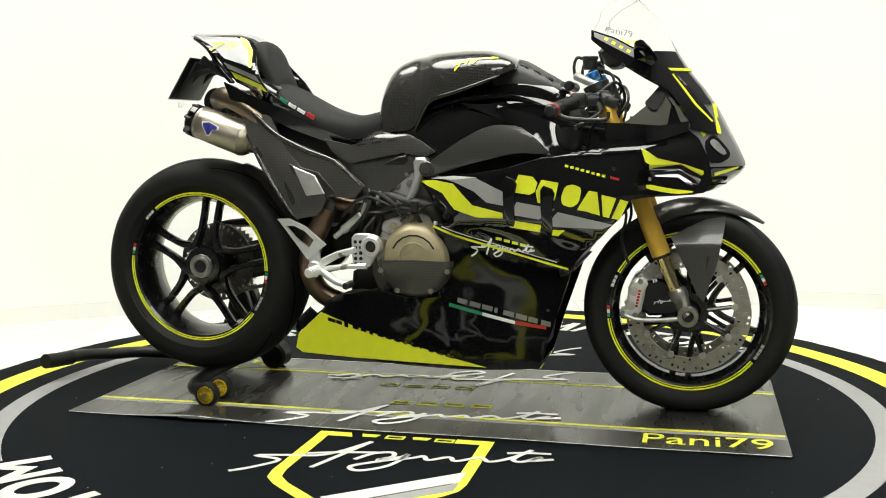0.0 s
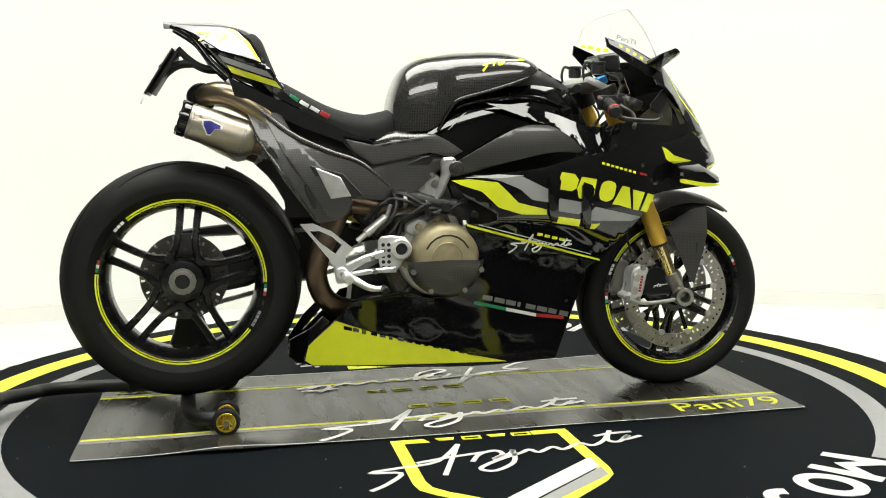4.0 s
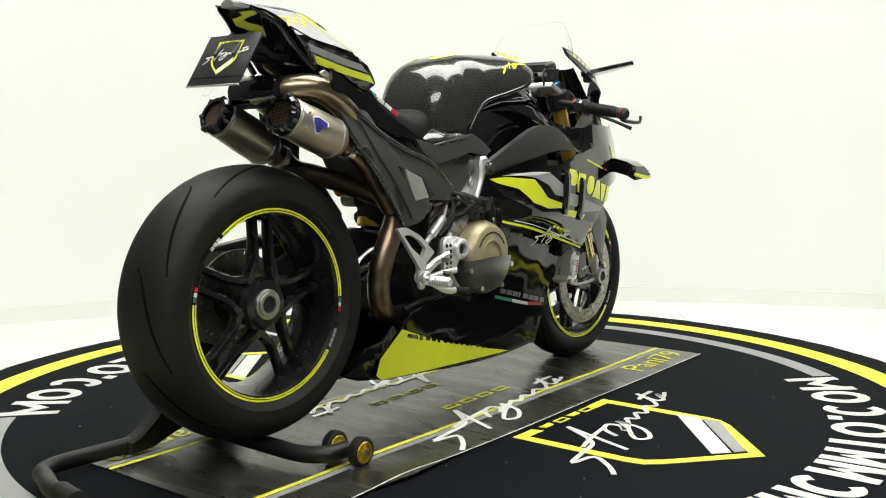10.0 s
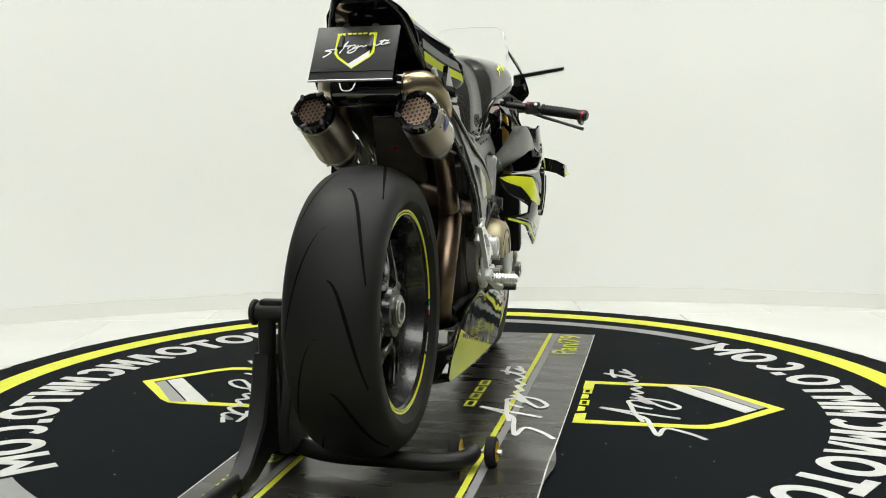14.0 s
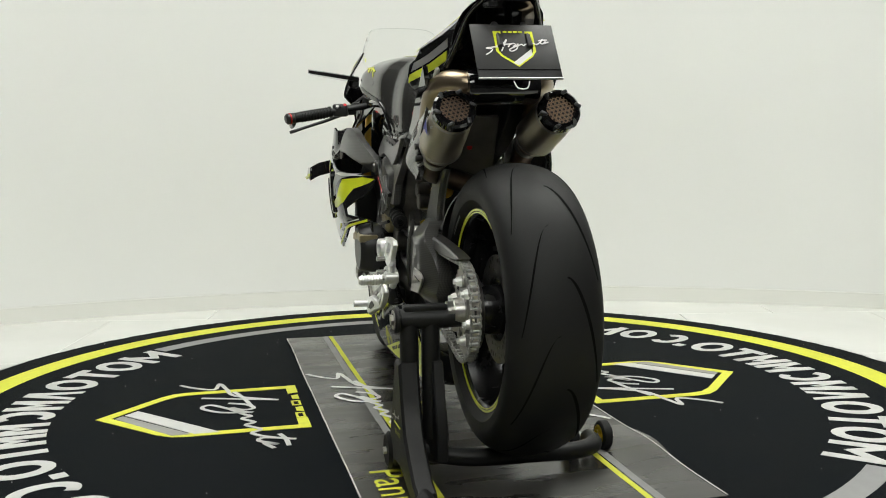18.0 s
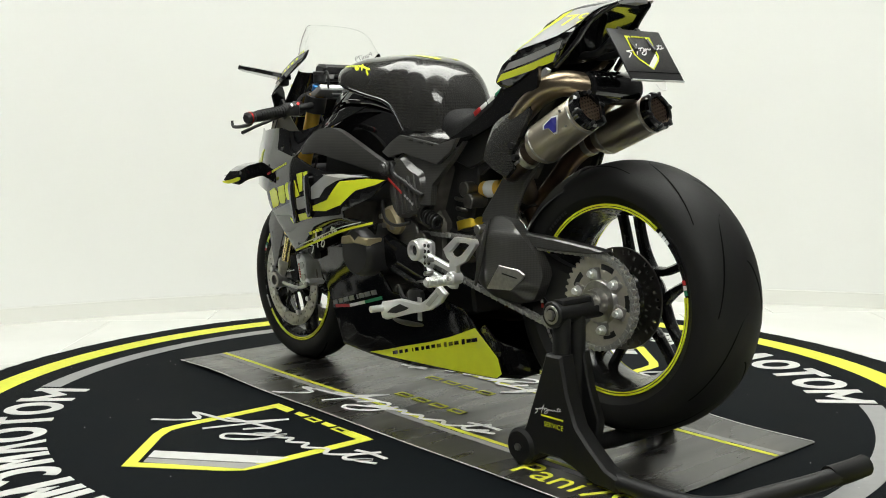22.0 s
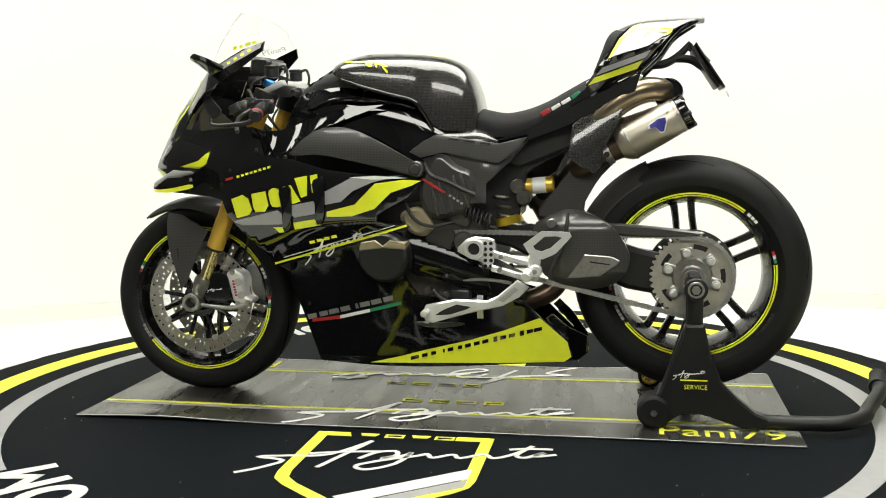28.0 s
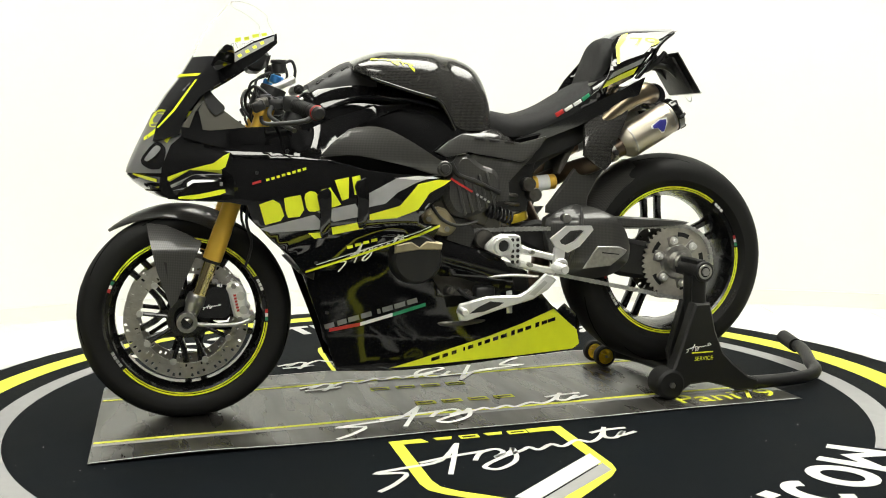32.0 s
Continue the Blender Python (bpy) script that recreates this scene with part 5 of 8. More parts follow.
def tail(root):
    t = new("tail_unit")
    t.parent = root

    def width(x):
        return curve_at([(-0.77, 0.066), (-0.70, 0.088), (-0.63, 0.111), (-0.60, 0.121), (-0.55, 0.142), (-0.47, 0.176), (-0.44, 0.174)], x)

    def ridge(x):
        return curve_at([(-0.775, 1.10), (-0.70, 1.076), (-0.66, 1.043), (-0.60, 1.023), (-0.52, 0.998), (-0.455, 0.94)], x)

    def crown(x):
        return curve_at([(-0.775, 1.112), (-0.70, 1.108), (-0.61, 1.103), (-0.55, 1.086), (-0.50, 1.05), (-0.455, 0.965)], x)

    def skin(x, z):
        zr, zt = ridge(x), crown(x)
        if z >= zr:
            return width(x) * (1 - 0.72 * min((z - zr) / max(zt - zr, 0.004), 1.0))
        return width(x) - 0.42 * (zr - z)
    cowl = [(-0.772, 1.106), (-0.61, 1.098), (-0.565, 1.086), (-0.535, 1.06), (-0.510, 1.01), (-0.475, 0.955), (-0.452, 0.922), (-0.468, 0.905), (-0.592, 0.958), (-0.612, 0.985), (-0.640, 1.020), (-0.665, 1.045), (-0.705, 1.084)]
    both("side_cowl", panel(cowl, skin, 0.006, 0.012, edge=0.002), GLOSS, t, "gloss black tail side")
    both("silver_field", panel([(-0.745, 1.1035), (-0.612, 1.096), (-0.568, 1.083), (-0.540, 1.052), (-0.512, 0.994), (-0.545, 1.006), (-0.618, 1.028), (-0.686, 1.075)], skin, 0.0012, 0.010, 0.0085), TAIL_FILM, t)
    both("grey_stripe", panel([(-0.481, 0.949), (-0.497, 0.969), (-0.625, 1.017), (-0.612, 0.998)], skin, 0.0012, 0.010, 0.0080), SILVER_FILM, t)
    both("yellow_stripe", panel([(-0.459, 0.922), (-0.475, 0.942), (-0.604, 0.990), (-0.590, 0.968)], skin, 0.0012, 0.010, 0.0080), YELLOW, t)
    both("yellow_edge", panel([(-0.60, 1.0965), (-0.575, 1.0875), (-0.540, 1.052), (-0.512, 0.994), (-0.519, 0.996), (-0.549, 1.048), (-0.582, 1.074)], skin, 0.0012, 0.010, 0.0098), YELLOW, t)
    # gloss black flank below the stripes, down to the silencers
    flank = [(-0.455, 0.918), (-0.545, 0.947), (-0.525, 0.912), (-0.479, 0.872), (-0.43, 0.855), (-0.40, 0.872)]
    both("lower_flank", panel(flank, lambda x, z: width(x) - 0.030 - 0.25 * max(0.92 - z, 0), 0.008, 0.02, 0, 0, 0.002), GLOSS, t, "gloss black tail flank")
    # the deck between both sides, with its racing number
    rings = []
    for i in range(17):
        x = -0.772 + 0.25 * i / 16
        zt = curve_at([(-0.775, 1.108), (-0.70, 1.106), (-0.61, 1.102), (-0.55, 1.086), (-0.50, 1.05)], x)
        w = width(x) * 0.34
        rings.append([(x, w * u, zt + 0.008 * (1 - u * u)) for u in np.linspace(-1, 1, 9)] + [(x, w * u, zt - 0.010) for u in np.linspace(1, -1, 9)])
    part("top_deck", rings_form(rings), TAIL_FILM, t, "silver grey tail deck")
    f = words("79", 0.085)
    for s in (-1, 1):
        form = []
        for x, y, z in f[0]:
            px, pz = -0.640 - s * x * 1.1, 1.066 + y * 0.45
            form.append((px, s * (skin(px, pz) + 0.0112), pz))
        part("racing_number", (form, f[1] if s < 0 else [tuple(reversed(q)) for q in f[1]]), YELLOW, t, "yellow racing number", smooth=0)
    part("back_pad", hull(refine([(-0.560, 1.080, 1.04, 0.07), (-0.53, 1.083, 1.0, 0.085), (-0.505, 1.062, 0.97, 0.09), (-0.485, 1.01, 0.945, 0.088), (-0.468, 0.968, 0.93, 0.08)]), 20, 3.0), LEATHER, t, "black seat back pad")
    part("under_tray", hull(refine([(-0.735, 1.098, 1.090, 0.05), (-0.70, 1.09, 1.072, 0.075), (-0.66, 1.06, 1.036, 0.080), (-0.61, 1.02, 0.980, 0.096), (-0.56, 1.0, 0.950, 0.114), (-0.50, 0.97, 0.925, 0.130), (-0.45, 0.94, 0.905, 0.138)]), 20, 3.0), GLOSS, t, "gloss black under-tail")
    both("tail_spar", tube([(-0.60, -0.112, 0.955), (-0.645, -0.100, 1.0), (-0.69, -0.084, 1.06), (-0.75, -0.055, 1.098)], [0.008, 0.008, 0.007, 0.006], 10), GLOSS, t)
    # number plate hanger and the promotional plate
    h = new("plate_hanger")
    h.parent = root
    bars = join(tube([(-0.60, -0.034, 0.985), (-0.659, -0.034, 0.985), (-0.700, -0.034, 1.005), (-0.735, -0.034, 1.040)], [0.010, 0.010, 0.010, 0.008], 10), tube([(-0.690, -0.034, 1.000), (-0.740, -0.034, 0.995), (-0.780, -0.034, 0.965)], [0.009, 0.009, 0.008], 10), tube([(-0.725, -0.034, 1.035), (-0.755, -0.034, 1.015), (-0.785, -0.034, 0.985)], [0.007, 0.007, 0.007], 8))
    part("arm", join(bars, mirror(bars)), MATT, h, "thin black plate hanger bars")
    tilt = Matrix.Translation((-0.785, 0.0, 0.975)) @ Matrix.Rotation(radians(33), 4, "Y")
    part("back_plate", moved(rbox((0.012, 0, 0), (0.010, 0.15, 0.13), 0.004), tilt), MATT, h)
    part("plate", moved(rbox((0, 0, 0.0), (0.005, 0.192, 0.145), 0.002), tilt), MATT, h, "dark grey promotional plate")
    part("plate_edge", moved(rbox((-0.0005, 0, -0.074), (0.006, 0.194, 0.003), 0.001), tilt), ALLOY, h)
    part("plate_line", moved(rbox((-0.0032, 0, -0.052), (0.0012, 0.19, 0.0012), 0), tilt), GLOSS, h)
    sh = []
    out = [(-0.046, 0.047), (-0.046, -0.008), (-0.036, -0.022), (0, -0.050), (0.036, -0.022), (0.046, -0.008), (0.046, 0.047)]
    inn = [(x * 0.86, z * 0.86 if z < 0 else z) for x, z in out]
    n = len(out)
    sh = ([(-0.0034, -x, z + 0.005) for x, z in out] + [(-0.0034, -x, z + 0.005) for x, z in inn], [(i, i + 1, n + i + 1, n + i) for i in range(n - 1)])
    part("plate_shield", moved(sh, tilt), YELLOW, h, smooth=0)
    for x0, x1 in ((-0.046, -0.028), (0.028, 0.046)):
        part("plate_shield_bar", moved(rbox((-0.0034, -(x0 + x1) / 2, 0.049), (0.001, x1 - x0, 0.006), 0), tilt), YELLOW, h)
    for k in range(4):
        part("plate_block", moved(rbox((-0.0034, -(-0.018 + 0.012 * k), 0.0505), (0.001, 0.009, 0.004), 0), tilt), YELLOW, h)
    part("plate_bar", moved(([(-0.0036, -x, z) for x, z in ((-0.012, -0.034), (0.036, 0.004), (0.036, -0.012), (0.0, -0.041))], [(0, 1, 2, 3)]), tilt), WHITE_FILM, h, smooth=0)
    deco = []
    for k, st in enumerate(flourish(0.150, 0.0032, (0.004, 0.008), squash=0.62)):
        deco.append(([(-0.0038 - 0.0002 * k, -x, z) for x, z, _ in st[0]], st[1]))
    part("plate_flourish", moved(join(*deco), tilt), WHITE_FILM, h, smooth=0)
    part("plate_tie", tube([(-0.835, 0.02, 0.907), (-0.842, 0.012, 0.892), (-0.842, -0.008, 0.892), (-0.835, -0.016, 0.907)], 0.0016, 6), WHITE_FILM, h)


def fairings(root):
    for s in (-1, 1):
        fl = (lambda q: q) if s < 0 else mirror
        up = part("upper_fairing", fl(panel(UPPER, fair, 0.006, 0.024, edge=0.0035)), GLOSS, root, "gloss black side fairing")
        lo = part("lower_fairing", fl(panel(LOWER, fair_low, 0.006, 0.024, edge=0.0035)), GLOSS_WAVY, root, "gloss black belly fairing")

        def film(poly, material, parent, name, lift=0.0042, step=0.02):
            part(name, fl(panel(poly, fair if parent == up else fair_low, 0.0008, step, lift + 0.002)), material, parent, smooth=30)
        film(YELLOW_BLADE, YELLOW, up, "yellow_blade", 0.0048)
        for k, p in enumerate(SILVER):
            film(p, SILVER_FILM, up, "silver_stripe")
        film([(0.04, 0.6735), (0.12, 0.683), (0.19, 0.679), (0.125, 0.672)], WHITE_FILM, up, "silver_edge", 0.0052)
        for p in YELLOW_BITS:
            film(p, YELLOW, up, "yellow_bar", 0.0048)
        # six slanted yellow blocks and the narrow line of blocks above them
        if s < 0:
            blocks = [([(0.282, 0.640), (0.302, 0.686), (0.340, 0.680), (0.352, 0.664), (0.345, 0.640), (0.330, 0.632)], 0),
                      ([(0.347, 0.640), (0.362, 0.672), (0.407, 0.664), (0.398, 0.620), (0.380, 0.606), (0.352, 0.612)], 0),
                      ([(0.414, 0.628), (0.424, 0.655), (0.446, 0.660), (0.468, 0.650), (0.460, 0.610), (0.440, 0.598), (0.416, 0.606)], 1),
                      ([(0.455, 0.592), (0.486, 0.643), (0.508, 0.639), (0.515, 0.577), (0.494, 0.583), (0.480, 0.588)], 0),
                      ([(0.519, 0.632), (0.557, 0.623), (0.538, 0.571), (0.522, 0.575)], 0),
                      ([(0.545, 0.570), (0.567, 0.620), (0.588, 0.614), (0.566, 0.565)], 0)]
        else:
            blocks = [([(0.548, 0.617), (0.512, 0.629), (0.494, 0.618), (0.484, 0.586), (0.494, 0.572), (0.534, 0.562)], 0),
                      ([(0.484, 0.632), (0.440, 0.640), (0.432, 0.600), (0.444, 0.582), (0.474, 0.580), (0.480, 0.596)], 0),
                      ([(0.432, 0.640), (0.416, 0.650), (0.398, 0.646), (0.386, 0.612), (0.398, 0.594), (0.424, 0.596)], 1),
                      ([(0.398, 0.596), (0.386, 0.652), (0.362, 0.658), (0.334, 0.612), (0.352, 0.606), (0.380, 0.602)], 0),
                      ([(0.350, 0.677), (0.312, 0.684), (0.314, 0.628), (0.332, 0.622)], 0),
                      ([(0.304, 0.684), (0.282, 0.689), (0.278, 0.640), (0.298, 0.636)], 0)]
        for q, n in blocks:
            film(rounded(q, n) if n else q, YELLOW, up, "yellow_block", 0.0056, 0.03)
        for k in range(8):
            x = 0.423 + 0.0137 * k
            z = 0.709 - 0.0038 * k
            film([(x, z - 0.0035), (x + 0.009, z - 0.0055), (x + 0.010, z + 0.0012), (x + 0.001, z + 0.0030)], YELLOW, up, "small_block", 0.0046, 0.03)
        film([(0.541, 0.681), (0.564, 0.675), (0.564, 0.669), (0.541, 0.674)], RED_FILM, up, "small_block", 0.0046, 0.03)
        for p, m in zip(PINLINES, (YELLOW, WHITE_FILM)):
            film(p, m, up, "pinstripe", 0.0062)
        for p, m in FLAG:
            film(p, m, lo, "flag_bar")
        for k, w in enumerate((0.029, 0.031, 0.030, 0.009, 0.030, 0.031, 0.026, 0.027)):
            x = 0.100 + 0.0355 * k - (0.010 if k > 3 else 0)
            z = 0.326 - 0.25 * (x - 0.100)
            film([(x, z - 0.009), (x + w, z - 0.009 - 0.25 * w), (x + w + 0.003, z + 0.005 - 0.25 * w), (x + 0.003, z + 0.005)], GREY_FILM, lo, "grey_block", 0.0042, 0.03)
        film(BELLY_YELLOW, YELLOW, lo, "yellow_belly", 0.0042)
        for k, w in enumerate((0.024, 0.018, 0.012, 0.018, 0.017, 0.011, 0.018, 0.017, 0.017, 0.012, 0.017, 0.005, 0.015, 0.017, 0.025)):
            x = (-0.302 if s < 0 else -0.330) + 0.0258 * k
            z = (0.250 if s < 0 else 0.240) - 0.0066 * k
            hh = 0.0055 if k not in (2, 5) else 0.0075
            film([(x, z - hh), (x + w, z - hh - 0.26 * w), (x + w, z + hh - 0.26 * w), (x, z + hh)], GLOSS, lo, "dark_block", 0.0052, 0.03)
        deco = []
        for k, st in enumerate(flourish(0.180, 0.0045, (0.25, 0.475), squash=0.8)):
            q = []
            for x, z, _ in st[0]:
                z -= 0.18 * (x - 0.25) * (1 if s < 0 else -1)
                x = x if s < 0 else 0.5 - x
                q.append((x, -(fair(x, z) + 0.007 + 0.0003 * k), z))
            deco.append((q, st[1]))
        part("flourish", fl(join(*deco)), WHITE_FILM, up, smooth=0)
        for k in range(4):
            x = 0.235 + 0.022 * k
            z = 0.513 - 0.0055 * k
            film([(x, z - 0.004), (x + 0.016, z - 0.007), (x + 0.017, z + 0.001), (x + 0.001, z + 0.004)], YELLOW, up, "small_block", 0.0046, 0.03)
        # air outlet blades standing off the panel
        for k, (x, z) in enumerate(((0.272, 0.60), (0.372, 0.575))):
            q = [(x - 0.012, z + 0.085), (x + 0.028, z + 0.070), (x + 0.018, z + 0.02), (x + 0.020, z - 0.055), (x - 0.004, z - 0.05), (x - 0.012, z + 0.01)]
            part("outlet_blade", fl(panel(q, fair, 0.010, 0.02, 0.006, 1, 0.003)), GLOSS, up, "gloss black air outlet blade")
        for p in ((0.38, 0.735), (0.47, 0.755), (0.40, 0.455), (0.23, 0.50), (0.30, 0.46), (0.36, 0.30), (0.55, 0.70)):
            y = fair(*p) if p[1] > 0.44 else fair_low(*p)
            part("fastener", fl(cyl((p[0], -y - 0.002, p[1]), (p[0], -y - 0.007, p[1]), 0.006, 0.005, 12)), SATIN, up)
    # belly floor, keel and front edge close the lower fairing
    rings = []
    for i in range(21):
        x = -0.405 + 0.735 * i / 20
        z = curve_at([(-0.41, 0.150), (-0.127, 0.122), (0.121, 0.114), (0.334, 0.124)], x)
        w = fair_low(x, z) + 0.002
        rings.append([(x, w * u, z - 0.004 * (1 - u * u)) for u in np.linspace(-1, 1, 9)] + [(x, w * u, z + 0.008) for u in np.linspace(1, -1, 9)])
    part("belly_floor", rings_form(rings), GLOSS, root, "gloss black belly floor")
    both("belly_end", panel([(-0.395, 0.145), (-0.415, 0.155), (-0.405, 0.20), (-0.34, 0.268), (-0.36, 0.285), (-0.425, 0.225), (-0.452, 0.20), (-0.455, 0.150), (-0.43, 0.138)], lambda x, z: fair_low(-0.40, z) * (1 - 0.9 * max(-0.40 - x, 0) / 0.06), 0.006, 0.012, 0, 0, 0.002), GLOSS, root, "gloss black belly outlet lip")
    # upper inner wall, radiator and dark engine space
    part("radiator", prism([(0.36, 0.66), (0.40, 0.66), (0.44, 0.42), (0.40, 0.40)], -0.19, 0.19, 0.004), MATT, root, "black radiator")
    part("radiator_lower", prism([(0.33, 0.38), (0.37, 0.38), (0.335, 0.17), (0.30, 0.17)], -0.13, 0.13, 0.004), MATT, root)
    both("radiator_shroud", slab([(0.40, 0.43), (0.452, 0.475), (0.500, 0.530), (0.545, 0.590), (0.56, 0.63), (0.48, 0.66), (0.40, 0.62)], 0.085, 0.006, 0, 0.002), MATT, root, "black radiator shroud")
    for k in range(14):
        z = 0.43 + 0.016 * k
        x = 0.452 - 0.165 * (z - 0.42)
        part("radiator_fin", rbox((x - 0.008, 0, z), (0.012, 0.36, 0.003), 0), SATIN, root)
    part("airbox_lower", prism([(-0.03, 0.74), (0.10, 0.80), (0.39, 0.80), (0.41, 0.66), (0.30, 0.58), (0.02, 0.60)], -0.135, 0.135, 0.008), MATT, root)
    # nose: the cowl wraps round from side to side
    nose = [(0.632, 0.806, 0.175, 0.69), (0.655, 0.846, 0.19, 0.68), (0.683, 0.879, 0.195, 0.68), (0.701, 0.888, 0.195, 0.68), (0.745, 0.871, 0.187, 0.68), (0.80, 0.843, 0.165, 0.68), (0.865, 0.809, 0.135, 0.69)]

    def shell(levels, thick=0.006, n=31, power=2.0):
        rings = []
        for z, xf, w, xb in levels:
            ring = []
            for u in np.linspace(-1, 1, n):
                ring.append((xb + (xf - xb) * (1 - abs(u) ** power), w * u, z))
            for u in np.linspace(1, -1, n):
                ring.append((xb + (xf - xb - thick) * (1 - abs(u) ** power), (w - thick) * u, z))
            rings.append(ring)
        return rings_form(rings)

    def level(z):
        return (z, *[curve_at([(q[0], q[j]) for q in nose], z) for j in (1, 2, 3)])
    part("nose_cowl", shell([level(z) for z in np.linspace(0.632, 0.865, 16)]), GLOSS, root, "gloss black nose cowl")
    v, f = [], []
    for i, z in enumerate(np.linspace(0.70, 0.864, 14)):
        _, xf, w, xb = level(z)
        for j, u in enumerate(np.linspace(-0.84, 0.84, 15)):
            v.append((xb + (xf - xb) * (1 - u * u) + 0.0012, w * u * 1.005, z))
            if i and j:
                k = i * 15 + j
                f.append((k - 16, k - 15, k, k - 1))
    part("nose_field", (v, f), GREY_FILM, root, "metallic grey nose field")
    part("nose_lip", shell([(0.622, 0.77, 0.17, 0.66), (0.632, 0.808, 0.180, 0.68), (0.640, 0.824, 0.188, 0.68), (0.650, 0.842, 0.194, 0.68)]), GLOSS, root, "gloss black nose lip")
    visor = [(0.866, 0.8085, 0.133, 0.69), (0.91, 0.779, 0.122, 0.665), (0.96, 0.738, 0.110, 0.64), (1.014, 0.703, 0.098, 0.61)]
    part("dark_visor", shell(visor, 0.004), SMOKE, root, "smoked lower screen")
    part("visor_line", shell([(0.960, 0.742, 0.112, 0.640), (0.967, 0.738, 0.110, 0.637)], 0.006), YELLOW, root)
    # clear bubble screen: its foot follows the smoked part and the two stays
    def crown_at(u, v, lift=0.0):
        k = min(abs(u), 1.0)
        foot = Vector((0.703 - 0.221 * k ** 1.6, 0.145 * math.sin(u * 1.35) / math.sin(1.35), 1.010 + 0.055 * k * k))
        head = Vector((0.590 - 0.092 * k ** 2.2, 0.122 * math.sin(u * 1.35) / math.sin(1.35), 1.166 - 0.020 * k * k - 0.030 * k ** 6))
        p = foot.lerp(head, v) + Vector((0.7, 0, 0.7)) * (0.012 * math.sin(math.pi * v) + lift)
        return tuple(p)
    rings = []
    for v in np.linspace(0, 1, 13):
        rings.append([crown_at(u, v) for u in np.linspace(-1, 1, 25)] + [crown_at(u, v, -0.0025) for u in np.linspace(1, -1, 25)])
    sc = part("screen", rings_form(rings), CLEAR, root, "clear racing bubble screen")
    sc.visible_shadow = False
    part("screen_edge", tube([crown_at(-1, v) for v in (0, 0.3, 0.6, 0.9)] + [crown_at(u, 1.0) for u in np.linspace(-0.97, 0.97, 15)] + [crown_at(1, v) for v in (0.9, 0.6, 0.3, 0)], 0.0011, 6, 3), CLEAR_EDGE, sc, "thin polished screen rim")
    f = words("Pani79", 0.034)
    part("screen_words", ([crown_at(-0.80 + x * 2.8, 0.13 + y * 5.5, 0.0015) for x, y, z in f[0]], f[1]), RUG_GREY, sc, "grey screen lettering", smooth=0)
    for k, (u, v, w) in enumerate(((0.93, 0.09, 0.022), (0.86, 0.11, 0.028), (0.78, 0.10, 0.022), (0.70, 0.12, 0.028))):
        q = [crown_at(u + a, v + b, 0.0015) for a, b in ((-w, -0.04), (w, -0.05), (w, 0.03), (-w, 0.04))]
        part("screen_mark", (q, [(0, 1, 2, 3)]), YELLOW, sc, smooth=0)
    # lamps, intakes and yellow accents of the nose
    for s in (-1, 1):
        fl = (lambda q: q) if s < 0 else mirror

        def face(x, z):
            _, xf, w, xb = level(z)
            return w * math.sqrt(max(1 - (x - xb) / max(xf - xb, 1e-3), 0.0))
        lampo = [(0.776, 0.764), (0.794, 0.785), (0.814, 0.778), (0.846, 0.738), (0.843, 0.722), (0.820, 0.709), (0.790, 0.711)]
        hl = part("headlamp_recess", fl(panel(lampo, face, 0.002, 0.012, 0.002, 1)), GLOSS, root, "dark headlamp recess")
        part("headlamp_lens", fl(panel([(0.790, 0.766), (0.799, 0.775), (0.811, 0.769), (0.838, 0.736), (0.828, 0.730), (0.806, 0.746)], face, 0.004, 0.012, 0.005, 1, 0.002)), LENS, hl, "pale grey headlamp lens")
        part("nose_intake", fl(panel([(0.785, 0.698), (0.848, 0.694), (0.862, 0.675), (0.85, 0.657), (0.79, 0.66)], face, 0.003, 0.012, 0.002, 1)), GLOSS, root, "black nose intake")
        part("nose_flash", fl(panel([(0.805, 0.684), (0.835, 0.692), (0.868, 0.700), (0.868, 0.695), (0.838, 0.684), (0.805, 0.675)], face, 0.001, 0.012, 0.0062)), YELLOW, root)
        part("nose_line", fl(panel([(0.705, 0.862), (0.735, 0.835), (0.775, 0.78), (0.782, 0.785), (0.742, 0.842), (0.712, 0.864)], face, 0.001, 0.012, 0.002)), YELLOW, root)
        # wings on the fairing flanks
        fin = [(0.617, 0.753), (0.634, 0.745), (0.660, 0.726), (0.728, 0.709), (0.777, 0.691), (0.777, 0.681), (0.728, 0.694), (0.674, 0.699), (0.645, 0.707), (0.630, 0.716)]
        part("yellow_flash", fl(panel(fin, fair, 0.002, 0.012, 0.0062)), YELLOW, root)
        w = part("winglet", fl(rings_form([[(x0, -y, z0 + 0.016), (x0 * 0.4 + x1 * 0.6, -y, z0 + 0.014), (x1, -y, z1), (x0 * 0.5 + x1 * 0.5, -y, z0 - 0.026), (x0, -y, z0 - 0.030)] for x0, z0, x1, z1, y in ((0.640, 0.698, 0.775, 0.682, 0.17), (0.640, 0.692, 0.772, 0.676, 0.245), (0.642, 0.682, 0.768, 0.666, 0.285), (0.646, 0.670, 0.762, 0.654, 0.306), (0.650, 0.666, 0.758, 0.650, 0.313))])), GLOSS, root, "gloss black winglet")
        part("winglet_tip", fl(panel([(0.637, 0.664), (0.70, 0.651), (0.755, 0.646), (0.750, 0.641), (0.708, 0.638), (0.636, 0.651)], lambda x, z: 0.316, 0.004, 0.05, 0, 1)), YELLOW, w, "yellow winglet tip")
        part("winglet_stripe", fl(panel([(0.642, 0.680), (0.70, 0.676), (0.765, 0.662), (0.70, 0.666), (0.642, 0.671)], lambda x, z: 0.308, 0.003, 0.05, 0)), GREY_FILM, w)
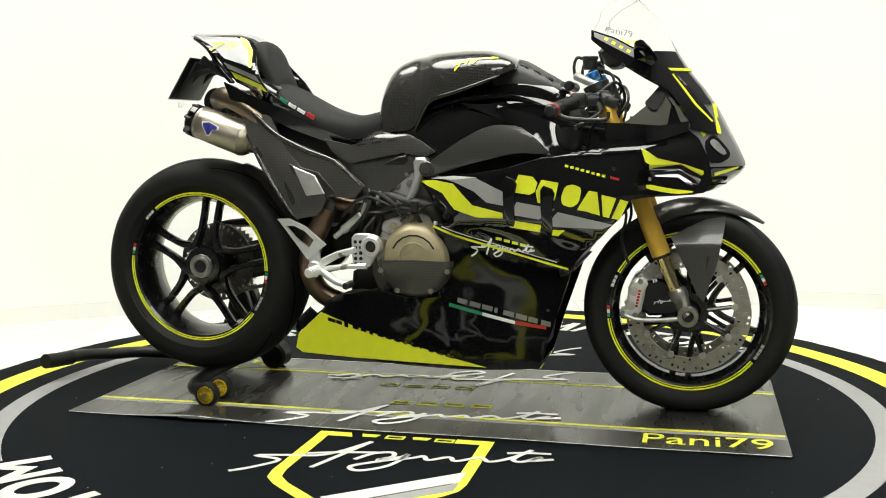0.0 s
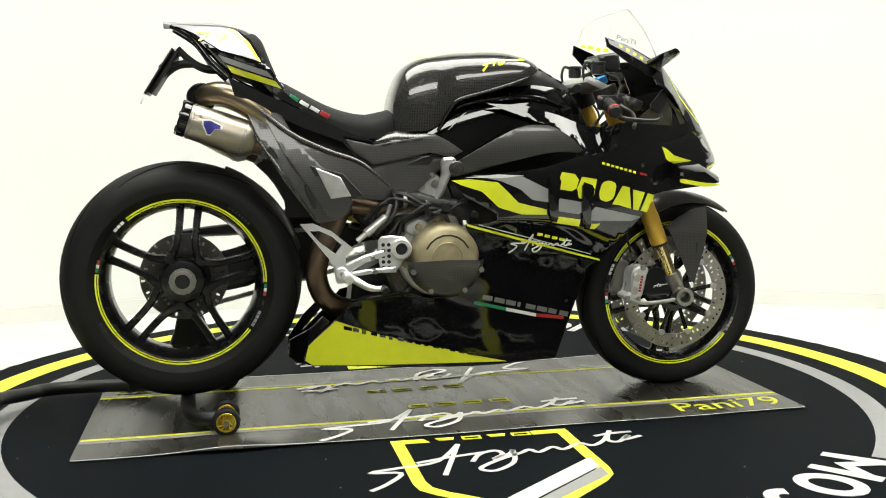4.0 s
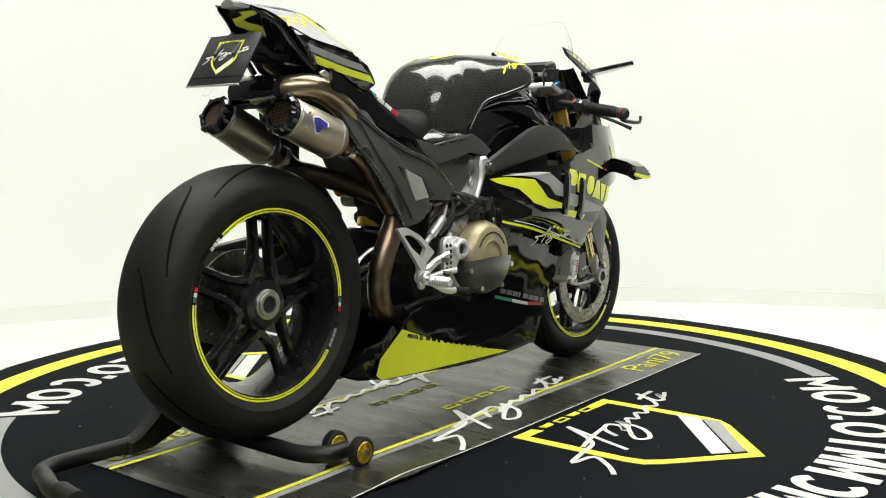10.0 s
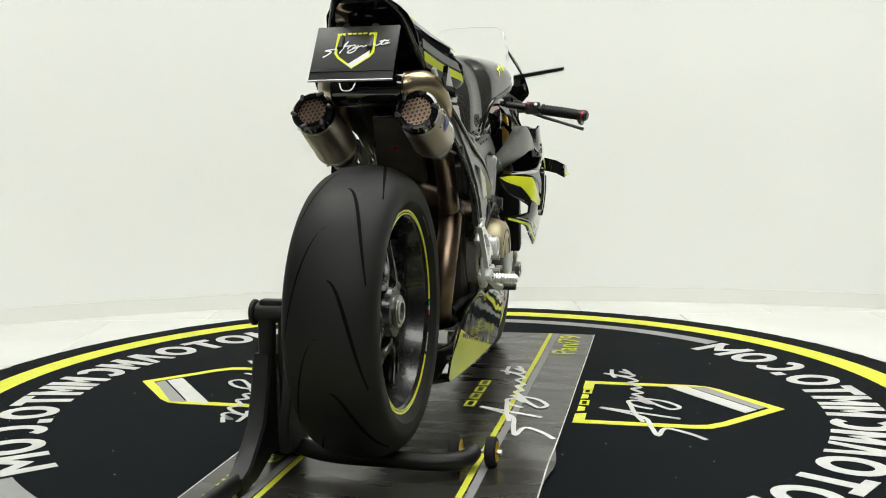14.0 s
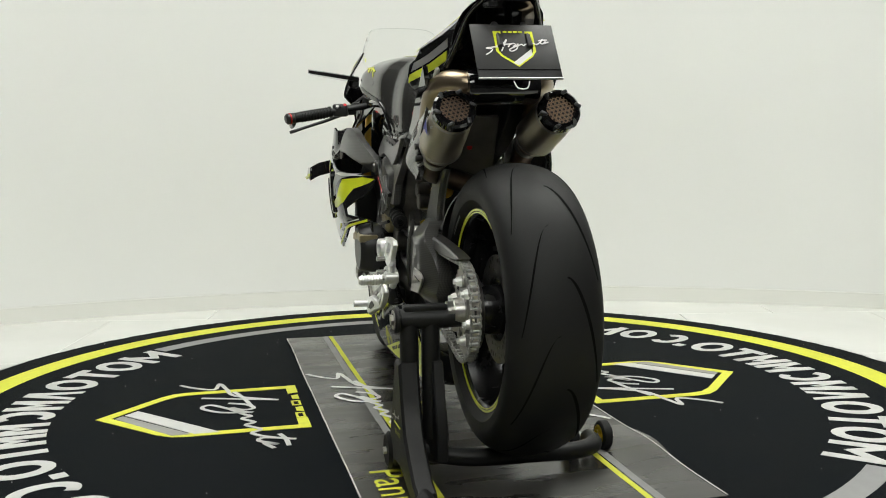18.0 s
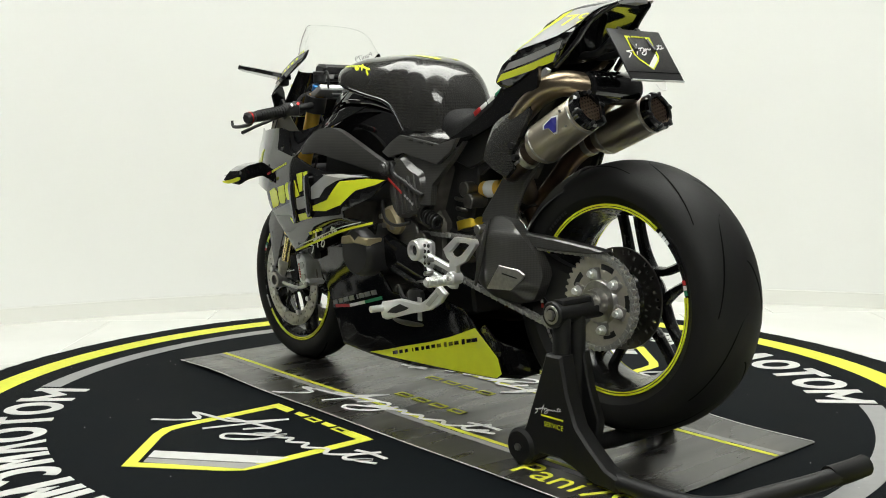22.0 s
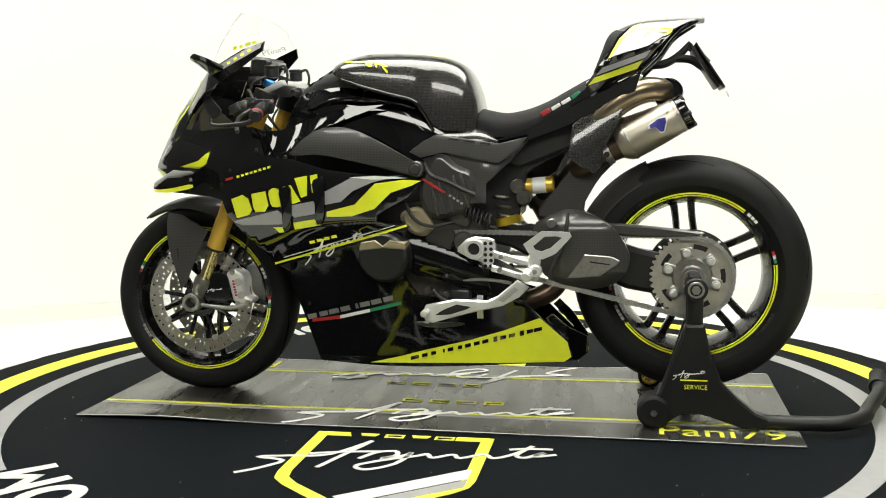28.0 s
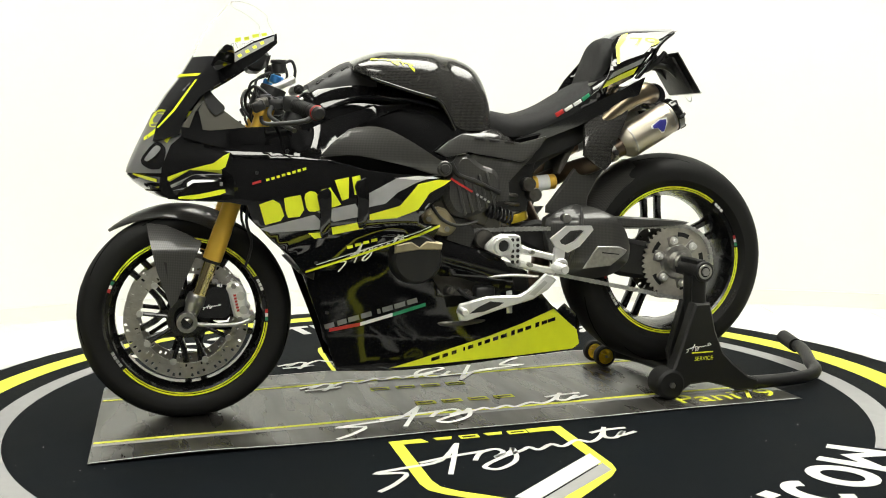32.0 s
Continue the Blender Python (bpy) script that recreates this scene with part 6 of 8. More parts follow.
        stay = [(0.477, 1.070), (0.540, 1.047), (0.603, 1.012), (0.655, 0.982), (0.705, 0.945), (0.760, 0.888), (0.800, 0.830), (0.812, 0.785), (0.742, 0.80), (0.735, 0.825), (0.715, 0.862), (0.685, 0.902), (0.645, 0.928), (0.590, 0.960), (0.530, 0.998), (0.478, 1.042)]
        spread = [(0.47, 0.136), (0.55, 0.150), (0.62, 0.154), (0.68, 0.146), (0.75, 0.130)]
        ridge_line = [(0.47, 1.072), (0.54, 1.047), (0.603, 1.012), (0.655, 0.982), (0.705, 0.945)]

        def stay_depth(x, z):
            xf, w, xb = (curve_at([(q[0], q[j]) for q in nose + visor[1:]], z) for j in (1, 2, 3))
            hug = max(w * math.sqrt(min(max(1 - (x - xb) / (xf - xb), 0.0), 1.15)), 0.02) + 0.006
            k = min(max((x - 0.64) / 0.09, 0.0), 1.0)
            return (curve_at(spread, x) + 0.5 * min(max(curve_at(ridge_line, x) - z, 0.0), 0.06)) * (1 - k) + hug * k
        st = part("screen_stay", fl(panel(stay, stay_depth, 0.006, 0.012, 0, 0, 0.0025)), GLOSS, root, "gloss black screen stay")
        part("stay_strip", fl(panel([(0.484, 1.063), (0.540, 1.042), (0.603, 1.007), (0.648, 0.980), (0.640, 0.968), (0.590, 0.992), (0.535, 1.022), (0.486, 1.050)], stay_depth, 0.001, 0.02, 0.0066)), GREY_FILM, st, "grey film strip")
        for k in range(6):
            x, z = 0.512 + 0.020 * k, 1.0455 - 0.0115 * k
            part("stay_mark", fl(panel([(x, z - 0.004), (x + 0.009, z - 0.0085), (x + 0.013, z - 0.002), (x + 0.004, z + 0.003)], stay_depth, 0.0008, 0.03, 0.0074)), YELLOW, st, smooth=0)
        part("nose_stripe", fl(panel([(0.690, 0.948), (0.695, 0.948), (0.728, 0.906), (0.756, 0.868), (0.800, 0.822), (0.796, 0.820), (0.752, 0.864), (0.724, 0.902)], stay_depth, 0.001, 0.02, 0.0068)), YELLOW, st)
        part("cockpit_liner", fl(panel([(0.560, 0.815), (0.594, 0.841), (0.620, 0.862), (0.655, 0.895), (0.675, 0.905), (0.700, 0.875), (0.73, 0.83), (0.742, 0.805), (0.64, 0.80), (0.54, 0.80)], lambda x, z: 0.138 - 0.16 * (z - 0.8), 0.003, 0.02)), OLIVE, root, "olive tinted cockpit liner")
        part("liner_arch", fl(panel([(0.618, 0.872), (0.640, 0.895), (0.662, 0.922), (0.676, 0.906), (0.668, 0.875), (0.648, 0.850), (0.632, 0.858)], lambda x, z: 0.136 - 0.1 * (z - 0.85), 0.008, 0.02, 0, 1)), SATIN, root)
        # mirror blade
        chord = [(0.140, 0.590, 0.655, 0.978, 0.990), (0.18, 0.594, 0.652, 0.986, 0.996), (0.22, 0.596, 0.648, 0.992, 1.002), (0.26, 0.598, 0.644, 0.999, 1.008), (0.298, 0.602, 0.638, 1.005, 1.013), (0.314, 0.608, 0.632, 1.010, 1.016)]
        part("mirror", fl(rings_form([[(x0, -y, z0 + 0.002), (x1 - 0.01, -y, z0), (x1, -y, z0 + 0.004), (x1 - 0.006, -y, z1 + 0.006), (x0 + 0.010, -y, z1 + 0.009), (x0, -y, z1 + 0.005)] for y, x0, x1, z0, z1 in chord])), GLOSS, root, "gloss black blade mirror")
        part("mirror_foot", fl(rbox((0.624, -0.150, 0.974), (0.045, 0.026, 0.028), 0.008)), SATIN, root)
    for k, (txt, s) in enumerate((("7", -1), ("9", 1))):
        f = words(txt, 0.15)
        form = []
        for x, y, z in f[0]:
            zz = 0.824 + y * 0.8
            _, xf, w, xb = level(zz)
            yy = s * 0.062 + x
            form.append((xb + (xf - xb) * (1 - (yy / w) ** 2) + 0.002, yy, zz))
        part("racing_number", (form, f[1]), YELLOW, root, "yellow racing number", smooth=0)


def handlebars(root):
    h = new("handlebars")
    h.parent = root
    for s in (-1, 1):
        a, b = Vector((0.475, s * 0.135, 0.893)), Vector((0.413, s * 0.385, 0.853))
        d = (b - a).normalized()
        part("bar", cyl(a, b, 0.011), MATT, h)
        g = part("grip", turned(a + d * 0.13, b, [(0, 0.019), (0.04, 0.019), (0.06, 0.0165), (0.5, 0.0175), (0.96, 0.0165), (1, 0.017)], 24), RUBBER, h, "black ribbed rubber grip")
        for k in range(9):
            p = a + d * (0.145 + 0.011 * k)
            part("grip_rib", ring_piece(p, p + d * 0.003, 0.0155, 0.0185, 20), RUBBER, g)
        e = part("bar_end", turned(b, b + d * 0.03, [(0, 0.016), (0.1, 0.018), (0.8, 0.018), (1, 0.012)], 20), SATIN, h)
        part("bar_end_ring", ring_piece(b + d * 0.012, b + d * 0.017, 0.015, 0.0188), RED_ANOD, e)
        sw = part("switch_block", rbox(a + d * 0.095, (0.04, 0.05, 0.042), 0.008, Matrix.Rotation(radians(-s * 18), 4, "Z")), SATIN, h, "black switch block")
        for k, m in enumerate((RED_ANOD, MATT, STEEL)):
            p = a + d * (0.082 + 0.014 * k)
            part("switch_button", cyl(p + Vector((-0.018, 0, 0.012)), p + Vector((-0.026, 0, 0.016)), 0.005, n=12), m, sw)
        part("perch", rbox(a + d * 0.055 + Vector((0.02, 0, -0.006)), (0.05, 0.035, 0.03), 0.006), SATIN, h)
        lv = [a + d * 0.07 + Vector((0.045, 0, -0.012)), a + d * 0.13 + Vector((0.07, 0, -0.025)), a + d * 0.20 + Vector((0.068, 0, -0.035)), a + d * 0.27 + Vector((0.055, 0, -0.045))]
        part("lever", tube(lv, [0.007, 0.006, 0.005, 0.006], 10), SATIN, h, "black lever")
        gd = [b, b + Vector((0.02, 0, -0.020)), b + Vector((0.07, 0, -0.027)), b + Vector((0.118, 0, -0.028)), b + Vector((0.132, 0, -0.022)), b + Vector((0.134, 0, -0.008))]
        part("lever_guard", tube(gd, [0.008, 0.007, 0.006, 0.0055, 0.005, 0.004], 10), SATIN, h, "black lever guard")
        part("cable", tube([a + d * 0.06 + Vector((0.03, 0, 0)), Vector((0.54, s * 0.12, 0.93)), Vector((0.56, s * 0.06, 0.88)), Vector((0.50, s * 0.05, 0.80))], 0.0045, 8), MATT, h)
        part("cable", tube([a + d * 0.09, Vector((0.52, s * 0.15, 0.90)), Vector((0.55, s * 0.10, 0.84)), Vector((0.48, s * 0.08, 0.76))], 0.0035, 8), MATT, h)
    for s in (-1, 1):
        part("fluid_reservoir", join(cyl((0.470, s * 0.105, 0.966), (0.470, s * 0.105, 0.994), 0.020, bev=0.003), cyl((0.470, s * 0.105, 0.993), (0.470, s * 0.105, 1.002), 0.0225, bev=0.002)), MATT, h, "black fluid reservoir")
        part("reservoir_stay", tube([(0.46, s * 0.10, 0.99), (0.435, s * 0.10, 1.0), (0.425, s * 0.10, 0.975), (0.43, s * 0.10, 0.945)], 0.0042, 8), MATT, h)
        part("clutch_line", tube([(0.49, s * 0.10, 0.97), (0.53, s * 0.11, 0.95), (0.535, s * 0.12, 0.91), (0.51, s * 0.13, 0.885)], 0.0036, 8), MATT, h)
        for k in range(3):
            part("control_body", rbox((0.515 + 0.012 * k, s * (0.165 + 0.03 * k), 0.893 - 0.010 * k), (0.034, 0.026, 0.028), 0.006, Matrix.Rotation(radians(12 * k), 4, "Y")), SATIN if k != 1 else STEEL_DARK, h)
    part("steering_damper", join(cyl((0.41, -0.09, 0.925), (0.41, 0.05, 0.925), 0.014, bev=0.002), cyl((0.41, 0.05, 0.925), (0.41, 0.10, 0.925), 0.006)), SATIN, h, "black steering damper")
    d = part("dash", prism(rounded([(0.484, 1.026), (0.548, 1.034), (0.556, 0.995), (0.548, 0.975), (0.508, 0.974)], 1), -0.072, 0.072, 0.008), MATT, root, "black dashboard")
    part("display", moved(rbox((0, 0, 0), (0.002, 0.125, 0.040), 0.001), Matrix.Translation((0.4925, 0, 1.000)) @ Matrix.Rotation(radians(-17), 4, "Y")), SMOKE, d, "dark glossy display")
    part("steering_head", rbox((0.43, 0, 0.79), (0.08, 0.10, 0.18), 0.02, Matrix.Rotation(radians(-24), 4, "Y")), MATT, root)


def engine(root):
    e = new("engine")
    e.parent = root
    part("crankcase", prism(rounded([(-0.17, 0.60), (0.10, 0.66), (0.30, 0.62), (0.36, 0.45), (0.28, 0.27), (-0.02, 0.25), (-0.17, 0.33)], 1), -0.115, 0.115, 0.01), ENGINE, e, "dark grey engine casting")
    part("cylinder_bank", moved(rbox((0, 0, 0), (0.20, 0.26, 0.20), 0.015), Matrix.Translation((-0.06, 0, 0.65)) @ Matrix.Rotation(radians(-21), 4, "Y")), ENGINE, e)
    part("cylinder_bank", moved(rbox((0, 0, 0), (0.20, 0.26, 0.18), 0.015), Matrix.Translation((0.24, 0, 0.56)) @ Matrix.Rotation(radians(69), 4, "Y")), ENGINE, e)
    # right side: clutch cover, half bronze, half black guard
    cx, cz = -0.012, 0.447
    part("clutch_cover", join(turned((cx, -0.10, cz), (cx, -0.212, cz), [(0, 0.105), (0.5, 0.103), (0.72, 0.098), (0.86, 0.092), (0.95, 0.086), (1, 0.078)], 64), ring_piece((cx, -0.205, cz), (cx, -0.2165, cz), 0.040, 0.046, 48)), BRONZE, e, "bronze clutch cover")
    for k in range(7):
        a = radians(35 + 110 * k / 6)
        part("cover_slot", rbox((cx + 0.065 * math.cos(a), -0.2125, cz + 0.065 * math.sin(a)), (0.024, 0.002, 0.005), 0.001, Matrix.Rotation(math.pi / 2 - a, 4, "Y")), MATT, e)
    guard = []
    for r, y in ((0.111, -0.12), (0.109, -0.19), (0.100, -0.207), (0.088, -0.2165), (0.0, -0.2185)):
        ring = []
        for a in np.radians(np.linspace(182, 358, 40)):
            ring.append((cx + r * math.cos(a), y, cz - 0.004 + r * math.sin(a)))
        guard.append(ring)
    v = [p for r in guard for p in r]
    f = []
    for i in range(4):
        for j in range(39):
            f.append((i * 40 + j, i * 40 + j + 1, (i + 1) * 40 + j + 1, (i + 1) * 40 + j))
    part("clutch_guard", (v, [tuple(reversed(q)) for q in f]), CARBON_MATT, e, "satin carbon clutch guard")
    for a in (-118, -62, -20, 200):
        r = radians(a)
        part("cover_bolt", cyl((cx + 0.104 * math.cos(r), -0.19, cz + 0.104 * math.sin(r)), (cx + 0.104 * math.cos(r), -0.214, cz + 0.104 * math.sin(r)), 0.008, n=6), STEEL, e)
    part("cover_rim", ring_piece((cx - 0.01, -0.09, cz + 0.005), (cx - 0.01, -0.15, cz + 0.005), 0.08, 0.122, 48, 0.006), ALLOY, e)
    part("water_hose", tube([(0.06, -0.15, 0.52), (0.03, -0.165, 0.585), (-0.04, -0.165, 0.60), (-0.10, -0.155, 0.615), (-0.15, -0.14, 0.60)], 0.020, 12), MATT, e)
    part("oil_line", tube([(-0.05, -0.17, 0.555), (-0.08, -0.18, 0.60), (-0.14, -0.17, 0.63), (-0.19, -0.15, 0.60), (-0.22, -0.15, 0.55)], 0.007, 8), SATIN, e)
    part("oil_line", tube([(0.0, -0.17, 0.545), (-0.03, -0.18, 0.585), (-0.11, -0.175, 0.58), (-0.17, -0.16, 0.555), (-0.20, -0.14, 0.50)], 0.006, 8), MATT, e)
    # frame bracket on the right, light alloy
    br = [(-0.131, 0.627), (-0.088, 0.662), (-0.038, 0.704), (-0.020, 0.672), (-0.017, 0.636), (-0.035, 0.601), (-0.053, 0.587), (-0.089, 0.601), (-0.124, 0.613)]
    bp = part("cylinder_bracket", slab(br, 0.125, 0.025, 0, 0.004), ALLOY, e, "light alloy cylinder bracket")
    for x, z in ((-0.105, 0.625), (-0.075, 0.648), (-0.045, 0.682), (-0.062, 0.612), (-0.035, 0.655)):
        part("bolt", join(cyl((x, -0.148, z), (x, -0.157, z), 0.011, bev=0.001), cyl((x, -0.156, z), (x, -0.160, z), 0.006, n=6)), STEEL, bp)
    part("frame_arm", slab([(-0.020, 0.729), (0.019, 0.732), (0.026, 0.707), (0.007, 0.679), (-0.014, 0.626), (-0.033, 0.602), (-0.047, 0.605), (-0.017, 0.672)], 0.14, 0.04, 1, 0.007), ALLOY, e, "light alloy frame arm")
    part("coil_cover", slab([(-0.147, 0.701), (-0.051, 0.743), (-0.030, 0.718), (-0.138, 0.637)], 0.135, 0.02, 1, 0.005), SATIN, e)
    part("sensor_plug", rbox((-0.012, -0.185, 0.592), (0.022, 0.03, 0.03), 0.004), SATIN, e)
    part("exhaust_joint", tube([(-0.27, -0.11, 0.60), (-0.21, -0.125, 0.588), (-0.15, -0.13, 0.588), (-0.10, -0.125, 0.592)], 0.024, 14), HEADER, e)
    part("spring_hook", tube([(-0.20, -0.15, 0.60), (-0.175, -0.16, 0.605), (-0.155, -0.155, 0.60)], 0.004, 8), STEEL, e)
    for k, (p, q, r) in enumerate((((-0.239, 0.559), (-0.16, 0.617), (-0.047, 0.567)), ((-0.19, 0.545), (-0.11, 0.575), (-0.03, 0.60)), ((-0.06, 0.55), (-0.01, 0.57), (0.05, 0.60)), ((-0.10, 0.60), (-0.05, 0.575), (0.03, 0.575)))):
        part("wire_loom", tube([(p[0], -0.165, p[1]), ((p[0] + q[0]) / 2, -0.185, (p[1] + q[1]) / 2 + 0.012), (q[0], -0.18, q[1]), ((q[0] + r[0]) / 2, -0.185, (q[1] + r[1]) / 2 + 0.01), (r[0], -0.165, r[1])], 0.0045 + 0.001 * (k % 2), 8), SATIN, e)
    for x, z in ((-0.085, 0.515), (-0.105, 0.48), (-0.11, 0.435), (-0.085, 0.40)):
        part("case_bolt", cyl((x - 0.012, -0.145, z), (x - 0.012, -0.16, z), 0.008, n=6), STEEL, e)
    for k, (x, z) in enumerate(((0.045, 0.535), (-0.062, 0.603), (-0.125, 0.612))):
        part("hose_clamp", ring_piece((x - 0.006, -0.160, z), (x + 0.006, -0.160, z), 0.019, 0.023, 20), STEEL, e)
    for k in range(5):
        part("case_rib", rbox((-0.15 + 0.012 * k, -0.128, 0.545 - 0.02 * k), (0.006, 0.03, 0.05), 0.002, Matrix.Rotation(radians(20), 4, "Y")), ENGINE, e)
    for x, z in ((-0.02, 0.585), (0.045, 0.60), (0.075, 0.565)):
        part("plug", join(cyl((x, -0.15, z), (x, -0.176, z), 0.011, bev=0.002), cyl((x, -0.174, z), (x, -0.186, z), 0.006, n=6)), SATIN, e)
    part("earth_strap", tube([(-0.13, -0.16, 0.575), (-0.15, -0.178, 0.545), (-0.17, -0.172, 0.52), (-0.165, -0.15, 0.49)], 0.004, 8), STEEL_DARK, e)
    part("case_lug", slab([(-0.12, 0.545), (-0.085, 0.56), (-0.055, 0.548), (-0.06, 0.52), (-0.10, 0.505), (-0.125, 0.52)], 0.13, 0.03, 1, 0.005), ALLOY, e)
    for k in range(4):
        a = radians(100 + 30 * k)
        part("cover_lug", cyl((cx + 0.113 * math.cos(a), -0.12, cz + 0.113 * math.sin(a)), (cx + 0.113 * math.cos(a), -0.165, cz + 0.113 * math.sin(a)), 0.010, bev=0.002, n=16), BRONZE, e)
    part("belly_hose", tube([(-0.10, -0.12, 0.36), (-0.14, -0.13, 0.33), (-0.21, -0.12, 0.33), (-0.27, -0.10, 0.31)], 0.012, 10), MATT, e)
    part("oil_cap", join(cyl((0.045, -0.15, 0.395), (0.045, -0.165, 0.395), 0.016, bev=0.002)), SATIN, e)
    part("frame_boss", join(cyl((0.022, -0.12, 0.698), (0.022, -0.186, 0.698), 0.022, bev=0.003), cyl((0.022, -0.185, 0.698), (0.022, -0.192, 0.698), 0.015, 0.012)), CARBON_MATT, e)
    part("frame_boss", join(cyl((0.022, 0.12, 0.698), (0.022, 0.186, 0.698), 0.022, bev=0.003), cyl((0.022, 0.185, 0.698), (0.022, 0.192, 0.698), 0.015, 0.012)), CARBON_MATT, e)
    # left side: ribbed cylinder cover, generator cover and bronze head
    CYL = [(0.014, 0.676), (-0.022, 0.737), (-0.053, 0.741), (-0.091, 0.706), (-0.138, 0.691), (-0.154, 0.652), (-0.145, 0.606), (-0.114, 0.575), (-0.043, 0.552), (-0.004, 0.564), (0.022, 0.614)]
    cc = part("cylinder_cover", mirror(slab(CYL, 0.11, 0.062, 2, 0.014)), CARBON_MATT, e, "ribbed black cylinder cover with red mark")
    for k in range(5):
        part("cover_rib", rbox((-0.028 - 0.022 * k, 0.174, 0.612 + 0.006 * k), (0.009, 0.008, 0.10), 0.003, Matrix.Rotation(radians(14), 4, "Y")), CARBON_MATT, cc)
    part("cover_band", tube([(0.0, 0.172, 0.715), (-0.02, 0.174, 0.68), (-0.07, 0.176, 0.66), (-0.11, 0.176, 0.64), (-0.145, 0.172, 0.625)], 0.007, 8), SATIN, cc)
    part("red_line", rbox((-0.028, 0.1795, 0.650), (0.075, 0.002, 0.006), 0, Matrix.Rotation(radians(-32), 4, "Y").inverted() @ Matrix.Rotation(radians(-64), 4, "Y")), RED_FILM, cc)
    for k in range(4):
        part("pale_block", rbox((-0.075 - 0.011 * k, 0.1795, 0.622 - 0.007 * k), (0.008, 0.002, 0.006), 0, Matrix.Rotation(radians(-32), 4, "Y")), SILVER_FILM, cc)
    part("head_casting", mirror(slab([(0.085, 0.569), (0.021, 0.595), (-0.027, 0.532), (0.005, 0.500), (0.054, 0.514)], 0.11, 0.05, 2, 0.01)), BRONZE, e, "bronze cylinder head casting")
    gx, gz = 0.114, 0.450
    part("generator_cover", turned((gx, 0.09, gz), (gx, 0.228, gz), [(0, 0.080), (0.7, 0.076), (0.86, 0.073), (0.95, 0.069), (1, 0.062)], 56), SATIN, e, "satin black generator cover")
    part("bronze_cap", mirror(slab([(0.181, 0.469), (0.176, 0.492), (0.133, 0.500), (0.110, 0.484), (0.090, 0.500), (0.043, 0.493), (0.047, 0.473), (0.110, 0.477)], 0.175, 0.057, 0, 0.003)), BRONZE, e, "bronze cover insert")
    part("sump", prism(rounded([(-0.10, 0.33), (0.12, 0.33), (0.12, 0.24), (-0.06, 0.24)], 1), -0.10, 0.10, 0.01), ENGINE, e)
    case = [(0.050, 0.508), (-0.014, 0.484), (-0.090, 0.459), (-0.155, 0.431), (-0.180, 0.390), (-0.190, 0.339), (-0.144, 0.337), (-0.075, 0.366), (-0.013, 0.386), (0.040, 0.388), (0.060, 0.440)]
    part("left_case", mirror(panel(case, lambda x, z: 0.112 + 0.046 * math.exp(-((z - 0.425 - 0.32 * (x + 0.06)) / 0.085) ** 2), 0.014, 0.009, 0, 1, 0.005)), GLOSS_WAVY, e, "gloss black engine side cover")
    for p in ((-0.055, 0.36), (0.0, 0.375), (-0.09, 0.35)):
        part("sensor", join(cyl((p[0], 0.12, p[1] - 0.03), (p[0], 0.155, p[1] - 0.03), 0.013, bev=0.002), cyl((p[0], 0.15, p[1] - 0.03), (p[0], 0.162, p[1] - 0.03), 0.007, n=6)), STEEL_DARK, e)
    for k, pts in enumerate(([(0.06, 0.16, 0.60), (0.03, 0.175, 0.555), (-0.02, 0.178, 0.535), (-0.08, 0.165, 0.545)], [(-0.02, 0.16, 0.35), (-0.05, 0.17, 0.325), (-0.10, 0.165, 0.315), (-0.15, 0.15, 0.325)])):
        part("wire_loom", tube(pts, 0.005 + 0.0015 * (k % 2), 8), SATIN, e)
    for x, z in ((0.065, 0.555), (0.012, 0.525), (0.05, 0.53)):
        part("head_bolt", cyl((x, 0.155, z), (x, 0.166, z), 0.008, n=6), STEEL, e)
    for k in range(7):
        part("hose_rib", ring_piece((-0.115 - 0.011 * k, 0.15, 0.575 - 0.004 * k), (-0.120 - 0.011 * k, 0.15, 0.574 - 0.004 * k), 0.012, 0.020 + 0.002 * (k % 2), 16), MATT, e)
    part("drain_pipe", tube([(0.075, 0.13, 0.258), (0.0, 0.142, 0.246), (-0.10, 0.135, 0.25), (-0.18, 0.115, 0.266)], 0.009, 12), STEEL_DARK, e, "dark drain pipe")
    part("chain_cover", mirror(slab([(0.0, 0.56), (-0.06, 0.552), (-0.085, 0.50), (-0.06, 0.455), (0.0, 0.46), (0.01, 0.50)], 0.125, 0.012, 1, 0.004)), CARBON_MATT, e, "black front sprocket cover")
    # exhaust
    x = new("exhaust")
    x.parent = root
    part("header_pipe", tube([(-0.292, -0.105, 0.60), (-0.325, -0.108, 0.54), (-0.362, -0.105, 0.46), (-0.372, -0.098, 0.39), (-0.345, -0.085, 0.325), (-0.28, -0.07, 0.290), (-0.20, -0.05, 0.285), (-0.05, -0.04, 0.25)], 0.031, 20), HEADER, x, "brown heat-tinted header pipe")
    part("header_clamp", ring_piece((-0.290, -0.105, 0.606), (-0.303, -0.106, 0.580), 0.03, 0.036), STEEL_DARK, x)
    for s in (-1, 1):
        a, b = (Vector((-0.730, -0.125, 0.848)), Vector((-0.502, -0.121, 0.766))) if s < 0 else (Vector((-0.725, 0.125, 0.852)), Vector((-0.512, 0.121, 0.738)))
        d = (b - a).normalized()
        m = part("silencer", turned(a + d * 0.022, b - d * 0.035, [(0, 0.046), (0.02, 0.0485), (0.40, 0.0515), (0.84, 0.0525), (0.90, 0.050), (1, 0.036)], 40), TITAN, x, "brushed titanium silencer")
        part("band", ring_piece(a + d * 0.028, a + d * 0.033, 0.048, 0.0502), STEEL, m)
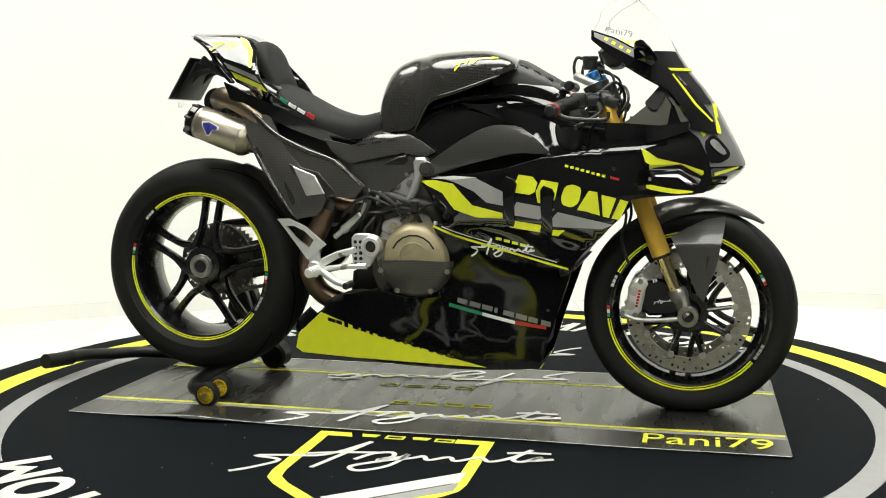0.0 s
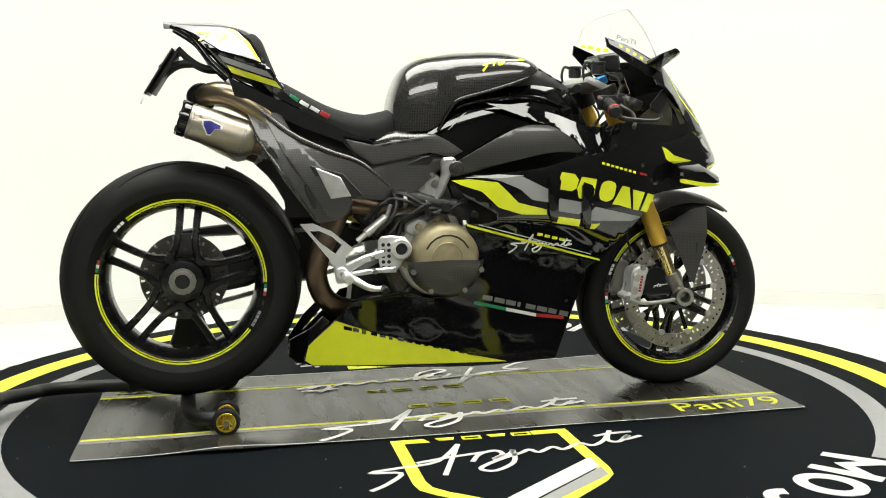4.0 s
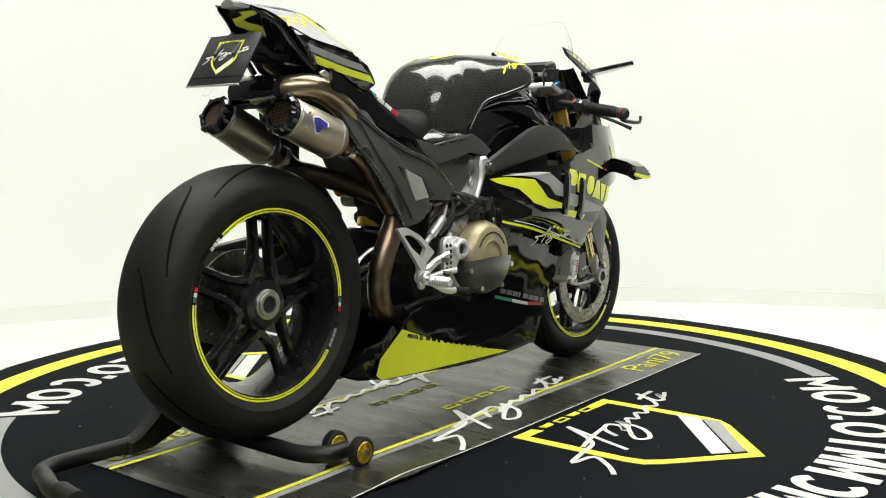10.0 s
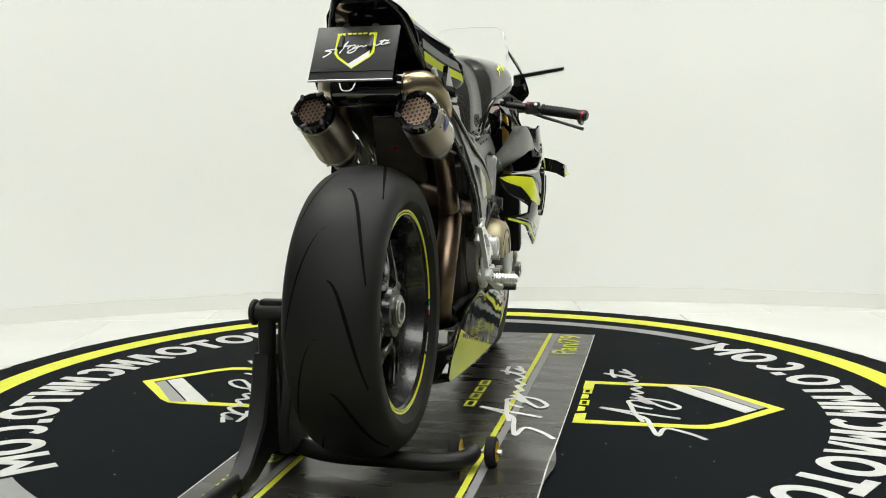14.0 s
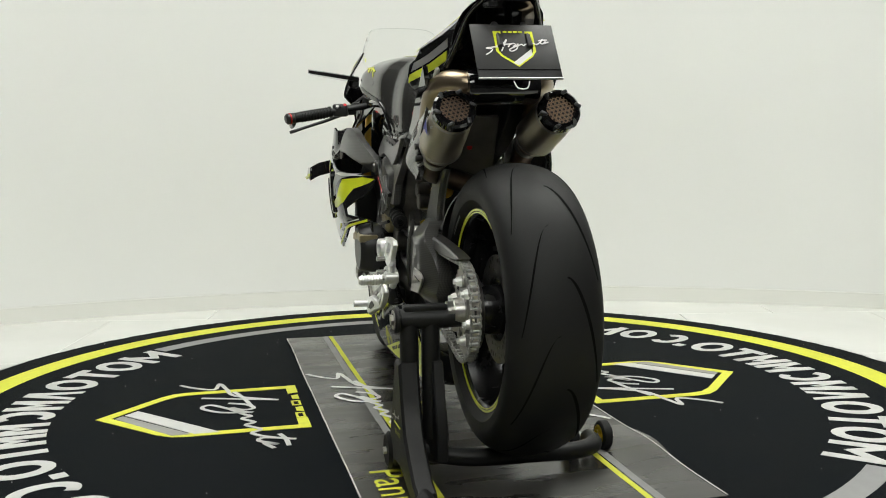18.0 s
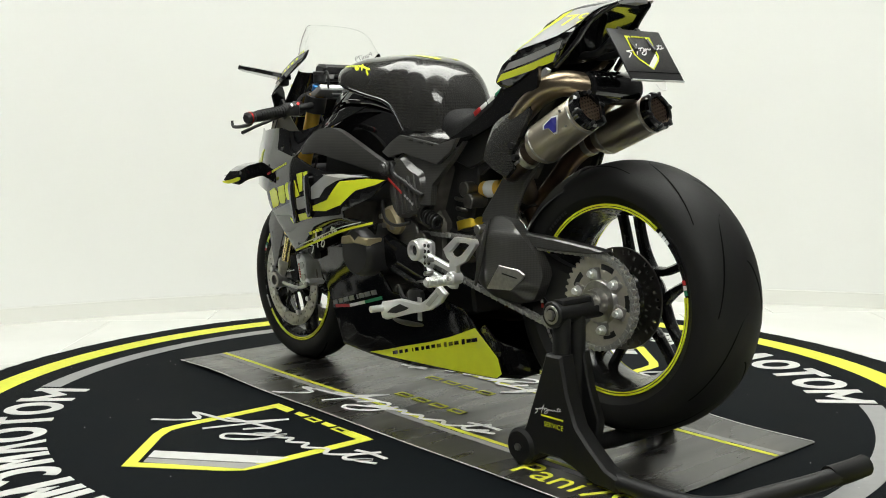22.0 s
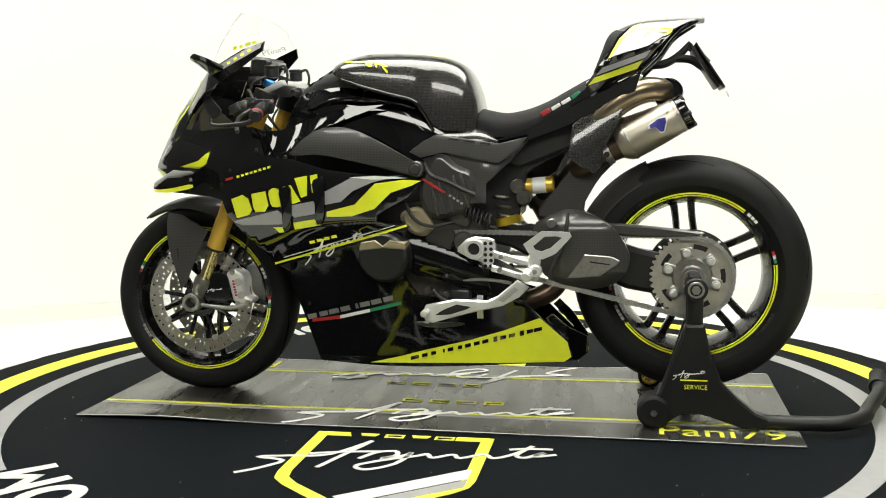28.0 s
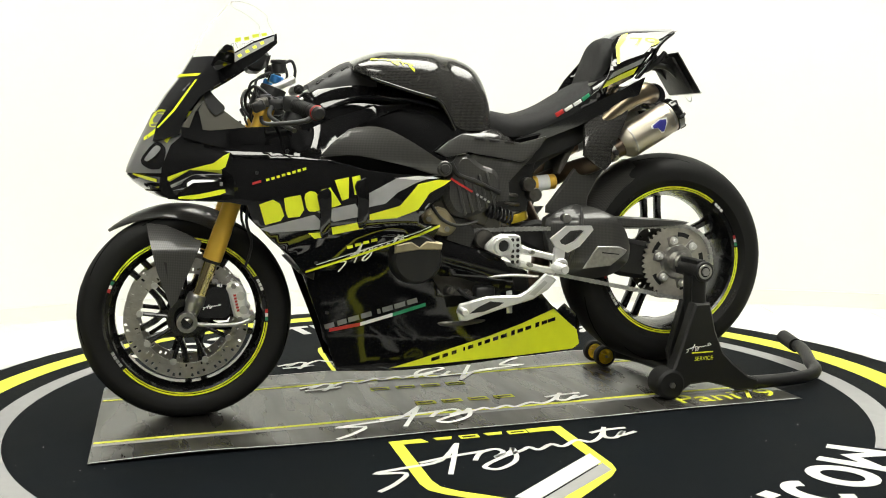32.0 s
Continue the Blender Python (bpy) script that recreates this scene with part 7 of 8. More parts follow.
        part("band", ring_piece(a + d * 0.172, a + d * 0.178, 0.0445, 0.0540), STEEL, m)
        cap = [ring_piece(a - d * 0.003, a + d * 0.026, 0.035, 0.0500, 40, 0.006)]
        up = d.orthogonal().normalized()
        side = d.cross(up)
        for k in range(6):
            t = 2 * math.pi * k / 6
            o = up * math.cos(t) * 0.0435 + side * math.sin(t) * 0.0435
            part("cap_lug", moved(rbox((0, 0, 0), (0.010, 0.018, 0.022), 0.004), frame_to(a + o + d * 0.005, a + o + d * 0.1)[0] @ Matrix.Rotation(t, 4, "Z")), SATIN, m)
        part("end_cap", join(*cap), GLOSS, m, "black carbon end cap")
        part("outlet", cyl(a + d * 0.020, a + d * 0.024, 0.037), MATT, m)
        mesh = []
        for i in range(-3, 4):
            for j in range(-3, 4):
                p = (i + 0.5 * (j % 2)) * 0.0105, j * 0.0092
                if math.hypot(*p) < 0.033:
                    o = up * p[0] + side * p[1]
                    mesh.append(ring_piece(a + o + d * 0.004, a + o + d * 0.0055, 0.0036, 0.0058, 6, 0.0003))
        part("grille", join(*mesh), HEADER, m, "brown perforated outlet grille", smooth=0)
        out = (Vector((0, s, 0)) - d * d.y * s).normalized()
        rise = d.cross(out) if d.cross(out).z > 0 else out.cross(d)

        def wrap(pts, lift):
            form = []
            for u, v in pts:
                c = math.cos(v / 0.05), math.sin(v / 0.05)
                form.append(a + d * (0.085 + u) + (out * c[0] + rise * c[1]) * (0.0515 + lift))
            return form, [tuple(range(len(form)))]
        badge = [(-0.024, 0.010), (-0.006, 0.016), (0.022, 0.012), (0.024, 0.004), (0.010, 0.0), (0.004, -0.016), (-0.004, -0.018), (-0.020, 0.0)]
        part("badge_edge", wrap([(u * 1.25, v * 1.25) for u, v in badge], 0.0022), WHITE_FILM, m, smooth=0)
        part("badge", wrap(badge, 0.0030), BLUE_FILM, m, "blue badge shape", smooth=0)
        for p in ((0.05, 0.02), (0.05, -0.02), (0.175, 0.018), (0.175, -0.02)):
            q = wrap([(p[0] - 0.085, p[1])], 0.0)[0][0]
            part("rivet", cyl(q - out * 0.002, q + out * 0.0025, 0.0032, n=10), STEEL, m)
        part("link_pipe", tube([b - d * 0.045, b, b + Vector((0.055, 0, -0.035)), *((Vector((-0.40, -0.118, 0.68)), Vector((-0.33, -0.11, 0.60))) if s < 0 else (Vector((-0.425, 0.085, 0.69)), Vector((-0.375, 0.0, 0.66)), Vector((-0.31, -0.08, 0.62))))], [0.035, 0.030, 0.027, 0.027, 0.028] + ([0.028] if s > 0 else []), 18), HEADER if s < 0 else HEADER_DARK, x, "heat-tinted link pipe")
        part("clamp", join(ring_piece(b - d * 0.008, b + d * 0.010, 0.029, 0.034), cyl(b + Vector((0, -s * -0.03, -0.012)), b + Vector((0, -s * -0.045, -0.02)), 0.004)), STEEL, x)
        part("upper_pipe", tube([(-0.47, s * 0.128, 0.815), (-0.515, s * 0.130, 0.857), (-0.565, s * 0.128, 0.893), (-0.615, s * 0.115, 0.912), (-0.655, s * 0.085, 0.910), (-0.675, s * 0.045, 0.900)], [0.026, 0.030, 0.032, 0.032, 0.031, 0.030], 20), HEADER_WARM, x, "bronze heat-tinted upper pipe")
        part("upper_bracket", slab([(-0.61, 0.945), (-0.575, 0.925), (-0.555, 0.915), (-0.56, 0.935), (-0.59, 0.955)], 0.13, 0.008, 1, 0.002) if s < 0 else mirror(slab([(-0.61, 0.945), (-0.575, 0.925), (-0.555, 0.915), (-0.56, 0.935), (-0.59, 0.955)], 0.13, 0.008, 1, 0.002)), ALLOY, x)
    part("centre_silencer", turned((-0.675, -0.085, 0.902), (-0.675, 0.085, 0.902), [(0, 0.036), (0.06, 0.041), (0.94, 0.041), (1, 0.036)], 32), GLOSS, x, "gloss black centre silencer")


def frame_parts(root):
    def bulge(poly, base, extra):
        xs, zs = [p[0] for p in poly], [p[1] for p in poly]
        cx, cz = sum(xs) / len(xs), sum(zs) / len(zs)
        rx, rz = (max(xs) - min(xs)) / 2, (max(zs) - min(zs)) / 2
        return lambda x, z: base + extra * max(0.0, 1 - ((x - cx) / rx) ** 2 * 0.8 - ((z - cz) / rz) ** 2 * 0.8)
    both("frame_spar", panel(SPAR, lambda x, z: curve_at([(-0.02, 0.150), (0.05, 0.160), (0.15, 0.185), (0.25, 0.205), (0.40, 0.222)], x) + bulge(SPAR, 0.0, 0.014)(x, z), 0.02, 0.02, 0, 1, 0.006), CARBON_MATT, root, "satin carbon frame cover")
    for s in (-1, 1):
        fl = (lambda q: q) if s < 0 else mirror
        sf = part("subframe_cover", fl(panel(SUBFRAME, lambda x, z: 0.160 - 0.10 * (z - 0.73), 0.012, 0.02, 0, 0, 0.004)), CARBON_MATT, root, "satin carbon subframe cover")
        for k in range(3):
            part("cover_slot", fl(rbox((-0.175 + 0.045 * k, -0.1690 + 0.0006 * k, 0.768 + 0.006 * k), (0.030, 0.003, 0.006), 0.001, Matrix.Rotation(radians(-8), 4, "Y"))), MATT, sf)
        # dark cover below the subframe
        low = [(-0.29, 0.775), (-0.21, 0.712), (-0.116, 0.728), (-0.05, 0.74), (0.01, 0.725), (-0.05, 0.67), (-0.13, 0.60), (-0.175, 0.60), (-0.175, 0.655), (-0.25, 0.725)]
        part("side_cover", fl(panel(low, lambda x, z: 0.148 - 0.12 * (z - 0.60), 0.02, 0.03, 0, 0, 0.004)), CARBON_MATT, root, "satin carbon side cover")
    sc = part("exhaust_shield", panel(SIDE_CARBON, lambda x, z: 0.150 + 0.18 * (0.74 - z) + 0.02 * max(0.0, 1 - ((z - 0.72) / 0.16) ** 2), 0.012, 0.022, 0, 0, 0.004), CARBON_MATT, root, "satin carbon exhaust shield")
    part("shield_ridge", tube([(-0.575, -0.134, 0.905), (-0.515, -0.154, 0.862), (-0.435, -0.173, 0.798), (-0.34, -0.181, 0.752), (-0.25, -0.185, 0.718), (-0.172, -0.192, 0.652)], [0.003, 0.007, 0.008, 0.008, 0.007, 0.003], 10), CARBON, sc)
    part("shield_ridge", tube([(-0.535, -0.161, 0.80), (-0.48, -0.186, 0.715), (-0.425, -0.197, 0.632), (-0.378, -0.198, 0.563)], [0.003, 0.007, 0.007, 0.003], 10), CARBON, sc)
    part("shield_back", slab([(-0.39, 0.715), (-0.30, 0.69), (-0.245, 0.63), (-0.29, 0.615), (-0.345, 0.605)], 0.188, 0.009, 0, 0.002), MATT, sc)
    part("shield_window", slab(DUCT, 0.193, 0.010, 0, 0.002), ALLOY, sc, "silver plate in the shield")
    part("shield_slot", slab([(-0.505, 0.765), (-0.49, 0.768), (-0.45, 0.70), (-0.43, 0.64), (-0.45, 0.65), (-0.475, 0.70)], 0.173, 0.010, 1, 0.002), MATT, sc)
    part("shield_slot", slab([(-0.41, 0.66), (-0.395, 0.665), (-0.37, 0.60), (-0.385, 0.59)], 0.186, 0.011, 1, 0.002), MATT, sc)
    ls = [(-0.405, 0.728), (-0.416, 0.816), (-0.472, 0.857), (-0.560, 0.886), (-0.548, 0.838), (-0.522, 0.785), (-0.500, 0.748), (-0.497, 0.704), (-0.475, 0.682), (-0.440, 0.702)]
    sl = part("exhaust_shield", mirror(panel(ls, lambda x, z: 0.132 + 0.18 * (0.79 - z) + 0.020 * max(0.0, 1 - ((z - 0.79 + 0.7 * (x + 0.47)) / 0.09) ** 2), 0.014, 0.022, 0, 0, 0.004)), CARBON, root, "glossy carbon exhaust shield")
    for p in ((-0.50, 0.765), (-0.51, 0.735)):
        part("shield_bolt", cyl((p[0], 0.155, p[1]), (p[0], 0.172, p[1]), 0.008, n=12), SATIN, sl)
    part("shield_facet", panel([(-0.534, 0.893), (-0.460, 0.850), (-0.445, 0.822), (-0.400, 0.753), (-0.343, 0.694), (-0.275, 0.612), (-0.300, 0.572), (-0.345, 0.575), (-0.402, 0.665), (-0.463, 0.754), (-0.496, 0.824)], lambda x, z: 0.156 + 0.18 * (0.74 - z) + 0.02 * max(0.0, 1 - ((z - 0.72) / 0.16) ** 2), 0.012, 0.02, 0, 0, 0.003), CARBON_MATT, sc, "raised carbon facet")
    part("seat_brace", mirror(slab([(-0.50, 0.84), (-0.46, 0.845), (-0.40, 0.79), (-0.30, 0.775), (-0.20, 0.73), (-0.19, 0.64), (-0.24, 0.65), (-0.32, 0.71), (-0.42, 0.75)], 0.062, 0.02, 1, 0.004)), SATIN, root, "black seat brace")
    # dark inner structure between seat, shields and engine
    both("inner_subframe", slab([(-0.60, 0.94), (-0.45, 0.885), (-0.25, 0.79), (-0.2, 0.72), (-0.26, 0.70), (-0.42, 0.76), (-0.52, 0.83)], 0.06, 0.04, 0, 0.004), MATT, root)
    part("airbox_rear", prism([(-0.29, 0.72), (-0.16, 0.76), (0.0, 0.76), (-0.02, 0.55), (-0.17, 0.47), (-0.26, 0.56)], -0.085, 0.085, 0.006), MATT, root)
    inner = part("inner_fender", prism(rounded([(-0.462, 0.835), (-0.445, 0.845), (-0.40, 0.76), (-0.36, 0.675), (-0.372, 0.668), (-0.42, 0.755)], 1), -0.060, 0.072, 0.004), INNER, root, "brown-grey inner rear fender")
    part("fender_mark", moved(cyl((0, 0, -0.001), (0, 0, 0.002), 0.007, n=14), Matrix.Translation((-0.424, 0.012, 0.760)) @ Matrix.Rotation(radians(-63), 4, "Y")), RED_ANOD, inner)
    part("sump_tail", prism([(-0.05, 0.42), (-0.16, 0.43), (-0.26, 0.38), (-0.27, 0.30), (-0.12, 0.26), (0.0, 0.27)], -0.03, 0.09, 0.008), MATT, root)
    # swingarm on the left, hugger, shock
    SWING = [(-0.300, 0.535), (-0.352, 0.566), (-0.399, 0.582), (-0.461, 0.571), (-0.522, 0.540), (-0.557, 0.495), (-0.577, 0.446), (-0.566, 0.402), (-0.530, 0.366), (-0.462, 0.351), (-0.366, 0.372), (-0.330, 0.398), (-0.310, 0.458)]
    sw = part("swingarm", mirror(panel(SWING, lambda x, z: 0.070 + 0.062 * min(max((-0.295 - x) / 0.10, 0.0), 1.0) ** 0.7 * min(max((x + 0.60) / 0.10, 0.0), 1.0) ** 0.6 - 2.0 * max(abs(z - 0.468) - 0.062, 0.0) ** 1.25, 0.034, 0.012, 0, 1, 0.008)), CARBON_MATT, root, "satin carbon single-sided swingarm cover")
    part("swingarm_rib", mirror(tube([(-0.405, -0.158, 0.575), (-0.398, -0.167, 0.52), (-0.378, -0.166, 0.46), (-0.352, -0.160, 0.395)], [0.004, 0.007, 0.007, 0.004], 10)), CARBON_MATT, sw)
    part("swingarm_fork", mirror(slab([(0.0, 0.512), (-0.022, 0.536), (-0.10, 0.552), (-0.213, 0.524), (-0.31, 0.538), (-0.36, 0.50), (-0.36, 0.43), (-0.31, 0.43), (-0.213, 0.478), (-0.107, 0.474), (-0.05, 0.470)], 0.055, 0.038, 1, 0.010)), SATIN, sw)
    part("swingarm_beam", mirror(slab([(-0.50, 0.51), (-0.58, 0.47), (-0.70, 0.445), (-0.76, 0.44), (-0.79, 0.39), (-0.76, 0.34), (-0.66, 0.335), (-0.52, 0.36)], 0.045, 0.05, 2, 0.014)), SATIN, sw)
    part("swingarm_plate", mirror(slab([(-0.452, 0.458), (-0.525, 0.453), (-0.548, 0.442), (-0.540, 0.430), (-0.494, 0.397), (-0.404, 0.391)], 0.163, 0.006, 0, 0.002)), STEEL, sw, "silver swingarm plate")
    part("plate_line", mirror(slab([(-0.465, 0.440), (-0.522, 0.432), (-0.520, 0.429), (-0.466, 0.436)], 0.1685, 0.0015, 0, 0)), MATT, sw)
    part("swingarm_cap", join(cyl((-0.358, 0.130, 0.543), (-0.358, 0.160, 0.543), 0.013, bev=0.002)), STEEL, sw)
    part("pivot", cyl((-0.105, -0.13, 0.49), (-0.105, 0.15, 0.49), 0.028, bev=0.003), STEEL_DARK, root)
    rings = []
    for i in range(15):
        a = radians(40 + 55 * i / 14)
        ring = []
        wdt = 0.105 * (0.72 + 0.28 * math.sin(math.pi * (i + 3) / 18))
        for r in (0.345, 0.341):
            for t in (np.linspace(-1, 1, 9) if r > 0.343 else np.linspace(1, -1, 9)):
                rr = r - 0.05 * abs(t) ** 2.4
                ring.append((REAR[0] + rr * math.cos(a - radians(27)), wdt * t, REAR[2] + rr * math.sin(a - radians(27))))
        rings.append(ring)
    hg = part("hugger", rings_form(rings), CARBON_MATT, root, "satin carbon rear hugger")
    part("hugger_leg", mirror(slab([(-0.300, 0.56), (-0.375, 0.65), (-0.42, 0.715), (-0.54, 0.72), (-0.485, 0.665), (-0.44, 0.585), (-0.47, 0.545), (-0.37, 0.545)], 0.085, 0.02, 1, 0.006)), CARBON_MATT, hg)
    part("chain_guard", mirror(slab([(-0.45, 0.545), (-0.60, 0.537), (-0.78, 0.518), (-0.755, 0.507), (-0.58, 0.505), (-0.47, 0.52)], 0.10, 0.035, 1, 0.004)), CARBON_MATT, hg, "satin carbon chain guard")
    sh = new("rear_shock")
    sh.parent = root
    part("body", join(cyl((-0.19, 0.055, 0.69), (-0.225, 0.055, 0.56), 0.024, bev=0.002), cyl((-0.27, 0.06, 0.645), (-0.20, 0.06, 0.66), 0.022, bev=0.003)), ALLOY, sh, "silver shock body")
    coils = [(-0.205 - 0.02 * t - 0.0 + 0.034 * math.cos(t * 2 * math.pi * 4), 0.055 + 0.034 * math.sin(t * 2 * math.pi * 4), 0.62 - 0.11 * t) for t in np.linspace(0, 1, 60)]
    part("spring", tube(coils, 0.006, 8, 1), STEEL_DARK, sh, "dark shock spring")
    part("reservoir", join(cyl((-0.275, 0.060, 0.642), (-0.358, 0.060, 0.649), 0.023, bev=0.004)), GOLD, sh, "gold shock reservoir")
    part("reservoir_label", cyl((-0.297, 0.060, 0.6439), (-0.335, 0.060, 0.6471), 0.0235), WHITE_FILM, sh)
    for p in ((-0.256, 0.10, 0.644), (-0.274, 0.10, 0.613)):
        part("adjuster", cyl((p[0], 0.06, p[2]), (p[0], 0.118, p[2]), 0.021, bev=0.003), STEEL_DARK, sh)
    part("shock_link", mirror(slab([(-0.16, 0.70), (-0.13, 0.69), (-0.15, 0.60), (-0.18, 0.53), (-0.205, 0.54), (-0.18, 0.62)], 0.05, 0.03, 1, 0.005)), ALLOY, sh)
    part("shock_collar", ring_piece((-0.222, 0.060, 0.556), (-0.228, 0.060, 0.532), 0.02, 0.042), GOLD_BRIGHT, sh)


def rearsets(root):
    for s in (-1, 1):
        fl = (lambda q: q) if s < 0 else mirror
        r = new("footrest_set")
        r.parent = root
        # heel guard: a frame with an opening
        if s < 0:
            out = [(-0.422, 0.555), (-0.387, 0.556), (-0.336, 0.533), (-0.275, 0.482), (-0.331, 0.438), (-0.388, 0.512)]
            inn = [(-0.397, 0.536), (-0.371, 0.536), (-0.336, 0.519), (-0.310, 0.495), (-0.327, 0.471), (-0.368, 0.502)]
            plate = [(-0.204, 0.511), (-0.162, 0.515), (-0.120, 0.506), (-0.117, 0.463), (-0.135, 0.442), (-0.157, 0.410), (-0.199, 0.415), (-0.205, 0.458)]
            arms = ([(-0.304, 0.436), (-0.247, 0.462), (-0.191, 0.476), (-0.188, 0.458), (-0.241, 0.442), (-0.297, 0.411)], [(-0.305, 0.400), (-0.213, 0.411), (-0.157, 0.411), (-0.157, 0.428), (-0.241, 0.423), (-0.297, 0.416)])
            pv, jt = (-0.142, 0.477), (-0.311, 0.416)
        else:
            out = [(-0.334, 0.526), (-0.412, 0.524), (-0.418, 0.512), (-0.375, 0.465), (-0.338, 0.448), (-0.300, 0.466), (-0.285, 0.490)]
            inn = [(-0.345, 0.512), (-0.378, 0.513), (-0.392, 0.509), (-0.360, 0.480), (-0.335, 0.470), (-0.318, 0.475), (-0.312, 0.484)]
            plate = [(-0.088, 0.469), (-0.131, 0.508), (-0.200, 0.504), (-0.204, 0.477), (-0.196, 0.423), (-0.176, 0.423), (-0.161, 0.438), (-0.130, 0.446)]
            arms = ([(-0.200, 0.470), (-0.269, 0.452), (-0.325, 0.436), (-0.325, 0.418), (-0.262, 0.434), (-0.200, 0.448)], [(-0.195, 0.430), (-0.26, 0.412), (-0.318, 0.400), (-0.300, 0.382), (-0.25, 0.396), (-0.193, 0.412)])
            pv, jt = (-0.145, 0.474), (-0.318, 0.415)
        n = len(out)
        v, f = [], []
        for yy in (-0.203, -0.215):
            v += [(p[0], yy, p[1]) for p in out] + [(p[0], yy, p[1]) for p in inn]
        for i in range(n):
            j = (i + 1) % n
            f += [(i, j, n + j, n + i), (2 * n + j, 2 * n + i, 3 * n + i, 3 * n + j), (j, i, 2 * n + i, 2 * n + j), (n + i, n + j, 3 * n + j, 3 * n + i)]
        part("heel_guard", fl((v, f)), ALLOY_BRIGHT, r, "silver open heel guard", smooth=20)
        pl = part("mount_plate", fl(slab(plate, 0.172, 0.018, 1, 0.003)), ALLOY_BRIGHT, r, "machined silver mount plate")
        for i in range(2):
            for j in range(5):
                part("adjuster_hole", fl(cyl((-0.192 + 0.016 * i, -0.188, 0.425 + 0.016 * j), (-0.192 + 0.016 * i, -0.1915, 0.425 + 0.016 * j), 0.0052, n=12)), MATT, pl)
        part("pivot_ring", fl(ring_piece((pv[0], -0.17, pv[1]), (pv[0], -0.208, pv[1]), 0.017, 0.029, 32, 0.003)), ALLOY_BRIGHT, r)
        part("pivot_bolt", fl(cyl((pv[0], -0.17, pv[1]), (pv[0], -0.196, pv[1]), 0.017)), MATT, r)
        for q in arms:
            part("brace", fl(slab(q, 0.186, 0.016, 0, 0.004)), ALLOY_BRIGHT, r)
        part("joint", fl(cyl((jt[0], -0.185, jt[1]), (jt[0], -0.222, jt[1]), 0.018, bev=0.003)), ALLOY_BRIGHT, r)
        part("rear_post", fl(slab([(-0.335, 0.47), (-0.30, 0.47), (-0.295, 0.42), (-0.305, 0.385), (-0.325, 0.385), (-0.33, 0.42)], 0.192, 0.016, 1, 0.004)), ALLOY_BRIGHT, r)
        for p in ((-0.225, 0.455), (-0.22, 0.418), jt):
            part("bolt", fl(cyl((p[0], -0.20, p[1]), (p[0], -0.2265, p[1]), 0.007, n=6)), STEEL, r)
        peg = part("footpeg", fl(turned((-0.300, -0.20, 0.408), (-0.300, -0.288, 0.408), [(0, 0.010), (0.12, 0.013), (0.9, 0.0125), (1, 0.010)], 20)), ALLOY_BRIGHT, r, "knurled silver footpeg")
        for k in range(9):
            y = 0.214 + 0.008 * k
            part("peg_ridge", fl(ring_piece((-0.300, -y, 0.408), (-0.300, -y - 0.004, 0.408), 0.010, 0.0148, 12, 0.001)), ALLOY_BRIGHT, peg)
        if s < 0:
            part("brake_pedal", tube([(-0.300, -0.205, 0.408), (-0.275, -0.215, 0.396), (-0.245, -0.222, 0.378), (-0.22, -0.225, 0.371), (-0.195, -0.228, 0.372)], [0.010, 0.011, 0.010, 0.009, 0.008], 10), ALLOY_BRIGHT, r, "silver brake pedal")
            part("pedal_tip", cyl((-0.197, -0.215, 0.371), (-0.197, -0.268, 0.371), 0.010, bev=0.002), MATT, r)
            part("master_cylinder", join(cyl((-0.262, -0.17, 0.500), (-0.235, -0.17, 0.521), 0.008), cyl((-0.238, -0.17, 0.519), (-0.178, -0.168, 0.565), 0.013, bev=0.003), cyl((-0.178, -0.168, 0.565), (-0.165, -0.168, 0.60), 0.006)), ALLOY, r)
            part("switch_rod", tube([(-0.21, -0.175, 0.52), (-0.17, -0.185, 0.56), (-0.15, -0.18, 0.60), (-0.16, -0.16, 0.64)], 0.006, 8), SATIN, r)
        else:
            lev = [(0.001, 0.294), (-0.009, 0.315), (-0.092, 0.333), (-0.185, 0.331), (-0.214, 0.345), (-0.269, 0.391), (-0.302, 0.371), (-0.275, 0.343), (-0.228, 0.317), (-0.132, 0.294), (-0.029, 0.265), (-0.008, 0.267)]
            sl = part("shift_lever", fl(slab(lev, 0.205, 0.016, 0, 0.004)), ALLOY_BRIGHT, r, "silver shift lever")
            part("lever_slot", fl(slab([(-0.036, 0.287), (-0.060, 0.303), (-0.098, 0.319), (-0.139, 0.313), (-0.125, 0.305), (-0.078, 0.290)], 0.2195, 0.003, 0, 0.0005)), MATT, sl)
            part("lever_slot", fl(slab([(-0.215, 0.333), (-0.262, 0.372), (-0.272, 0.364), (-0.232, 0.328)], 0.2195, 0.003, 0, 0.0005)), ALLOY, sl)
            part("toe_peg", fl(cyl((-0.012, -0.21, 0.297), (-0.012, -0.262, 0.297), 0.010, bev=0.002)), ALLOY_BRIGHT, r)
            part("lever_tag", fl(rbox((-0.162, -0.200, 0.31), (0.018, 0.003, 0.066), 0.001)), ALLOY, r)
            part("shift_rod", fl(tube([(-0.25, -0.205, 0.38), (-0.18, -0.18, 0.385), (-0.10, -0.16, 0.38)], 0.005, 8)), STEEL, r)
            part("side_stand_bracket", fl(rbox((-0.10, -0.15, 0.33), (0.06, 0.05, 0.05), 0.01)), SATIN, r)


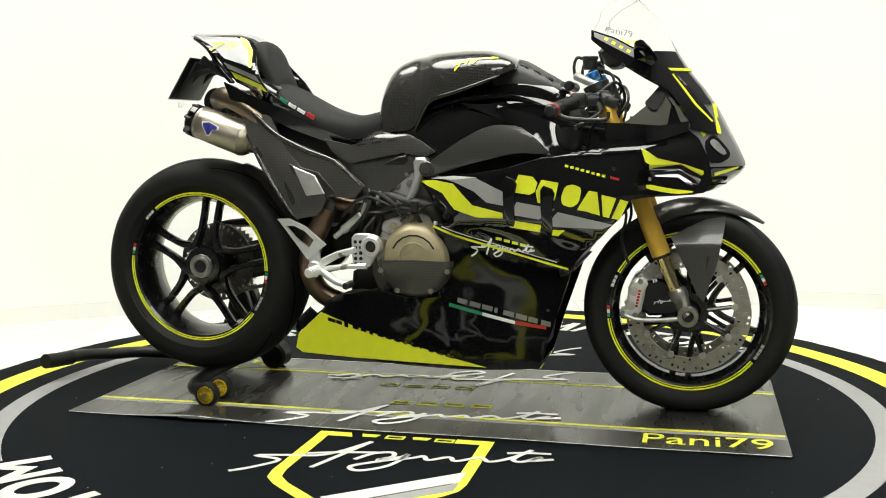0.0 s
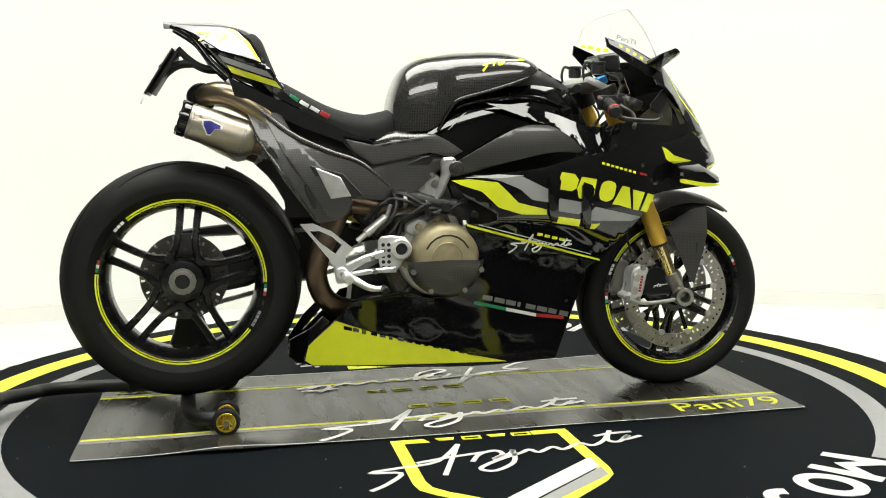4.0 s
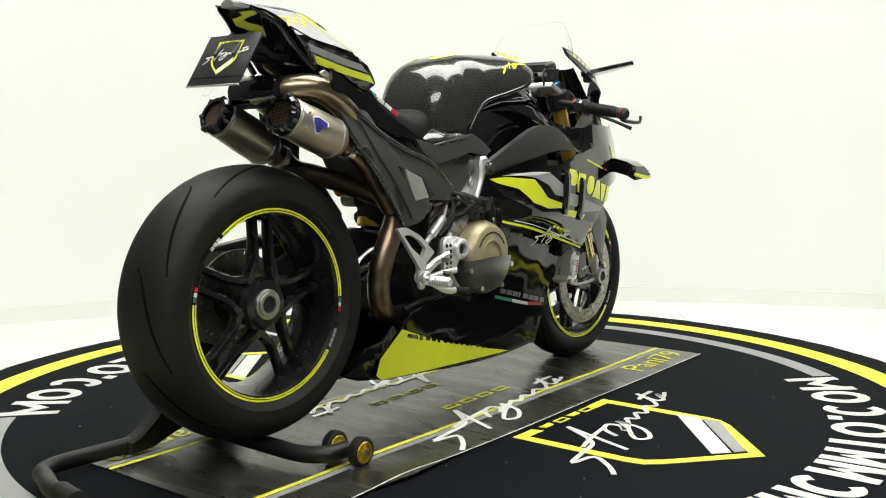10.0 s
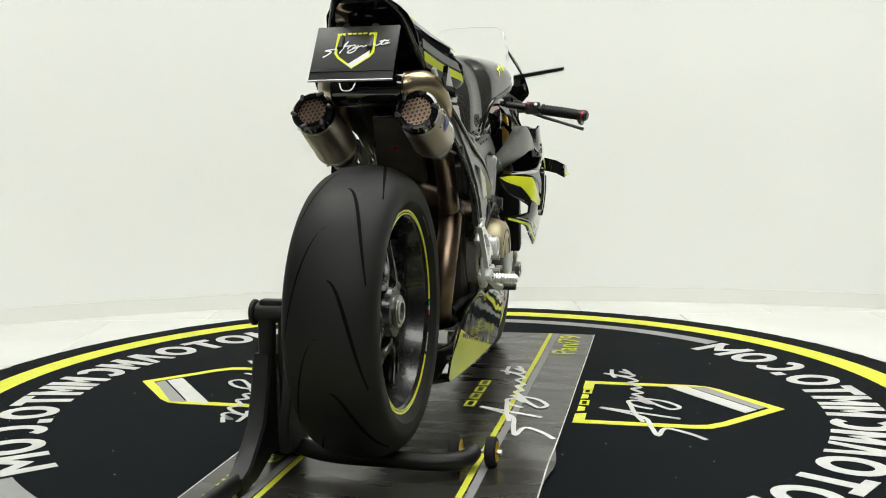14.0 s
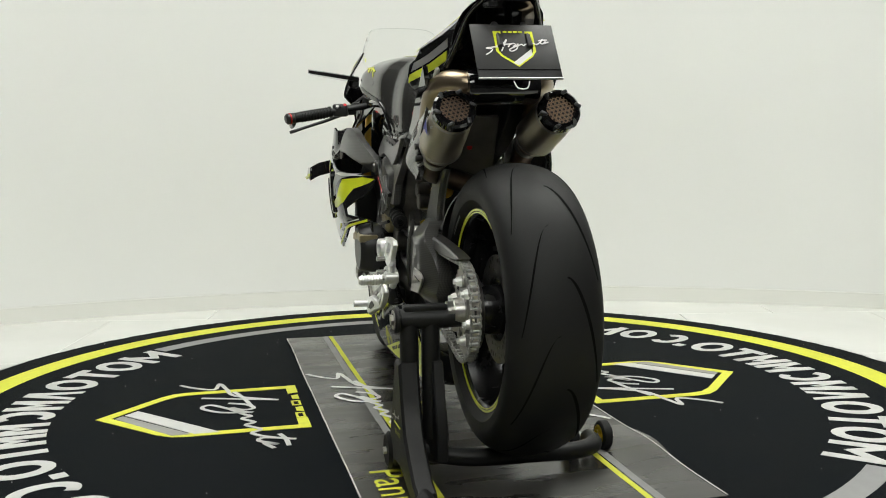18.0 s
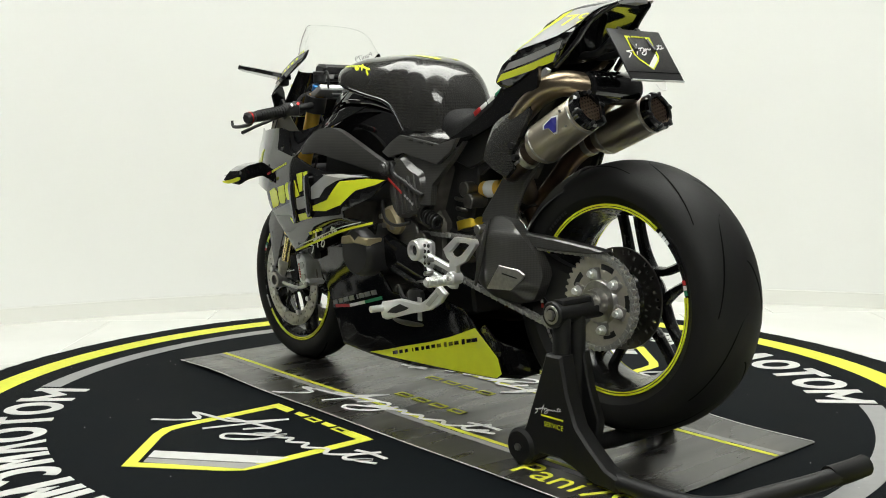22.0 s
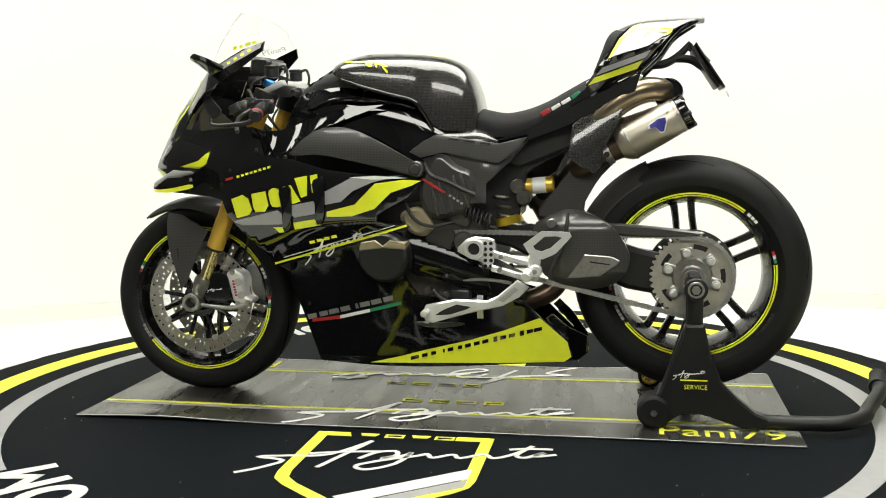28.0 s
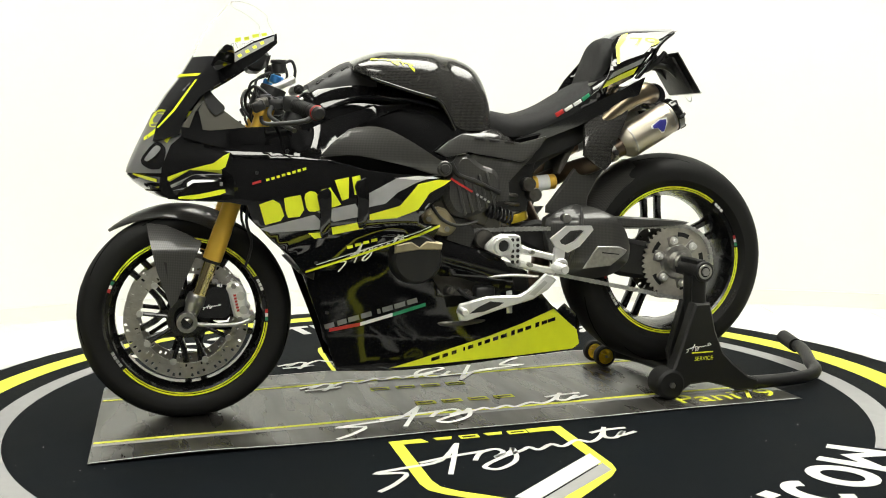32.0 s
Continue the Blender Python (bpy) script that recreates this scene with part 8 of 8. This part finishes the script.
def motorcycle():
    root = thing("motorcycle", "black and yellow sports motorcycle with carbon parts on a paddock stand", "motorcycle", pose(0, -0.003, 0.008, 0, 0, -0.45))
    fairings(root)
    tank_and_seat(root)
    tail(root)
    rear_wheel(root)
    front_wheel(root)
    fork(root)
    handlebars(root)
    engine(root)
    frame_parts(root)
    rearsets(root)
    return root


room()
ceiling_lights()
RIDERS = [turntable(), display_mat(), stand(), motorcycle()]


# ---- motion: the turntable and all that stands on it go round at one steady speed ----
def motions():
    for ob in RIDERS:
        base = ob.matrix_basis.copy()
        walk(ob, [(t, pose(0, 0, 0, 0, 0, 6.556 * t - 14.58) @ base) for t in range(33)])


motions()
